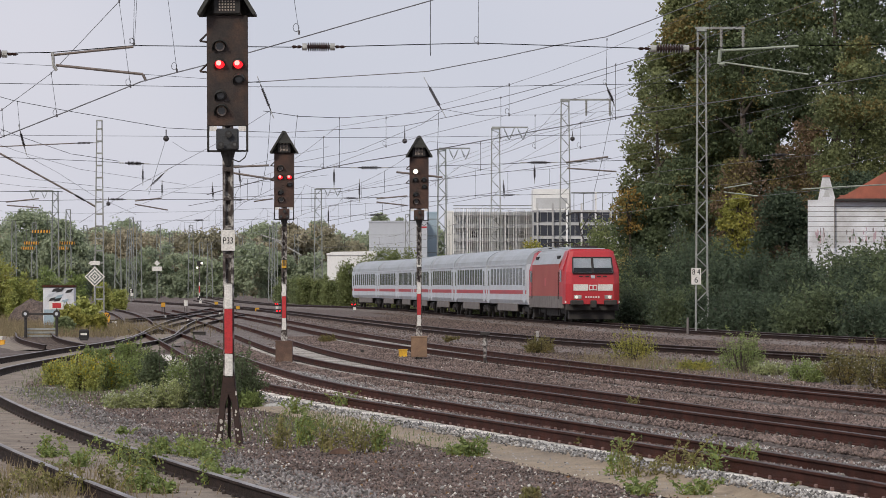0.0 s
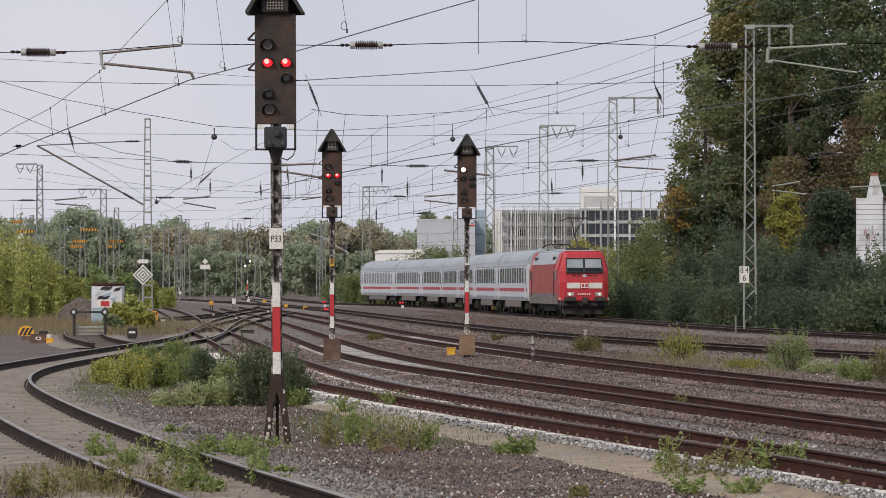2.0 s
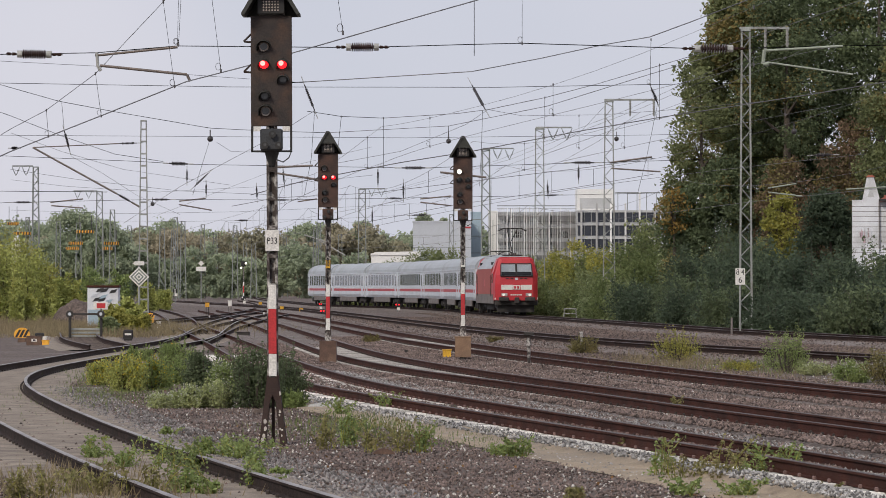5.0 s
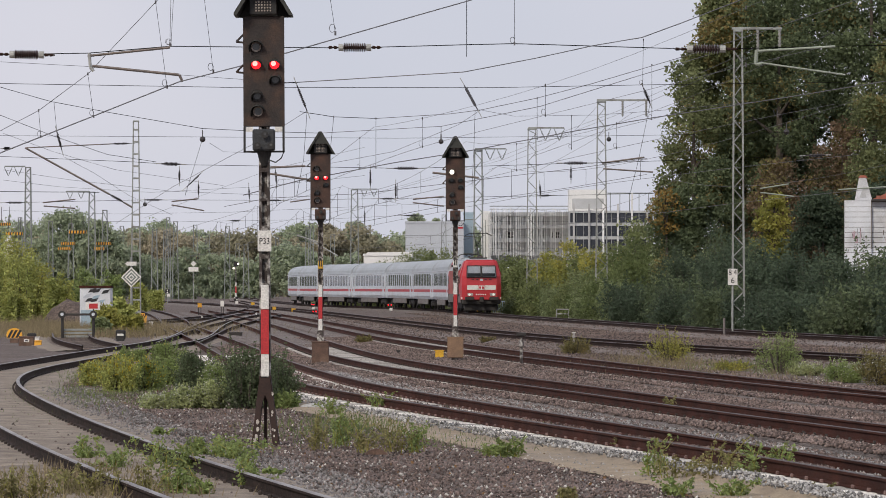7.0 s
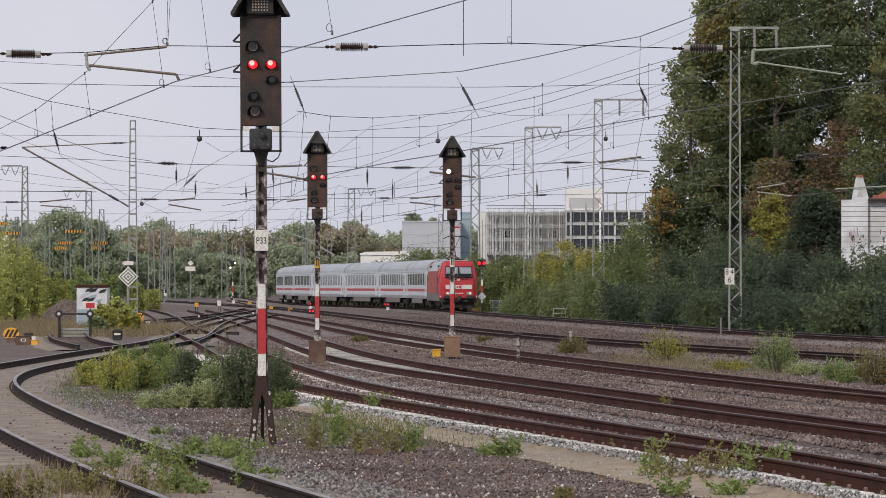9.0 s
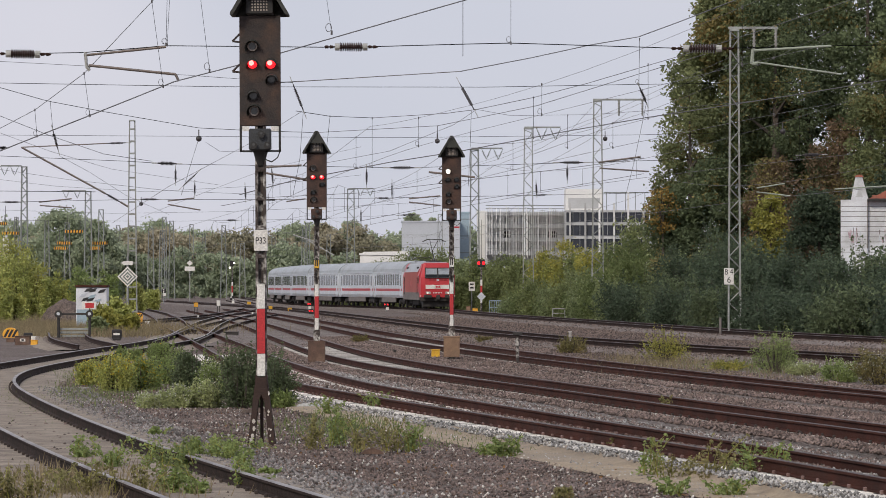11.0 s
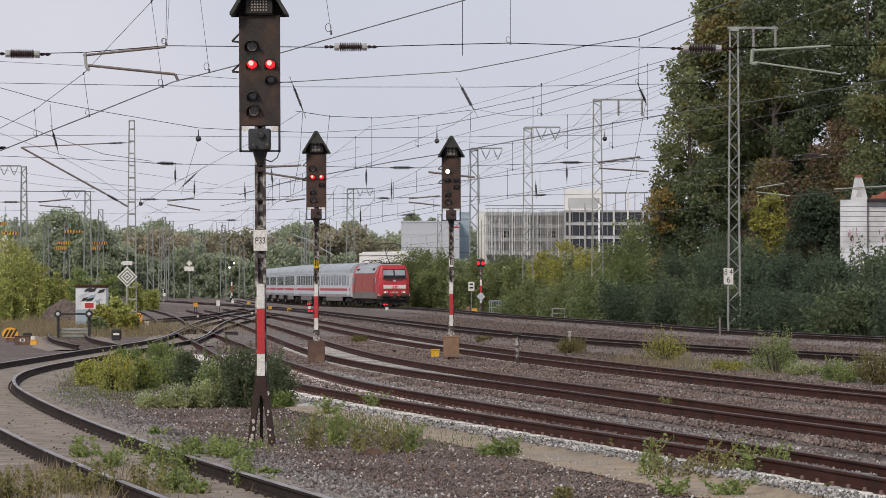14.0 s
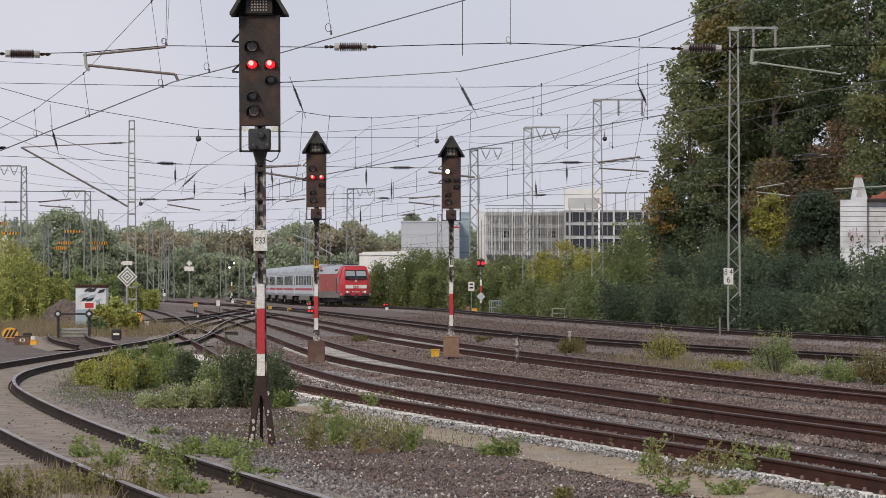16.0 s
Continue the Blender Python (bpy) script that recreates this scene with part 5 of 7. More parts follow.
stones("outer_ballast", np.vstack([along(LINE_F, 88, 270, 30000, (-3.6, 1.4), -0.165, rs), along(LINE_F, 84, 280, 50000, (1.4, 11.0), -0.165, rs), along(LINE_E, 112, 320, 24000, (-3.4, 2.6), -0.165, rs)]), 0.03, M_STONE_DARK, "sooty brown ballast between the outer tracks", 36)
stones("fresh_ballast", np.vstack([along(LINE_C, 36, 100, 30000, (1.0, 4.2), -0.15, rs), along(LINE_C, 36, 100, 9000, (-2.2, -1.2), -0.17, rs), along(LINE_B, 46, 75, 4500, (-3.0, -1.7), -0.17, rs)]), 0.022, M_STONE_GREY, "light grey crushed stone beside the rails", 32)
stones("siding_ballast", along(LINE_G, 34, 85, 9500, (1.25, 2.4), -0.17, rs), 0.022, M_STONE_BLUE, "blue-grey crushed stone along the siding", 37)
gp = np.stack([rs.uniform(-9, 6, 170000), 34 + 84 * rs.uniform(0, 1, 170000) ** 1.7, np.full(170000, 0.0)], 1)
keep = (gp[:, 0] > LINE_G.at(gp[:, 1]) + 1.7) & (gp[:, 0] < LINE_C.at(gp[:, 1]) - 1.8)
stones("yard_gravel", gp[keep], 0.0155, M_STONE, "coarse brown gravel between the tracks", 33)
gp = np.stack([rs.uniform(-6, 0, 20000), 37 + 25 * rs.uniform(0, 1, 20000) ** 1.3, np.full(20000, 0.0)], 1)
stones("verge_gravel", gp[gp[:, 0] < LINE_G.at(gp[:, 1]) - 1.5], 0.019, M_STONE, "dusty gravel beside the siding", 34)
gp = np.stack([rs.uniform(-8, 9, 9000), 36 + 80 * rs.uniform(0, 1, 9000) ** 1.6, np.full(9000, 0.01)], 1)
stones("pale_chips", gp[(gp[:, 0] > LINE_G.at(gp[:, 1]) + 1.2)], 0.017, M_PEBBLE, "scattered pale stone chips on the gravel", 35)
gp = np.stack([rs.uniform(-8, 3, 900), 38 + 60 * rs.uniform(0, 1, 900) ** 1.5, np.full(900, 0.02)], 1)
stuff("leaf_litter", gp[(gp[:, 0] > LINE_G.at(gp[:, 1]) + 1.0) & (gp[:, 0] < LINE_C.at(gp[:, 1]) - 1.5)], 0.032, M_LITTER, "fallen brown leaves on the gravel", "leaf litter", 1.2)
# sandy cable path beside the near track
v, f = LINE_C.sweep(33, 85, [(-2.35, -0.2), (-2.2, -0.175), (-1.7, -0.17), (-1.4, -0.185)], closed=False)
v = [(a + 0.16 * noise.noise((b * 0.9, i % 4, 5.0)) * (i % 4 in (0, 3)), b, c) for i, (a, b, c) in enumerate(v)]
tagged(put("cable_path", mesh_of("cable_path", v, f), M_SAND), "sandy cable path along the near track", "path", kind="structure")


# ---- overhead line: masts ----
def lattice_mast(x, y, z0, z1, w0, w1, label, arm=0.0, far=False, ladder=False, pitch=0.0):
    z0 = 0.0
    t = thing("lattice_mast", x, y, z0, label, "catenary mast", group="overhead line masts")
    mat = M_STEEL_FAR if far else M_STEEL
    h = z1 - z0
    r = 0.036 if not far else 0.06
    wid = lambda z: (w0 + (w1 - w0) * z / h) / 2
    for sx in (-1, 1):
        for sy in (-1, 1):
            bm = bmesh.new()
            lo = [bm.verts.new((sx * w0 / 2 + a * r, sy * w0 * 0.25 + b * r, -0.2)) for a, b in ((-1, -1), (1, -1), (1, 1), (-1, 1))]
            hi = [bm.verts.new((sx * w1 / 2 + a * r, sy * w1 * 0.25 + b * r, h)) for a, b in ((-1, -1), (1, -1), (1, 1), (-1, 1))]
            bm.faces.new(hi)
            for i in range(4):
                bm.faces.new((lo[i], lo[(i + 1) % 4], hi[(i + 1) % 4], hi[i]))
            bmesh.ops.recalc_face_normals(bm, faces=bm.faces[:])
            part("leg", bm, mat, t)
    bm = bmesh.new()
    single = y < 310
    z, s = 0.3, 1
    step = pitch or max(0.55, (w0 + w1) * 0.5)
    while z < h - 0.1:
        zz = min(z + step, h - 0.05)
        for sy in (-0.25, 0.25):
            if single:
                bm = bmesh.new()
            if ladder:
                add_box(bm, -wid(z), wid(z), sy * wid(z) * 2 - 0.02, sy * wid(z) * 2 + 0.02, z - 0.06, z + 0.06)
            else:
                add_rod(bm, (-s * wid(z), sy * wid(z) * 2, z), (s * wid(zz), sy * wid(zz) * 2, zz), r * 0.62, None, 4)
            if single:
                part("brace", bm, mat, t)
        z, s = zz, -s
    if not single:
        tagged(part("bracing", bm, mat, t), kind="stuff")
    part("cap", box(-w1 * 0.6, w1 * 0.6, -w1 * 0.5, w1 * 0.5, h - 0.02, h + 0.08), mat, t)
    if arm:
        cross = part("cross_arm", box(-0.3, arm, -0.05, 0.05, h + 0.08, h + 0.2, 0.01), mat, t)
        for q in (0.42, 0.85) if y > 300 else ():
            for d in (-0.42, 0.42):
                a, b = Vector((arm * q + d, 0, h + 0.08)), Vector((arm * q, 0, h - 0.85))
                g = rod(a, b, 0.03, None, 5)
                for k in range(5):
                    c = a.lerp(b, 0.25 + 0.12 * k)
                    add_rod(g, c, c + (b - a) * 0.05, 0.075, 0.05, 6)
                part("insulator_string", g, M_STEEL_FAR, cross)
        for q in (0.45, 0.95) if y < 300 else ():
            for k in range(6):
                part("insulator_disc", rod((arm * q, 0, h + 0.08 - 0.17 * k), (arm * q, 0, h - 0.09 - 0.17 * k), 0.09, 0.04, 8), M_CAP, cross)
    return t


lattice_mast(*(14.03, 190, 0.6), 14.45, 0.58, 0.38, "tall grey lattice mast with cross arm before trees", 2.1)
lattice_mast(*(10.21, 260, 0.19), 14.3, 0.8, 0.5, "grey lattice mast with cross arm and insulators", 3.1)
lattice_mast(*(6.69, 308, 0), 14.4, 0.85, 0.6, "grey lattice mast with cross arm and insulators", 2.5)
lattice_mast(*(2.89, 355, -0.13), 14.4, 0.9, 0.65, "grey lattice mast with cross arm", 2.5, True)
lattice_mast(*(-11.62, 502, -0.24), 14.4, 1.1, 0.8, "far grey lattice mast with cross arm", 2.9, True)
lattice_mast(*(-22.98, 293, -0.06), 14.4, 0.72, 0.38, "tall grey ladder-braced mast", 0, False, True, 0.9)
lattice_mast(*(-43.02, 407, 0.51), 14.4, 0.85, 0.5, "grey lattice mast with cross arm", -2.4, True)
lattice_mast(*(-46.39, 518, 0.42), 14.5, 1.1, 0.7, "far grey lattice mast with cross arm", -3.4, True)
for x, top, y in ((180, 372, 560), (84, 392, 640), (288, 408, 600), (292, 385, 690), (340, 398, 700), (305, 392, 640), (397, 400, 650), (362, 415, 720), (268, 405, 560), (545, 395, 610), (540, 402, 560), (120, 395, 600), (430, 432, 620), (415, 430, 760), (583, 415, 700), (485, 420, 720), (210, 400, 700), (780, 380, 640), (30, 385, 660)):
    zt = 2.2 + (506 - top) / 7000 * y
    lattice_mast((x - 784) / 7000 * y, y, 0.0, zt, 1.0, 0.6, "distant slim lattice mast in the yard", 0, True, False, 1.6)


# ---- overhead line: wires ----
def wire(pts, r, label="dark overhead line wire", sag=0.0, mat=None):
    bm = bmesh.new()
    full = []
    for a, b in zip(pts, pts[1:]):
        a, b = Vector(a), Vector(b)
        k = 8 if sag else 1
        for i in range(k):
            u = i / k
            p = a.lerp(b, u)
            p.z -= sag * 4 * u * (1 - u)
            full.append(p)
    full.append(Vector(pts[-1]))
    rings = []
    for p in full:
        k = r * min(p.y, 150 + 0.35 * max(p.y - 150, 0))
        rings.append([bm.verts.new((p.x + k * a, p.y, p.z + k * b)) for a, b in ((0, 1), (0.87, -0.5), (-0.87, -0.5))])
    for a, b in zip(rings, rings[1:]):
        for i in range(3):
            bm.faces.new((a[i], a[(i + 1) % 3], b[(i + 1) % 3], b[i]))
    if len(pts) == 2 and r <= THIN and 40 < pts[0][1] < 125:
        a, b = (Vector(p) for p in sorted(pts, key=lambda p: -p[2]))
        for c in (a, b):
            add_rod(bm, c + Vector((0, 0, -0.03)), c + Vector((0, 0, 0.03)), 0.016, None, 6)
        ring = [b + Vector((-0.042 + 0.042 * math.cos(w), 0, 0.07 + 0.058 * math.sin(w))) for w in np.linspace(0, 2 * math.pi, 11)]
        for p, q in zip(ring, ring[1:]):
            add_rod(bm, p, q, 0.0042, None, 4)
    ob = part("overhead_wire", bm, mat or M_WIRE)
    return tagged(ob, label, "wire", group="overhead wires")


THICK, MID, THIN = 0.00014, 0.00009, 0.00006

# contact wires with their catenaries over the curving tracks
def overhead(line, y0, y1, span, sag, w=MID):
    y = y0
    contact, cat = [], []
    drops = []
    i = 0
    while y < y1:
        for q in range(12):
            yy = y + span * q / 12
            if yy > y1:
                break
            st = 0.3 * (1 if i % 2 else -1)
            x = float(line.at(yy)) + st * (1 - 2 * q / 12)
            u = q / 12
            contact.append((x, yy, line.top + 5.5))
            top = line.top + 6.1 + sag - 4 * u * (1 - u) * sag
            cat.append((x, yy, top))
            if q % 2 and (yy > 130 or q % 4 == 1):
                drops.append(((x, yy, line.top + 5.5), (x, yy, top)))
        y += span
        i += 1
    wire(contact, w, "copper contact wire over a curving track")
    wire(cat, w * 0.85, "catenary wire carrying the contact wire")
    for a, b in drops:
        wire([a, b], THIN * 0.8, "thin dropper wire of the catenary")


overhead(LINE_A, 76, 345, 58, 0.8, THIN)
overhead(LINE_B, 58, 320, 55, 0.45, THIN)
overhead(LINE_F, 108, 500, 60, 0.9, THIN)
overhead(LINE_E, 130, 600, 60, 0.9, THIN)

# spans and feeders that cross the view
for pts, r in [
    ([(-9.26, 75, 6.58), (-6.8, 75, 6.62), (-5.24, 75, 6.75), (-2.06, 75, 6.72)], THICK), ([(-1.42, 75, 6.73), (0.39, 75, 6.78), (1.3, 75, 6.8), (4.55, 75, 6.7)], THICK), ([(5.27, 75, 6.7), (7.35, 75, 6.75), (9.28, 75, 6.78)], THICK),
    ([(-9.26, 75, 6.5), (-6.8, 75, 6.37), (-5.08, 75, 6.21), (-2.83, 75, 6.05)], THIN),
    ([(-12.06, 100, 7.34), (-5.6, 100, 7.23), (1.09, 100, 7.22), (4.94, 100, 7.29), (12.38, 100, 7.39)], MID),
    ([(-20.51, 170, 11.14), (-16.98, 170, 10.14), (-14.55, 170, 9.68), (-10.47, 170, 8.98), (-8.11, 170, 8.86), (-5.44, 170, 8.78), (-0.21, 165, 8.87), (3.56, 150, 9.02), (6.43, 130, 9.15), (7.99, 120, 9.23)], MID),
    ([(-22.92, 190, 10.94), (-21.29, 190, 10.37), (-19.37, 195, 9.61), (-17.12, 200, 8.86), (-14.69, 200, 8.49)], MID),
    ([(-16.89, 140, 7.54), (-7.84, 140, 7.48), (-1.68, 140, 7.44), (6.92, 140, 7.54), (17.33, 140, 7.76)], THIN),
    ([(-22.91, 190, 8.5), (-14.99, 190, 8.17), (-13.74, 190, 8.09)], MID), ([(-12.73, 190, 8.04), (-9.07, 190, 7.98), (-2.55, 190, 7.87)], MID), ([(-1.33, 190, 7.87), (5.59, 190, 8.09)], MID), ([(6.81, 190, 8.12), (11.29, 190, 8.25), (17.27, 190, 8.47)], MID),
    ([(-31.35, 260, 7.62), (-28.38, 260, 7.7), (-19.65, 260, 7.88), (-11.66, 260, 7.85), (-4.16, 260, 7.96), (6.17, 260, 8.14), (14.71, 260, 8.33), (22.88, 260, 8.55)], MID),
    ([(-35.33, 293, 9.23), (-25.7, 293, 9.15)], THICK),
    ([(-6.07, 120, 8.31), (-4.44, 120, 8.39), (0.52, 118, 8.59), (2.5, 112, 8.65), (3.92, 105, 8.59), (4.95, 100, 8.49), (5.72, 95, 8.55), (6.63, 85, 8.47)], THICK),
    ([(-4.44, 120, 7.5), (-3.41, 120, 7.34), (-2.13, 120, 7.29), (0.1, 118, 7.34), (1.01, 116, 7.37), (2.58, 112, 7.53), (3.84, 105, 7.57), (5.51, 95, 7.66), (6.87, 88, 7.81), (8.97, 80, 8.22)], MID),
    ([(1.01, 116, 7.37), (2.08, 120, 7.36), (4.75, 125, 7.61), (6.7, 128, 7.87), (10.14, 130, 8.26)], THIN),
    ([(1.01, 116, 7.37), (0.35, 118, 7.01), (-1.64, 122, 6.35), (-4.03, 126, 6.05)], THIN),
    ([(-6.46, 126, 5.1), (-4.6, 122, 5.44), (-1.61, 120, 5.94), (0.52, 118, 6.21), (3.55, 110, 6.51), (5.44, 104, 6.63), (8.63, 98, 6.91), (11.26, 92, 7.14)], THICK),
    ([(-10.64, 190, 6.03), (-8.3, 185, 6.32), (-3.7, 180, 6.42), (1.36, 170, 6.77), (4.94, 160, 6.93), (7.63, 150, 7.04)], MID),
    ([(-5.86, 250, 6.16), (0.21, 240, 7.14), (6.79, 220, 7.67), (10.17, 200, 7.86)], MID),
    ([(-4.22, 120, 7.52), (-5.79, 125, 6.86), (-9.34, 135, 5.59), (-12.52, 150, 4.58)], THIN),
    ([(-18.84, 195, 8.58), (-17.83, 200, 7.94), (-16.8, 210, 7), (-15.9, 230, 6.34)], THIN), ([(-22.41, 200, 9.94), (-20.33, 205, 9.17), (-17.52, 210, 8.38), (-12.39, 220, 7.8)], THIN), ([(-28.01, 250, 9.56), (-23.72, 250, 8.92), (-17.29, 250, 8.2), (-11.22, 250, 7.95)], THIN),
    ([(-36.97, 330, 11.06), (-32.25, 330, 10.5), (-24.71, 330, 10.03), (-15.75, 330, 10.5), (-6.79, 330, 11.44)], THIN), ([(-44.81, 400, 9.86), (-33.38, 400, 9.51), (-21.95, 400, 9.69), (-4.8, 400, 10.43)], THIN), ([(-52.98, 450, 9.66), (-31.12, 450, 9.53), (-14.4, 450, 9.79), (-4.11, 450, 10.3)], THIN),
    ([(-32.04, 420, 9.46), (-25.38, 400, 11.12), (-17.05, 380, 13.38), (-7.41, 360, 14.85)], THIN), ([(-33.19, 480, 8.78), (-24.44, 470, 11), (-11.83, 450, 13.52)], THIN), ([(-33.73, 520, 8.59), (-20.29, 500, 10.49), (-4.3, 470, 12.68)], THIN),
    ([(-10.47, 170, 8.54), (-11.16, 172, 6.77), (-11.35, 172, 6.16)], THIN), ([(-10.18, 170, 8.37), (-9.85, 175, 8.15), (-8.59, 180, 8.27)], THIN), ([(-4.22, 120, 7.52), (-4.32, 120, 6.08), (-4.53, 120, 4.96)], THIN), ([(0.85, 116, 7.34), (0.81, 116, 6.11), (0.76, 116, 5.12)], THIN),
    ([(4.99, 100, 8.43), (4.97, 100, 7.29)], THIN), ([(5.16, 100, 6.83), (5.36, 110, 5.75), (5.59, 120, 5.05)], THIN), ([(-0.21, 165, 8.87), (-0.21, 165, 8.35)], MID),
    ([(10.26, 260, 14.39), (8.72, 270, 12.77), (7.04, 280, 11.96), (3.58, 330, 11.91)], THIN), ([(12.06, 255, 13.42), (9.88, 270, 12.08), (7.12, 300, 11.03)], THIN), ([(16.19, 190, 13.9), (12.24, 255, 13.72), (8.37, 305, 13.58), (5.08, 352, 13.47), (-9.22, 500, 13.7)], THIN), ([(15.1, 190, 13.77), (11.19, 256, 13.58), (7.43, 306, 13.52), (3.93, 353, 13.4), (-10.29, 500, 13.63)], THIN),
    ([(-13.11, 111.34, 5.7), (-11.53, 102.92, 5.7), (-7.26, 81.37, 5.7), (-4.6, 67.84, 5.7), (-3.1, 61.22, 5.63), (-1.77, 55.15, 5.585), (-0.69, 51.66, 5.65), (0.25, 48.58, 5.7), (1.13, 44.84, 5.7)], THICK * 1.2),
    ([(-11.77, 100, 5.83), (-10.87, 97, 6.05), (-9.48, 92, 6.29), (-7.34, 81, 6.55), (-5.07, 69, 7.16), (-4.64, 67, 7.33)], MID),
    ([(-9.48, 92, 6.29), (-9.43, 92, 5.68)], THIN), ([(-7.34, 81, 6.55), (-7.22, 81, 5.68)], THIN), ([(-5.07, 69, 7.16), (-4.87, 69, 5.68)], THIN), ([(-3.8, 62, 6.77), (-3.65, 62, 5.57)], THIN), ([(-1.62, 55, 6.26), (-1.54, 55, 5.72)], THIN), ([(1.3, 75, 7.73), (1.3, 75, 6.8)], THIN), ([(0.39, 75, 7.73), (0.39, 75, 6.56)], MID), ([(-5.22, 75, 7.73), (-5.24, 75, 6.77)], THIN), ([(-5.17, 75, 7.73), (-5.22, 75, 6.77)], THIN),
    ([(-16.86, 170, 10.14), (-16.74, 170, 8.86)], THIN), ([(-2.13, 120, 7.29), (-2.13, 120, 5.8)], THIN), ([(2.58, 112, 7.53), (2.58, 112, 6.38)], THIN), ([(5.1, 98, 7.68), (5.41, 104, 6.6)], THIN), ([(3.74, 118, 7.28), (3.74, 118, 6.31)], THIN), ([(-3.41, 120, 7.34), (-3.58, 120, 5.73)], THIN), ([(6.7, 110, 7.09), (4.93, 125, 7.09), (3.12, 140, 6.82)], THIN),
]:
    wire(pts, r)


# ---- overhead line: insulators, arms, weights ----
def insulator(a, b, r, ribs, mat, label="ribbed brown insulator in the overhead line", caps=True):
    a, b = Vector(a), Vector(b)
    t = thing("insulator", *a, label, "insulator", group="overhead line insulators")
    d = b - a
    core = bmesh.new()
    add_rod(core, (0, 0, 0), d, r * 0.4, None, 8)
    part("core", core, mat, t)
    for k in range(ribs):
        u = 0.16 + 0.68 * (k + 0.5) / ribs
        w = 0.15 / ribs
        part("rib", rod(d * (u - w * 1.5), d * (u + w * 1.5), r * 1.08, r * 0.72, 12), mat, t)
    if caps:
        for u0, u1 in ((0.0, 0.15), (0.85, 1.0)):
            part("end_cap", rod(d * u0, d * u1, r * 0.78, None, 10), M_CAP, t)
    for u0, u1 in ((-0.32, 0.0), (1.0, 1.32)):
        g = rod(d * u0, d * u1, r * 0.16, None, 6)
        for q in (0.25, 0.7):
            c = d * (u0 + (u1 - u0) * q)
            add_rod(g, c - d * 0.05, c + d * 0.05, r * 0.36, r * 0.3, 8)
        part("clevis", g, M_RUST_DARK if caps else M_CAP, t, "rusty end fitting" if caps else "")
    return t


insulator((-2.04, 75, 6.73), (-1.42, 75, 6.73), 0.088, 10, M_INSUL, "large ribbed brown insulator with pale caps")
insulator((-8.28, 75, 6.6), (-7.63, 75, 6.59), 0.088, 10, M_INSUL, "large ribbed brown insulator with pale caps")
insulator((4.57, 75, 6.7), (5.3, 75, 6.7), 0.088, 10, M_INSUL, "large ribbed brown insulator with pale caps")
for a, b, r in [((-4.53, 120, 8.31), (-4.22, 120, 7.52), 0.05), ((0.54, 118, 8.2), (0.93, 116, 7.37), 0.05), ((4.99, 100, 7.22), (5.16, 100, 6.82), 0.05), ((-16.74, 170, 8.86), (-16.52, 170, 8.05), 0.07),
                ((-13.68, 190, 8.09), (-12.76, 190, 8.06), 0.11), ((-2.5, 190, 7.87), (-1.36, 190, 7.87), 0.1), ((5.65, 190, 8.12), (6.76, 190, 8.12), 0.1), ((-24.79, 293, 12.75), (-23.45, 293, 12.79), 0.1), ((-24.95, 293, 9.02), (-23.86, 293, 8.4), 0.12),
                ((-13.49, 200, 8.09), (-13.49, 200, 7.46), 0.07), ((-3.83, 200, 8.09), (-3.83, 200, 7.29), 0.07), ((-2.8, 220, 7.89), (-2.8, 220, 7.1), 0.07), ((6, 190, 7.93), (6, 190, 7.3), 0.07), ((-8.63, 200, 8.09), (-8.57, 200, 7.37), 0.07), ((5.69, 240, 8.41), (5.73, 240, 7.72), 0.08),
                ((-28.94, 260, 7.7), (-27.71, 260, 7.7), 0.09), ((-19.84, 260, 7.88), (-18.65, 260, 7.88), 0.09), ((-11.81, 260, 7.85), (-10.85, 260, 7.85), 0.09), ((-4.31, 260, 7.96), (-3.42, 260, 7.96), 0.09), ((5.98, 260, 8.14), (6.91, 260, 8.18), 0.09), ((-22.41, 200, 9.17), (-22.01, 200, 9.17), 0.1),
                ((-18.01, 330, 7.67), (-17.16, 330, 7.67), 0.1), ((-3.49, 330, 8.09), (-2.31, 330, 8.14), 0.1), ((-7.41, 360, 9.09), (-7.41, 360, 7.91), 0.1), ((-15.65, 250, 8.67), (-15.65, 250, 7.95), 0.08), ((-12.47, 250, 8.49), (-12.43, 250, 7.7), 0.08), ((-16.4, 250, 8.49), (-15.5, 250, 9.34), 0.08),
                ((17.27, 190, 8.47), (18.22, 190, 8.5), 0.1), ((16.38, 260, 8.48), (17.31, 260, 8.48), 0.1), ((16.87, 260, 7.18), (17.61, 260, 7.14), 0.1)]:
    insulator(a, b, r * 0.85, 10, M_INSUL_DARK, "small dark insulator in the overhead line", False)


def tube(pts, r, mat, name, label):
    bm = bmesh.new()
    for a, b in zip(pts, pts[1:]):
        add_rod(bm, a, b, r, None, 8)
    return tagged(part(name, bm, mat), label, "bracket", group="overhead line brackets")


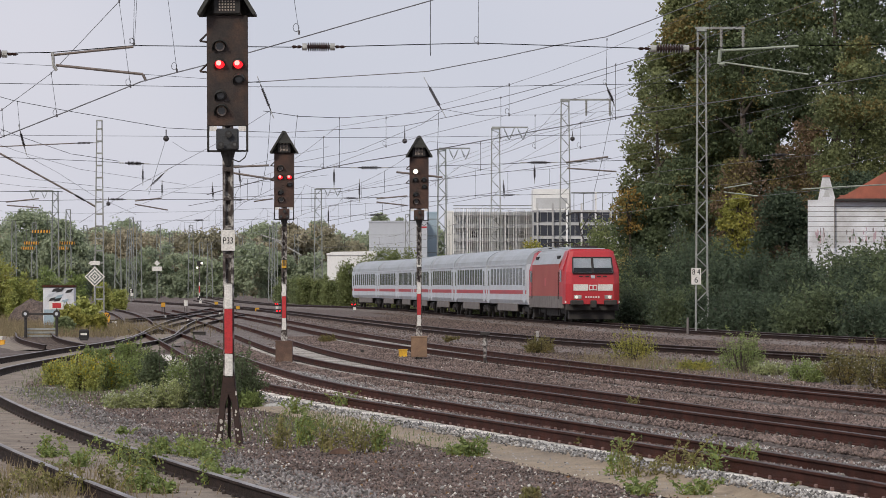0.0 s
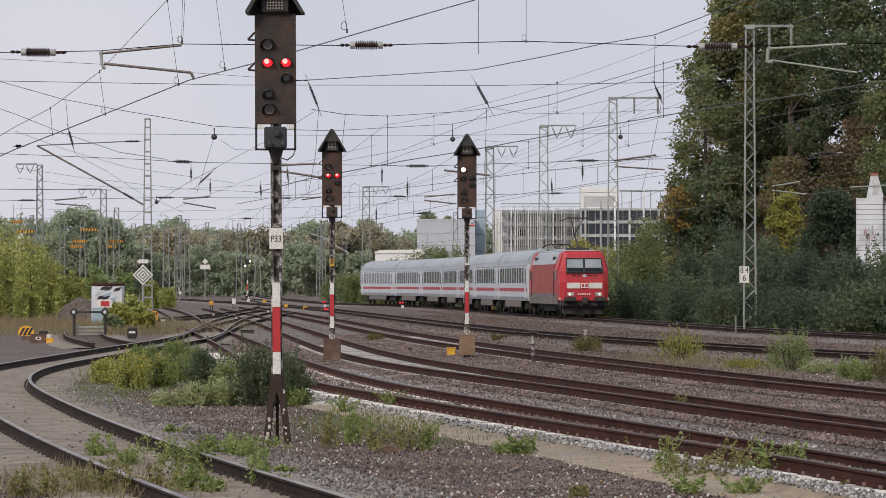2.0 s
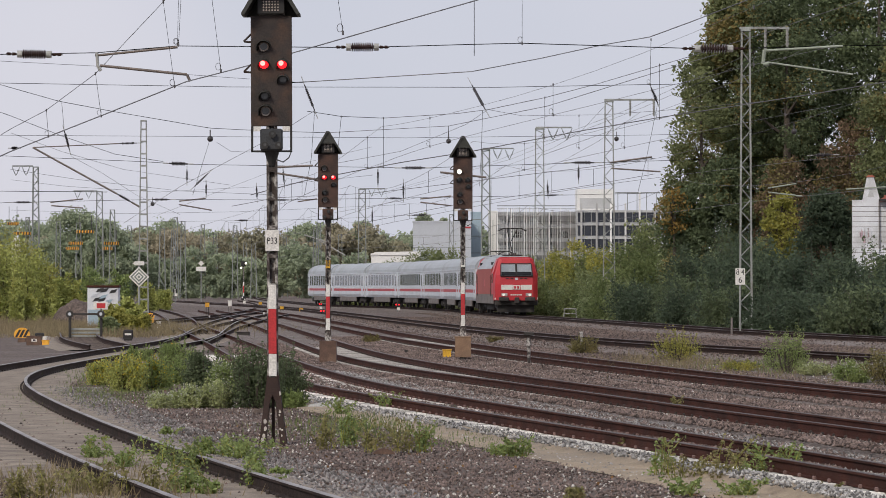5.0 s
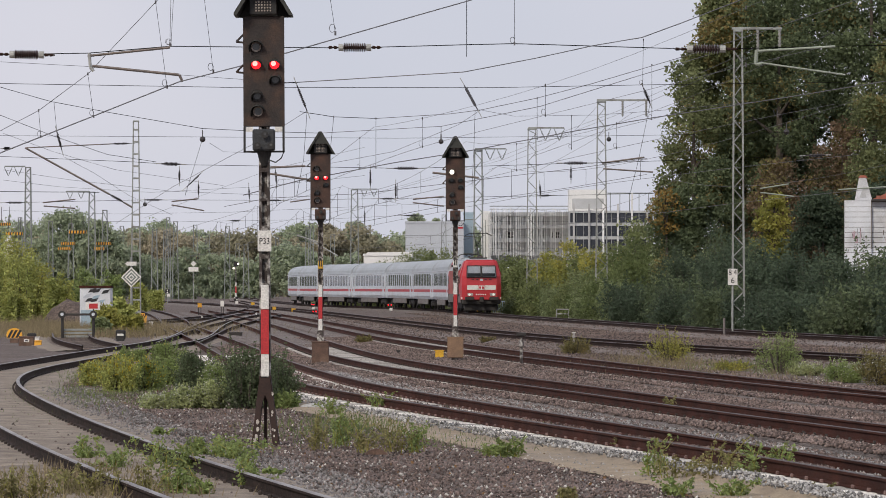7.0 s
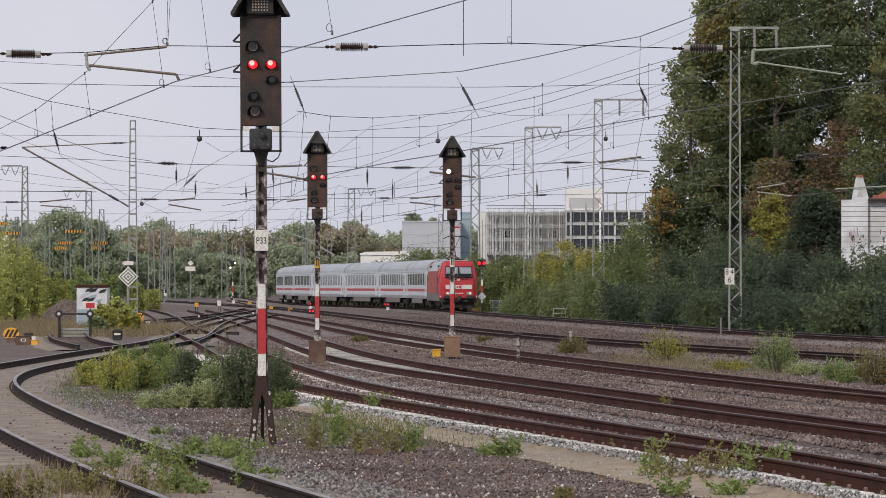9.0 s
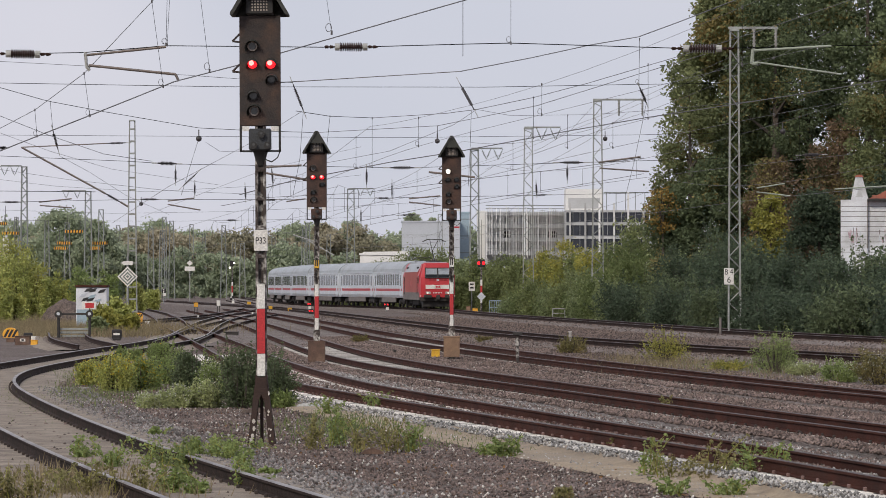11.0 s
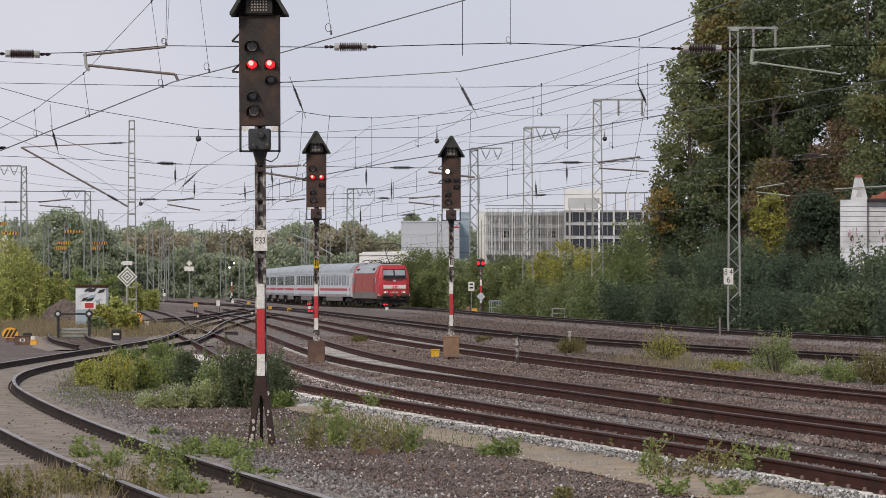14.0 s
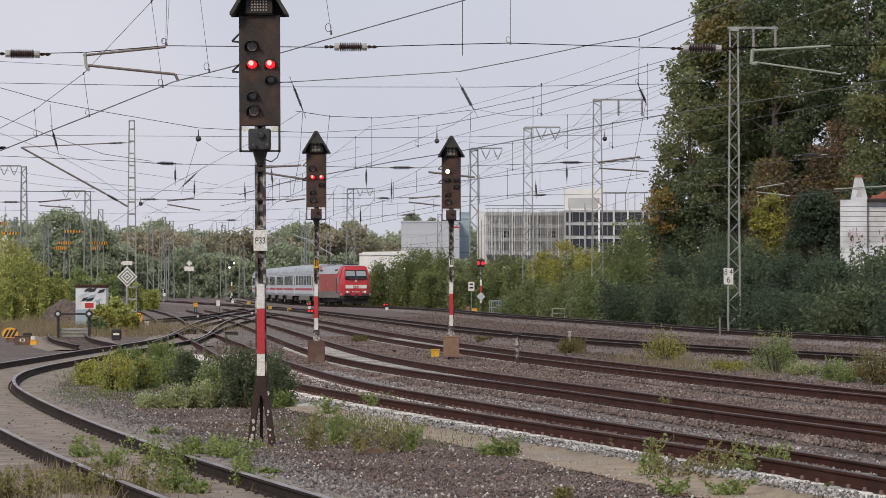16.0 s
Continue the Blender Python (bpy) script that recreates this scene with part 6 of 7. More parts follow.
M_GREEN_TUBE = material("pale_green_bracket", (0.33, 0.37, 0.30), (0.25, 0.28, 0.23), 0.6, 3.0, bump=0.1)
for pts, r, mt in [([(-6.8, 75, 6.57), (-5.24, 75, 6.73)], 0.024, M_TUBE), ([(-6.77, 75, 6.63), (-6.75, 75, 6.36), (-6.69, 75, 6.28)], 0.03, M_CAP), ([(-6.71, 75, 6.38), (-5.06, 75, 6.21), (-5, 75, 6.08)], 0.026, M_TUBE),
                   ([(5.86, 75, 6.66), (7.38, 75, 6.75)], 0.022, M_GREEN_TUBE), ([(5.89, 75, 6.68), (5.87, 75, 6.41), (5.98, 75, 6.42)], 0.035, M_GREEN_TUBE), ([(5.96, 75, 6.44), (7.57, 75, 6.21)], 0.017, M_GREEN_TUBE),
                   ([(-31.19, 293, 12.46), (-24.95, 293, 9.02)], 0.07, M_TUBE), ([(-23.86, 293, 8.4), (-23.28, 293, 8.06)], 0.07, M_TUBE), ([(-31.19, 293, 12.46), (-24.79, 293, 12.75)], 0.04, M_TUBE),
                   ([(-30.6, 300, 8.54), (-28.12, 300, 8.8)], 0.05, M_TUBE), ([(-30.52, 300, 8.29), (-28.12, 300, 8.11)], 0.05, M_TUBE), ([(-20.83, 300, 8.63), (-18.82, 300, 8.84)], 0.05, M_TUBE), ([(-20.83, 300, 8.37), (-18.35, 300, 7.94)], 0.05, M_TUBE),
                   ([(-2.19, 260, 7.92), (-0.15, 260, 8.11)], 0.045, M_TUBE), ([(-2.19, 260, 7.7), (-0.15, 260, 7.47)], 0.045, M_TUBE), ([(-8.58, 190, 7.9), (-6.76, 190, 7.98)], 0.05, M_TUBE), ([(-8.58, 190, 7.63), (-6.49, 190, 7.3)], 0.05, M_TUBE), ([(-0.65, 190, 7.66), (1.57, 190, 7.41)], 0.05, M_TUBE),
                   ([(10.18, 258, 10.24), (12.94, 258, 10.61)], 0.06, M_TUBE), ([(10.25, 258, 9.87), (13.49, 258, 9.65)], 0.05, M_TUBE), ([(-11.83, 300, 8.59), (-10.37, 300, 8.8)], 0.05, M_TUBE), ([(-13.14, 420, 6.76), (-15.84, 420, 7.6)], 0.07, M_CAP), ([(-11.52, 420, 5.44), (-14.34, 420, 7.06)], 0.07, M_CAP),
                   ([(15.89, 200, 7.14), (17.32, 200, 7.37)], 0.035, M_GREEN_TUBE), ([(15.89, 200, 6.94), (17.6, 200, 6.74)], 0.035, M_GREEN_TUBE), ([(16.86, 170, 6.35), (18.85, 170, 6.47), (20.79, 170, 6.57)], 0.03, M_GREEN_TUBE)]:
    tube(pts, r, mt, "bracket_tube", "steel registration tube of the overhead line")
for c, r in (((-10.47, 170, 8.52), 0.13), ((-0.21, 165, 8.24), 0.11), ((10.62, 258, 11.79), 0.16), ((-22.31, 293, 8.27), 0.16), ((16.35, 190, 9.61), 0.14)):
    bm = bmesh.new()
    bmesh.ops.create_icosphere(bm, subdivisions=2, radius=r)
    t = thing("counterweight", *c, "dark round counterweight hanging from a wire", "weight")
    part("ball", bm, M_INSUL_DARK, t, smooth=True)
    part("hanger", rod((0, 0, r * 0.8), (0, 0, r * 3), 0.025), M_WIRE, t)


# ---- buildings ----
def facade_box(name, x0, x1, y, depth, z1, mat, label, category="building"):
    t = thing(name, (x0 + x1) / 2, y, 0, label, category)
    w = (x1 - x0) / 2
    part("wall", box(-w, w, 0, depth, -0.5, z1), mat, t)
    part("parapet", box(-w - 0.1, w + 0.1, -0.1, depth + 0.1, z1, z1 + 0.3), mat, t)
    return t, w


def px(x, y):
    return (x - 784) / 7000 * y


def zh(v, y):
    return 2.2 + (506 - v) / 7000 * y


# grey hall with bluish stair tower
t, w = facade_box("hall", px(712, 700), px(815, 700), 700, 20, zh(394, 700), M_PANEL, "plain grey metal-clad hall behind the trees")
for k in range(9):
    part("cladding_joint", box(-w + 1.14 * (k + 1) - 0.03, -w + 1.14 * (k + 1) + 0.03, -0.04, 0.0, 0, zh(394, 700)), M_PANEL, t)
for k in range(1, 5):
    part("cladding_course", box(-w, w, -0.03, 0.0, zh(394, 700) - 2.2 * k - 0.05, zh(394, 700) - 2.2 * k + 0.02), M_STEEL_FAR, t)
part("sign_band", box(w - 1.6, w - 0.1, -0.06, 0.0, zh(404, 700), zh(401, 700)), M_STRIPE, t)
t, w = facade_box("stair_tower", px(815, 705), px(832, 705), 705, 10, zh(378, 705), M_PANEL_BLUE, "narrow bluish glass stair tower")
for k in range(5):
    part("floor_band", box(-w, w, -0.05, 0.0, 3.0 * k + 2.0, 3.0 * k + 2.15), M_STEEL_FAR, t)
t, w = facade_box("lift_tower", px(846, 706), px(861, 706), 706, 8, zh(376, 706), M_WHITE_WALL, "narrow white tower beside the car park")
part("tower_joint", box(-0.05, 0.05, -0.05, 0, 2, 14), M_STEEL_FAR, t)
# open car park with upright slats
Y = 700
t = thing("car_park", 0, Y, 0, "multi-storey car park with open decks and white slats", "building")
xa, xb = px(861, Y), px(1045, Y)
for k, v in enumerate((448, 424, 400, 378)):
    z = zh(v, Y)
    part("deck", box(xa, xb, 0, 16, z - 0.35, z + 0.3), M_CONCRETE, t, "pale concrete parking deck")
    part("guard_rail", box(xa, xb, 0.3, 0.4, z + 0.8, z + 0.9), M_STEEL_FAR, t)
    part("inner_wall", box(xa, xb, 5.0, 5.2, z - 2.1, z - 0.35), M_CONCRETE, t)
me = bpy.data.meshes.new("slat")
bm = box(-0.05, 0.05, -0.35, -0.15, zh(455, Y), zh(372, Y))
bm.to_mesh(me)
bm.free()
me.materials.append(M_SLAT)
rs = np.random.default_rng(9)
for k in range(58):
    o = put("slat", me, None, t)
    x = xa + (xb - xa) * (k + rs.uniform(-0.3, 0.3)) / 57
    o.matrix_basis = Matrix.Translation((x, 0, rs.uniform(-0.6, 0.6)))
for k in range(9):
    x = xa + (xb - xa) * k / 8
    part("column", box(x - 0.2, x + 0.2, 0.6, 1.0, 0, zh(378, Y)), M_CONCRETE, t)
for k in range(7):
    x = xa + (xb - xa) * (k + 0.5) / 7
    c = thing("parked_car", x, Y + 4, zh((448, 424, 400)[k % 3], Y) + 0.12, "car parked on an open deck", "car", group="parked cars")
    part("body", prism([(-0.85, 0.25), (0.85, 0.25), (0.85, 0.8), (0.62, 1.35), (-0.62, 1.35), (-0.85, 0.8)], -2, 2), [M_WHITE_WALL, M_UNDER, M_PANEL][k % 3], c)
    for q in (-0.7, 0.7):
        part("wheel", rod((q - 0.1, -1.2, 0.3), (q + 0.1, -1.2, 0.3), 0.3), M_UNDER, c)
part("roof_rail", box(xa, xb, 0, 0.1, zh(365, Y), zh(363.5, Y)), M_STEEL_FAR, t)
# office block with dark window bands
Y = 690
xa, xb = px(1003, Y), px(1150, Y)
t = thing("office_block", 0, Y, 0, "office block with white columns and dark window bands", "building")
part("wall", box(xa, xb, 0.4, 14, -0.5, zh(372, Y)), M_CONCRETE, t)
for k, (v0, v1) in enumerate(((376, 393), (399, 417), (423, 441))):
    n = 6
    for i in range(n):
        a = xa + (xb - xa) * i / n + 0.06
        b = xa + (xb - xa) * (i + 1) / n - 0.06
        wd = part("window", box(a, b, 0.28, 0.42, zh(v1, Y), zh(v0, Y)), M_DARKWIN, t)
        part("window_frame", box((a + b) / 2 - 0.04, (a + b) / 2 + 0.04, 0.24, 0.3, zh(v1, Y), zh(v0, Y)), M_STEEL_FAR, wd)
    part("floor_band", box(xa, xb, 0.1, 0.45, zh(v0, Y), zh(v0 - 4, Y)), M_CONCRETE, t)
for x in (1010, 1037, 1062, 1088, 1113, 1140):
    part("column", box(px(x, Y) - 0.16, px(x, Y) + 0.16, -0.3, 0.1, 0, zh(360 if x != 1113 else 340, Y)), M_SLAT, t)
part("penthouse", box(px(1003, Y), px(1068, Y), 3, 12, zh(372, Y), zh(334, Y)), M_WHITE_WALL, t, "white rooftop storey")
part("penthouse_window", box(px(1008, Y), px(1064, Y), 2.9, 3.0, zh(368, Y), zh(350, Y)), M_CONCRETE, t)
for k in range(5):
    part("roof_post", box(px(1075 + 17 * k, Y) - 0.06, px(1075 + 17 * k, Y) + 0.06, 1, 1.1, zh(372, Y), zh(340, Y)), M_STEEL_FAR, t)
part("roof_beam", box(px(1070, Y), px(1150, Y), 1, 1.1, zh(342, Y), zh(340, Y)), M_STEEL_FAR, t)
# white gabled house far behind the bushes
t = thing("gabled_house", px(8, 430), 430, 0.0, "far white gabled house behind bushes", "house")
part("wall", prism([(-0.4, 0), (0.4, 0), (0.4, zh(430, 430)), (0.25, zh(418, 430)), (0.15, zh(414, 430)), (-0.15, zh(422, 430)), (-0.4, zh(430, 430))], 0, 1.5), M_WHITE_WALL, t)
part("chimney", box(0.12, 0.26, 0.6, 0.8, zh(424, 430), zh(405, 430)), M_CONCRETE, t)
# low white shed
t, w = facade_box("white_shed", px(638, 600), px(722, 600), 600, 12, zh(452, 600), M_WHITE_WALL, "low bright white flat-roofed shed")
part("roof_edge", prism([(-w - 0.2, zh(452, 600)), (w + 0.2, zh(452, 600)), (w + 0.2, zh(445, 600)), (-w + 0.6, zh(446, 600))], -0.15, 0.05), M_WHITE_WALL, t)
# white house with stepped gable pier and red roof
Y = 215
t = thing("white_house", 0, Y, 0.0, "white-painted brick house with red tiled roof and graffiti", "house")
xa, xb = px(1489, Y), px(1720, Y)
t.matrix_basis = Matrix.Translation((xa, Y, 0)) @ Matrix.Rotation(radians(-6.5), 4, "Z") @ Matrix.Translation((-xa, 0, 0))
part("wall", box(xa, xb, 0, 9, -0.5, zh(357, Y)), M_WALL_WHITE, t)
part("corner_pier", box(px(1489, Y), px(1536, Y), -0.2, 0.4, -0.4, zh(354, Y)), M_WALL_WHITE, t)
part("gable_top", prism([(px(1507, Y), zh(354, Y)), (px(1538, Y), zh(354, Y)), (px(1527, Y), zh(313, Y)), (px(1515, Y), zh(313, Y))], -0.22, 0.3), M_WALL_WHITE, t)
part("gable_cap", prism([(px(1513, Y), zh(314, Y)), (px(1530, Y), zh(314, Y)), (px(1526, Y), zh(310, Y)), (px(1517, Y), zh(310, Y))], -0.26, 0.34), M_TILE, t)
roof = part("roof", prism([(px(1536, Y), zh(353, Y)), (px(1730, Y), zh(353, Y)), (px(1730, Y), zh(250, Y)), (px(1690, Y), zh(268, Y)), (px(1560, Y), zh(343, Y))], -0.35, 9), M_TILE, t, "red clay tile roof")
for k in range(9):
    x0, x1 = 1545 + 16 * k, 1552 + 16 * k
    part("roof_tile", box(px(x0, Y), px(x1, Y), -0.40, -0.34, zh(352, Y), zh(349 - 8.0 * k if k else 346, Y)), M_TILE, roof)
part("eaves_gutter", box(px(1536, Y), px(1730, Y), -0.5, -0.3, zh(357, Y), zh(352, Y), 0.03), M_UNDER, t, "dark rain gutter")
for k in range(10):
    part("brick_course", box(px(1537, Y), xb, -0.012, 0.0, zh(366 + 9 * k, Y), zh(365 + 9 * k, Y)), M_LOCO_GREY, t)
    part("brick_course", box(px(1489.5, Y), px(1535.5, Y), -0.206, -0.2, zh(366 + 9 * k, Y), zh(365.2 + 9 * k, Y)), M_LOCO_GREY, t)
rs = np.random.default_rng(4)
for k in range(70):
    x = rs.choice([1504, 1509, 1514, 1520, 1558, 1564, 1572, 1580, 1588, 1605, 1620]) + rs.uniform(-4, 4)
    v, deep = rs.uniform(402, 424), rs.uniform(2, 14)
    front = -0.2 if x < 1537 else 0.0
    part("graffiti_stroke", box(px(x, Y), px(x + rs.uniform(0.6, 2.2), Y), front - 0.014 - 0.0001 * k, front, zh(v + deep, Y), zh(v, Y)), [M_GRAFFITI, M_GRAFFITI, M_LOCO_GREY, M_PANEL][k % 4], t)
# Raised grey triangle paints the shade of a recess in the gable.
part("gable_recess", prism([(px(1516, Y), zh(349, Y)), (px(1528, Y), zh(349, Y)), (px(1522, Y), zh(331, Y))], -0.232, -0.22), M_CONCRETE, t)
part("rain_stain", box(px(1535.6, Y), px(1537.2, Y), -0.21, -0.012, zh(440, Y), zh(356, Y)), M_LOCO_GREY, t, "dark grey streak beside the pier")


# ---- signs, ground signals and line-side equipment ----
def post(parent, x, y, z0, z1, r=0.03, mat=None):
    return part("post", rod((x, y, z0), (x, y, z1), r, None, 8), mat or M_STEEL, parent)


# kilometre board
x, y = px(1291, 172), 172
t = thing("kilometre_board", x, y, 0.0, "white kilometre board with black figures on a post", "sign")
post(t, 0, 0.04, -0.1, zh(474, y), 0.04)
pl = part("board", box(-0.21, 0.21, -0.03, 0.0, zh(504, y), zh(475, y), 0.01), M_WHITE, t)
lettering("8 4", 0.36, M_INK, pl, 0, -0.034, zh(482, y), 0.8)
lettering("6", 0.36, M_INK, pl, 0, -0.034, zh(496, y))
post(thing("marker_post", px(1276, 168), 168, 0.0, "short weathered grey marker post", "post"), 0, 0, -0.1, 0.85, 0.05, M_LOCO_GREY)


def diamond(bm, r, y0, y1, cz):
    return add_prism(bm, [(0, cz - r), (r, cz), (0, cz + r), (-r, cz)], y0, y1)


# boundary diamond
y = 200
t = thing("diamond_sign", px(227, y), y, 0.0, "white diamond board with grey nested diamonds on a post", "sign")
post(t, 0, 0.06, -0.1, zh(455, y), 0.06)
for r, a, mt in ((0.52, -0.03, M_WHITE), (0.43, -0.036, M_RING), (0.34, -0.042, M_WHITE), (0.25, -0.048, M_RING), (0.16, -0.054, M_WHITE), (0.08, -0.06, M_RING)):
    part("diamond_plate", diamond(bmesh.new(), r, a, 0.0, zh(490, y)), mt, t)
part("upper_plate", prism([(-0.32, zh(466, y)), (-0.2, zh(469.5, y)), (0.26, zh(469.5, y)), (0.26, zh(462.5, y)), (-0.2, zh(462.5, y))], -0.03, 0.0), M_WHITE, t)
# buffer stop at the end of the stub
y = 165
t = thing("buffer_stop", px(132, y), y, 0.0, "steel buffer stop with round discs at the stub end", "buffer stop")
for q in (-0.64, 0.66):
    post(t, q, 0, -0.05, 0.98, 0.06, M_UNDER)
    dsc = part("buffer_disc", rod((q, -0.06, 1.02), (q, -0.14, 1.02), 0.16, None, 16), M_UNDER, t)
    part("lamp_disc", rod((q, -0.14, 1.03), (q, -0.15, 1.03), 0.07, None, 12), M_PANEL, dsc)
part("beam", box(-0.7, 0.7, -0.04, 0.04, 0.98, 1.07, 0.015), M_UNDER, t)
for z in (0.06, 0.2, 0.34):
    part("cross_tie", box(-0.62, 0.64, 0.15, 0.25, z, z + 0.09, 0.01), M_STEEL, t)
pl = part("stop_board", box(0.34, 0.94, -0.04, -0.01, zh(548, y), zh(534, y), 0.01), M_WHITE, t, "white board with red field")
part("red_field", box(0.48, 0.84, -0.05, -0.038, zh(545.5, y), zh(536.5, y)), M_RED_PLATE, pl)
post(t, 0.66, -0.02, 0.98, zh(546, y), 0.03, M_UNDER)
stub = Line([(-17.05, 178.0), (-15.75, 166.0), (-14.6, 155.0), (-13.0, 143.0), (-11.4, 133.0)][::-1], 0.2)
track("track_stub", stub, 134, 170, "short stub track ending at the buffer stop", M_RUST_DARK, M_RAIL_HEAD, M_BED_DUST, M_SLEEPER_WOOD, 168)
# earth mound behind the hut
bm = bmesh.new()
bmesh.ops.create_uvsphere(bm, u_segments=24, v_segments=12, radius=1.0)
for q in bm.verts:
    bump = 1 + 0.16 * noise.noise(q.co * 1.7) + 0.06 * noise.noise(q.co * 6)
    q.co = Vector((q.co.x * 1.35 * bump, q.co.y * 1.4 * bump, q.co.z * 1.5 * bump))
mound = part("earth_mound", bm, M_GROUND, None, smooth=True)
mound.matrix_basis = pose(px(120, 206), 206, -0.05)
tagged(mound, "bare brown earth mound behind the hut", "mound")
# painted hut
y = 190
t = thing("hut", px(163, y), y, 0.0, "small painted concrete hut with rusty lid", "hut")
part("wall", box(-0.74, 0.74, 0, 1.2, -0.1, zh(509, y), 0.02), M_WALL_WHITE, t)
part("lid", box(-0.78, 0.78, -0.05, 1.25, zh(509, y), zh(505, y), 0.01), M_RUST, t, "rusty steel lid")
rs = np.random.default_rng(12)
for k in range(9):
    a, z = rs.uniform(-0.6, 0.4), rs.uniform(zh(540, y), zh(516, y))
    part("painted_shape", prism([(a, z), (a + 0.3, z + 0.05), (a + 0.42, z + 0.22), (a + 0.12, z + 0.16)], -0.012 - 0.002 * k, 0.0), [M_INK, M_PANEL, M_INK, M_PANEL_BLUE][k % 4], t)
part("lower_paint", box(-0.7, 0.7, -0.006, 0.0, 0.0, zh(548, y)), M_PANEL_BLUE, t)


def dwarf_signal(x, v, y, lights, mat, s=1.0):
    """A low ground signal: black case with small lamps on a stub post."""
    t = thing("ground_signal", px(x, y), y, 0.0, "low black ground signal with " + ("red" if mat is M_RED_LIGHT else "white") + " lamps", "ground signal", group="ground signals")
    zc = zh(v, y)
    c = part("case", box(-0.2 * s, 0.2 * s, -0.1, 0.1, zc - 0.2 * s, zc + 0.2 * s, 0.04), M_BLACK, t)
    for a, b in lights:
        part("lamp", rod((a * s, -0.1, zc + b * s), (a * s, -0.13, zc + b * s), 0.07 * s, None, 12), mat, c)
    post(t, 0, 0, -0.1, zc - 0.18 * s, 0.05, M_STEEL)
    part("white_plate", box(-0.05, 0.22 * s, -0.12, -0.1, zc - 0.48 * s, zc - 0.22 * s), M_WHITE, t)
    return t


dwarf_signal(685, 540, 335, [(-0.16, 0.05), (0.12, 0.05)], M_RED_LIGHT, 0.9)
dwarf_signal(548, 539, 350, [(-0.1, 0.05), (0.12, 0.05)], M_RED_LIGHT, 0.8)
dwarf_signal(552, 551, 290, [(-0.14, 0.02), (0.1, 0.02)], M_RED_LIGHT, 0.85)
dwarf_signal(51, 597, 160, [(-0.1, 0.0), (0.1, 0.0)], M_WHITE, 0.9)
dwarf_signal(412, 528, 480, [(-0.1, 0.1), (0.1, -0.1)], M_WHITE, 1.3)
dwarf_signal(291, 515, 480, [(0.0, 0.1), (0.0, -0.1)], M_WHITE, 1.3)
# round position signals
for x, v, y, kind in ((20, 592, 155, "stripe"), (208, 592, 160, "bar"), (247, 560, 215, "stripe")):
    t = thing("point_lantern", px(x, y), y, 0.0, "pale orange and black striped lantern beside points" if kind == "stripe" else "black lantern with white bar beside points", "lantern", group="point lanterns")
    zc = zh(v, y)
    r = 0.27 if x == 20 else 0.2
    if kind == "stripe":
        d = part("disc", prism([(r * 1.15 * math.cos(a), zc + r * math.sin(a)) for a in np.linspace(-0.5, math.pi + 0.5, 14)], -0.05, 0.05), M_ORANGE, t)
        for q in (-0.18, -0.02, 0.14):
            part("black_stripe", prism([((q - 0.10) * r / 0.27, zc - r * 0.42), (q * r / 0.27, zc - r * 0.42), ((q + 0.16) * r / 0.27, zc + r * 0.7), ((q + 0.06) * r / 0.27, zc + r * 0.7)], -0.056, -0.048), M_INK, d)
    else:
        d = part("case", box(-0.2, 0.2, -0.1, 0.1, zc - 0.2, zc + 0.2, 0.05), M_BLACK, t)
        part("white_bar", box(-0.13, 0.13, -0.115, -0.1, zc - 0.03, zc + 0.05), M_WHITE, d)
    part("base", box(-0.16, 0.16, -0.12, 0.12, -0.05, zc - 0.15, 0.02), M_BOX_BROWN if x == 20 else M_BLACK, t)
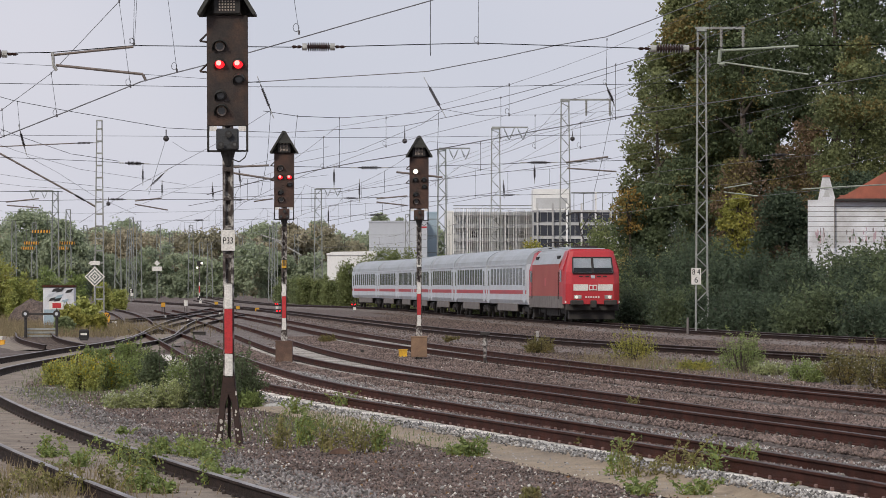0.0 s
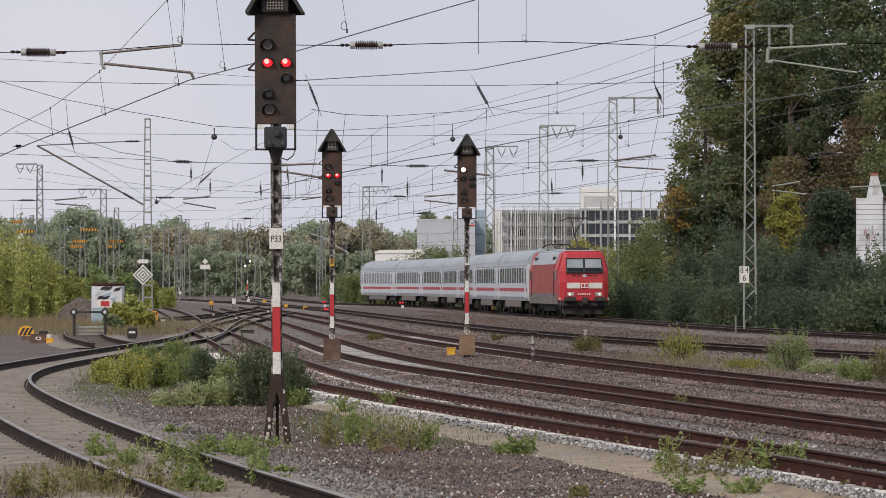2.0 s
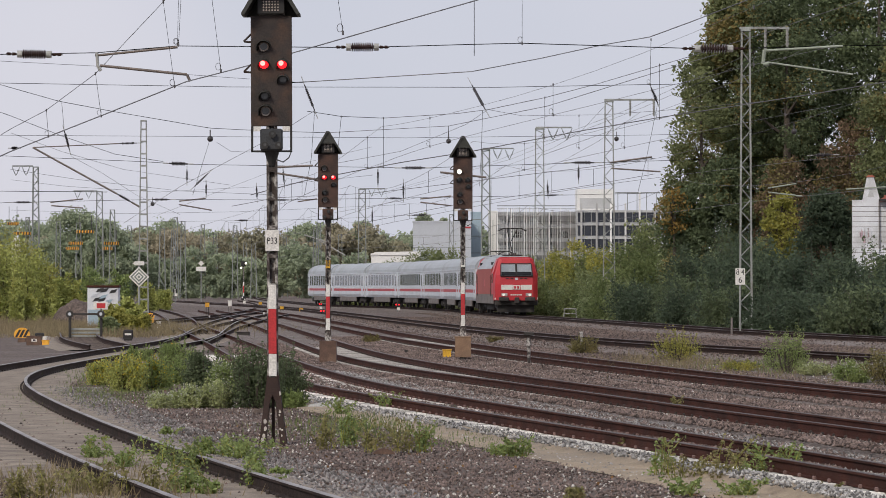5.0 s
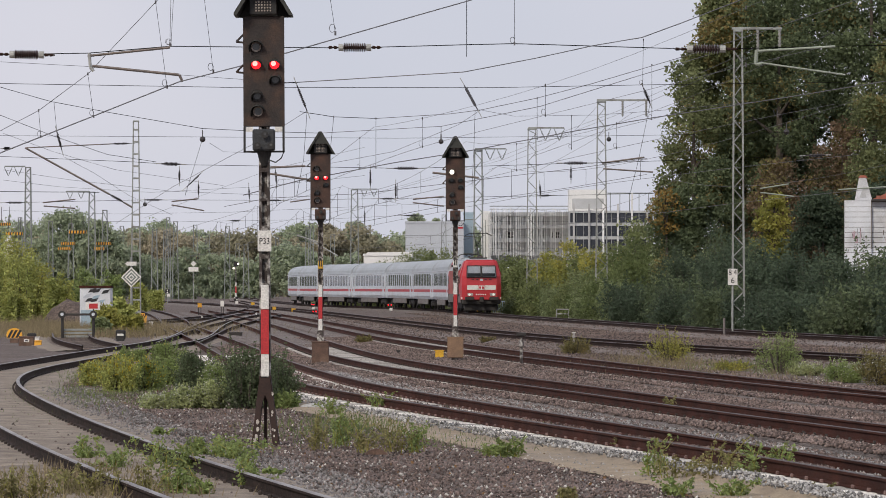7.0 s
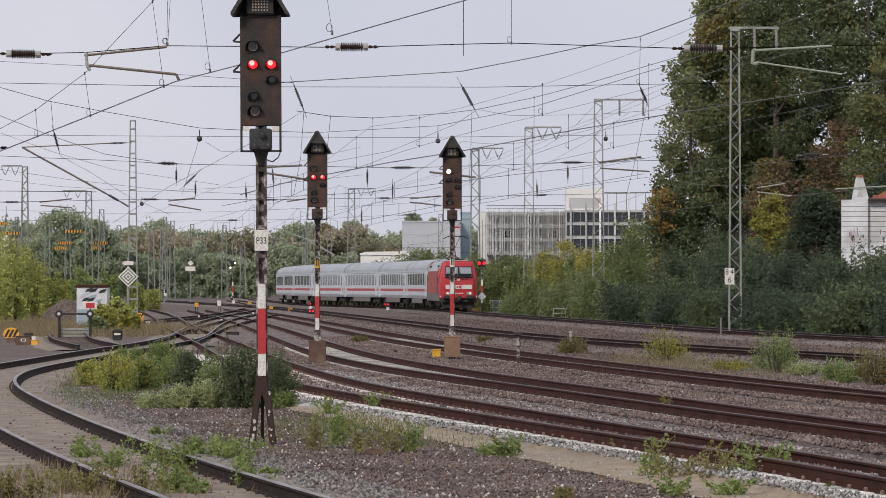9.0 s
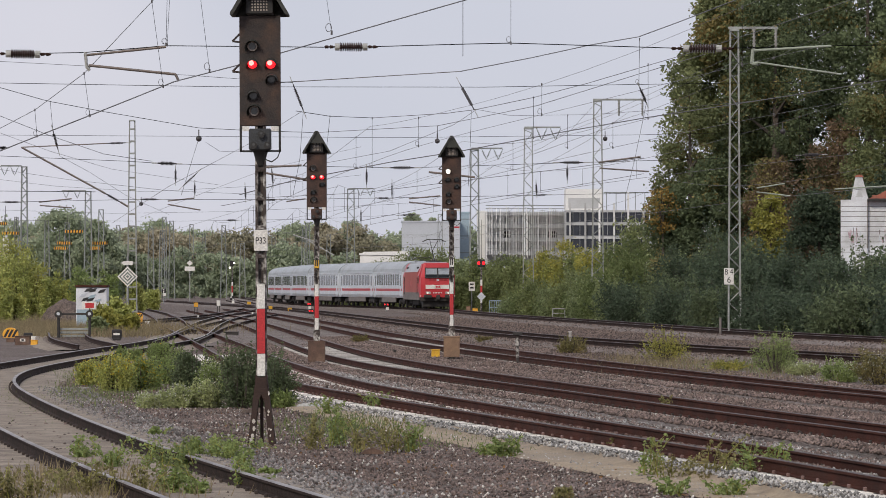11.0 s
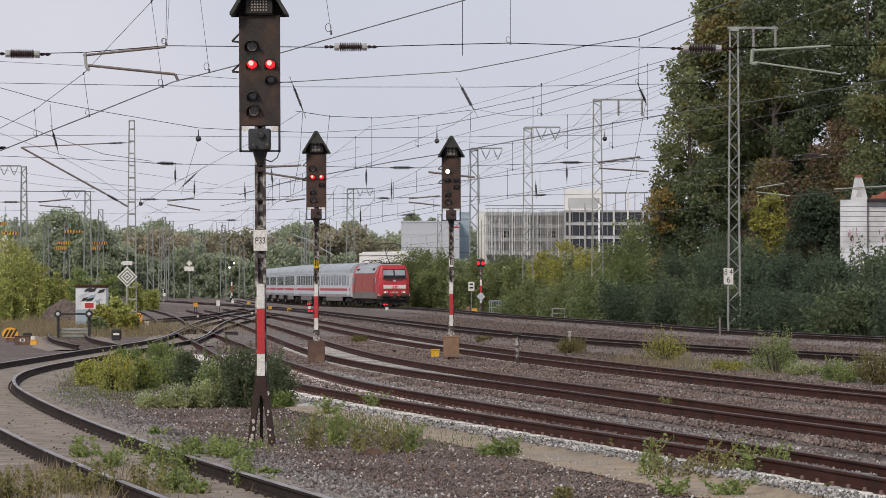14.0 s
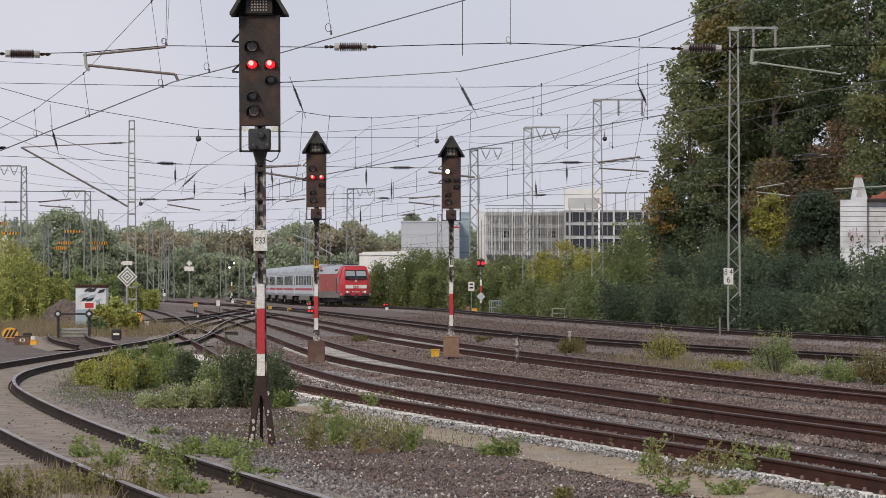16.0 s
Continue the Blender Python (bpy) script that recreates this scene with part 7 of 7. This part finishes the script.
# point machines, cable boxes and small markers
for x, v, y, w, h, mat, label in [(42, 622, 148, 0.55, 0.3, M_BOX_BROWN, "rusty brown point machine with a white tag"), (62, 622, 147, 0.25, 0.16, M_ORANGE, "orange cable box on the ground"), (772, 626, 122, 0.26, 0.2, M_YELLOW, "yellow box on short legs"), (480, 545, 330, 0.3, 0.22, M_YELLOW, "small yellow marker box by the rails"), (514, 548, 320, 0.32, 0.22, M_YELLOW, "small yellow marker box by the rails"),
                                  (442, 537, 400, 0.35, 0.25, M_YELLOW, "small yellow marker box by the rails"), (287, 611, 143, 0.15, 0.1, M_ORANGE, "orange block beside the rail"), (262, 574, 200, 0.2, 0.25, M_WHITE, "white cable cabinet beside points"), (250, 568, 205, 0.22, 0.18, M_ORANGE, "orange point cover beside rails"), (248, 578, 198, 0.22, 0.16, M_ORANGE, "orange point cover beside rails"), (348, 540, 300, 0.3, 0.3, M_ORANGE, "orange warning block beside track"), (388, 537, 330, 0.3, 0.45, M_WHITE, "white cabinet beside the tracks"),
                                  (60, 604, 158, 0.18, 0.16, M_WHITE, "white cable cover on the ground"), (830, 546, 318, 0.35, 0.3, M_BOX_TAN, "tan cable box beside the track"), (842, 549, 316, 0.4, 0.2, M_ORANGE, "orange cable box beside the track"), (352, 561, 265, 0.1, 0.12, M_WHITE, "small white marker stone"), (392, 573, 240, 0.1, 0.14, M_WHITE, "small white marker stone"), (448, 555, 270, 0.1, 0.12, M_WHITE, "small white marker stone"), (412, 596, 175, 0.55, 0.14, M_UNDER, "dark point lever box in the gravel"), (1010, 619, 140, 0.1, 0.55, M_SLEEPER, "short concrete stub beside the track"), (700, 632, 130, 0.1, 0.07, M_UNDER, "dark cable joint in the ballast")]:
    t = thing("line_side_box", px(x, y), y, 0.0, label, "box", group="line-side boxes")
    z = max(0.0, zh(v, y) - h / 2)
    part("body", box(-w / 2, w / 2, -w / 2, w / 2, -0.05 if z < 0.25 else z, z + h, 0.015), mat, t)
    part("lid", box(-w / 2 - 0.02, w / 2 + 0.02, -w / 2 - 0.02, w / 2 + 0.02, z + h, z + h + 0.03, 0.008), mat, t)
    if z >= 0.25:
        for q in (-0.3, 0.3):
            part("leg", box(q * w - 0.025, q * w + 0.025, -0.03, 0.03, -0.1, z), M_UNDER, t)
    if "tag" in label:
        tg = part("tag", box(-0.08, 0.12, -w / 2 - 0.02, -w / 2, z + h * 0.4, z + h * 0.75), M_WHITE, t)
        part("marking", box(-0.03, 0.07, -w / 2 - 0.026, -w / 2 - 0.02, z + h * 0.48, z + h * 0.67), M_INK, tg)
t = thing("trestle", px(990, 258), 258, 0.0, "low pale steel trestle on the bank", "trestle")
for q in (-0.42, 0.42):
    part("leg", rod((q, 0, -0.1), (q * 0.9, 0, 0.72), 0.035, None, 6), M_CAP, t)
for z in (0.4, 0.7):
    part("rail", rod((-0.42, 0, z), (0.42, 0, z), 0.035, None, 6), M_CAP, t)
# short post with a cross head between the tracks
y = (2.06, 108.48)[1]
t = thing("marker_post", px(917, y), y, 0.0, "short worn steel post with a flat head", "post")
post(t, 0, 0, -0.05, 0.86, 0.045, M_MAST)
part("head", box(-0.13, 0.13, -0.1, 0.1, 0.84, 0.93, 0.015), M_UNDER, t)
part("collar", rod((0, 0, 0.55), (0, 0, 0.72), 0.075, 0.06), M_MAST, t)
# far light signals
def far_signal(x, y, lamps, mat, vtop, vbase, label, plate=None):
    t = thing("far_signal", px(x, y), y, 0.0, label, "railway signal", group="far light signals")
    post(t, 0, 0.1, -0.1, zh(vtop, y), 0.07, M_MAST)
    z1 = zh(vtop, y)
    part("screen", box(-0.3, 0.3, -0.05, 0.05, z1 - 0.5, z1 + 0.12, 0.03), M_BLACK, t)
    for a, v in lamps:
        part("lamp", rod((a, -0.05, zh(v, y)), (a, -0.1, zh(v, y)), 0.13, None, 12), mat, t)
    for a, b, mt in ((0.8, 1.3, M_WHITE), (1.3, 2.2, M_RED_PLATE), (2.2, 2.7, M_WHITE)):
        part("mast_plate", box(-0.08, 0.08, -0.02, 0.02, a, b), mt, t)
    if plate:
        part("diamond_plate", diamond(bmesh.new(), 0.36, -0.06, -0.03, zh(plate, y)), M_PANEL, t)
    return t


far_signal(853, 325, [(-0.22, 466), (0.18, 466)], M_RED_LIGHT, 462, 545, "far light signal showing two red lights", 525)
far_signal(412, 520, [(-0.3, 474), (0.3, 466)], M_WHITE_LIGHT, 464, 530, "far distant signal showing two lit lamps")
far_signal(723, 400, [(-0.25, 474), (0.25, 466)], M_WHITE_LIGHT, 464, 540, "far distant signal showing two lit lamps")
y = 405
t = thing("diamond_sign", px(708, y), y, 0.0, "small white diamond board on a thin post", "sign")
post(t, 0, 0.03, -0.1, zh(480, y), 0.04)
part("diamond_plate", diamond(bmesh.new(), 0.36, -0.03, 0.0, zh(480, y)), M_WHITE, t)
y = 520
t = thing("white_board", px(337, y), y, 0.0, "white board with small diamond on a lattice post", "sign")
post(t, 0, 0.05, -0.1, zh(462, y), 0.07)
part("board", box(-0.65, 0.65, -0.03, 0, zh(480, y), zh(472, y)), M_WHITE, t)
part("diamond_plate", diamond(bmesh.new(), 0.38, -0.03, 0, zh(466, y)), M_WHITE, t)
# white number board on mast foot by the far track
t = thing("number_board", px(836, 330), 330, 0.0, "white number board on a post", "sign")
post(t, 0, 0.03, -0.1, zh(500, 330), 0.04)
pl = part("board", box(-0.25, 0.25, -0.03, 0, zh(515, 330), zh(499, 330)), M_WHITE, t)
for z in (zh(511, 330), zh(505, 330)):
    part("marking", box(-0.15, 0.15, -0.04, -0.03, z, z + 0.14), M_INK, pl)
# striped height bars of the overhead line
for x, v, y, w in ((132, 410, 420, 31), (115, 430.5, 520, 25), (109, 439.5, 560, 23), (178, 430.5, 520, 26), (171, 439.5, 560, 19), (20, 413, 420, 30), (4, 396, 400, 20)):
    t = thing("warning_bar", px(x, y), y, zh(v, y), "orange and black striped warning bar on the overhead line", "warning bar", group="striped warning bars")
    hw, hh = w / 2 * y / 7000, 2.7 * y / 7000
    part("bar", box(-hw, hw, -0.04, 0.04, -hh, hh, 0.02), M_ORANGE, t)
    n = 6
    for q in range(n):
        a = -hw + 2 * hw * (q + 0.25) / n
        part("black_stripe", prism([(a, -hh), (a + hw / n * 1.0, -hh), (a + hw / n * 1.2, hh), (a + hw / n * 0.2, hh)], -0.05, -0.041), M_INK, t)
    for q in (-0.7, 0.7):
        part("hanger", rod((q * hw, 0, hh), (q * hw, 0, hh + 1.6), 0.03, None, 5), M_WIRE, t)
# teal railing beside the far track
t = thing("railing", px(880, 312), 312, 0.0, "teal steel railing beside the far track", "railing")
for k in range(7):
    part("baluster", box(-0.55 + 0.18 * k - 0.02, -0.55 + 0.18 * k + 0.02, -0.02, 0.02, 0, zh(532, 312)), M_PANEL_BLUE, t)
for v in (532, 544):
    part("rail", box(-0.58, 0.58, -0.03, 0.03, zh(v, 312) - 0.06, zh(v, 312)), M_PANEL_BLUE, t)
# splintered plank and debris near the tall signal
for x, v, w, rz, mat, label in ((455, 732, 0.55, 12, M_SLEEPER_WOOD, "weathered stick lying on the gravel"), (548, 722, 0.45, -8, M_CONCRETE, "broken pale concrete piece in the weeds"), (660, 806, 0.3, 5, M_BOX_BROWN, "rusty scrap lying in the gravel")):
    y = 2.2 * 7000 / (v - 506)
    t = thing("debris", px(x, y), y, 0.02, label, "debris", rz)
    part("piece", prism([(-w / 2, 0), (w / 2, 0), (w / 2 - 0.05, 0.05), (0.0, 0.08), (-w / 2 + 0.04, 0.045)], -0.05, 0.05), mat, t)
# points and crossings in the yard throat
track("track_crossover", Line([(-9.6, 141.0), (-10.2, 160.0), (-11.2, 190.0), (-12.0, 230.0), (-12.6, 285.0)], 0.205), 142, 284, "crossover track in the yard throat", M_RUST_DARK, M_RAIL_HEAD, M_BALLAST, M_SLEEPER_WOOD, 150)
track("track_branch", Line([(-7.2, 130.0), (-8.6, 145.0), (-11.0, 168.7), (-16.2, 235.0), (-23.1, 311.0), (-34.0, 420.0)], 0.212), 177, 415, "branch track leaving the near track towards the yard", M_RUST_DARK, M_RAIL_HEAD, M_BALLAST, M_SLEEPER_WOOD, 178)
track("track_yard", Line([(-17.5, 215.0), (-16.0, 260.0), (-16.3, 320.0), (-20.0, 420.0), (-30.0, 560.0)], 0.2), 216, 555, "far yard track curving away", M_RUST_DARK, M_RAIL_HEAD, M_BALLAST, M_SLEEPER_WOOD, 217)


# ---- what moves: the train, drawing away along its track ----
def motions():
    ys = np.linspace(127.0, 700.0, 6000)
    xs = LINE_E.at(ys)
    arc = np.r_[0, np.cumsum(np.hypot(np.diff(xs), np.diff(ys)))]

    def spot(s):
        y = float(np.interp(s, arc, ys))
        return Vector((float(LINE_E.at(y)), y, LINE_E.top))

    def rows(back, half):
        out = []
        for i in range(33):
            t = i * 0.5
            s = float(np.interp(204.0 + 11.4 * t - 0.035 * t * t, ys, arc)) + back
            a, b = spot(s - half), spot(s + half)
            m = (a + b) / 2
            out.append((t, pose(m.x, m.y, m.z, 0, 0, math.degrees(math.atan2(-(b.x - a.x), b.y - a.y)))))
        return out

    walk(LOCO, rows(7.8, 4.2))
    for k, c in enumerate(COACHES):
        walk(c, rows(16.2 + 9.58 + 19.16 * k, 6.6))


motions()
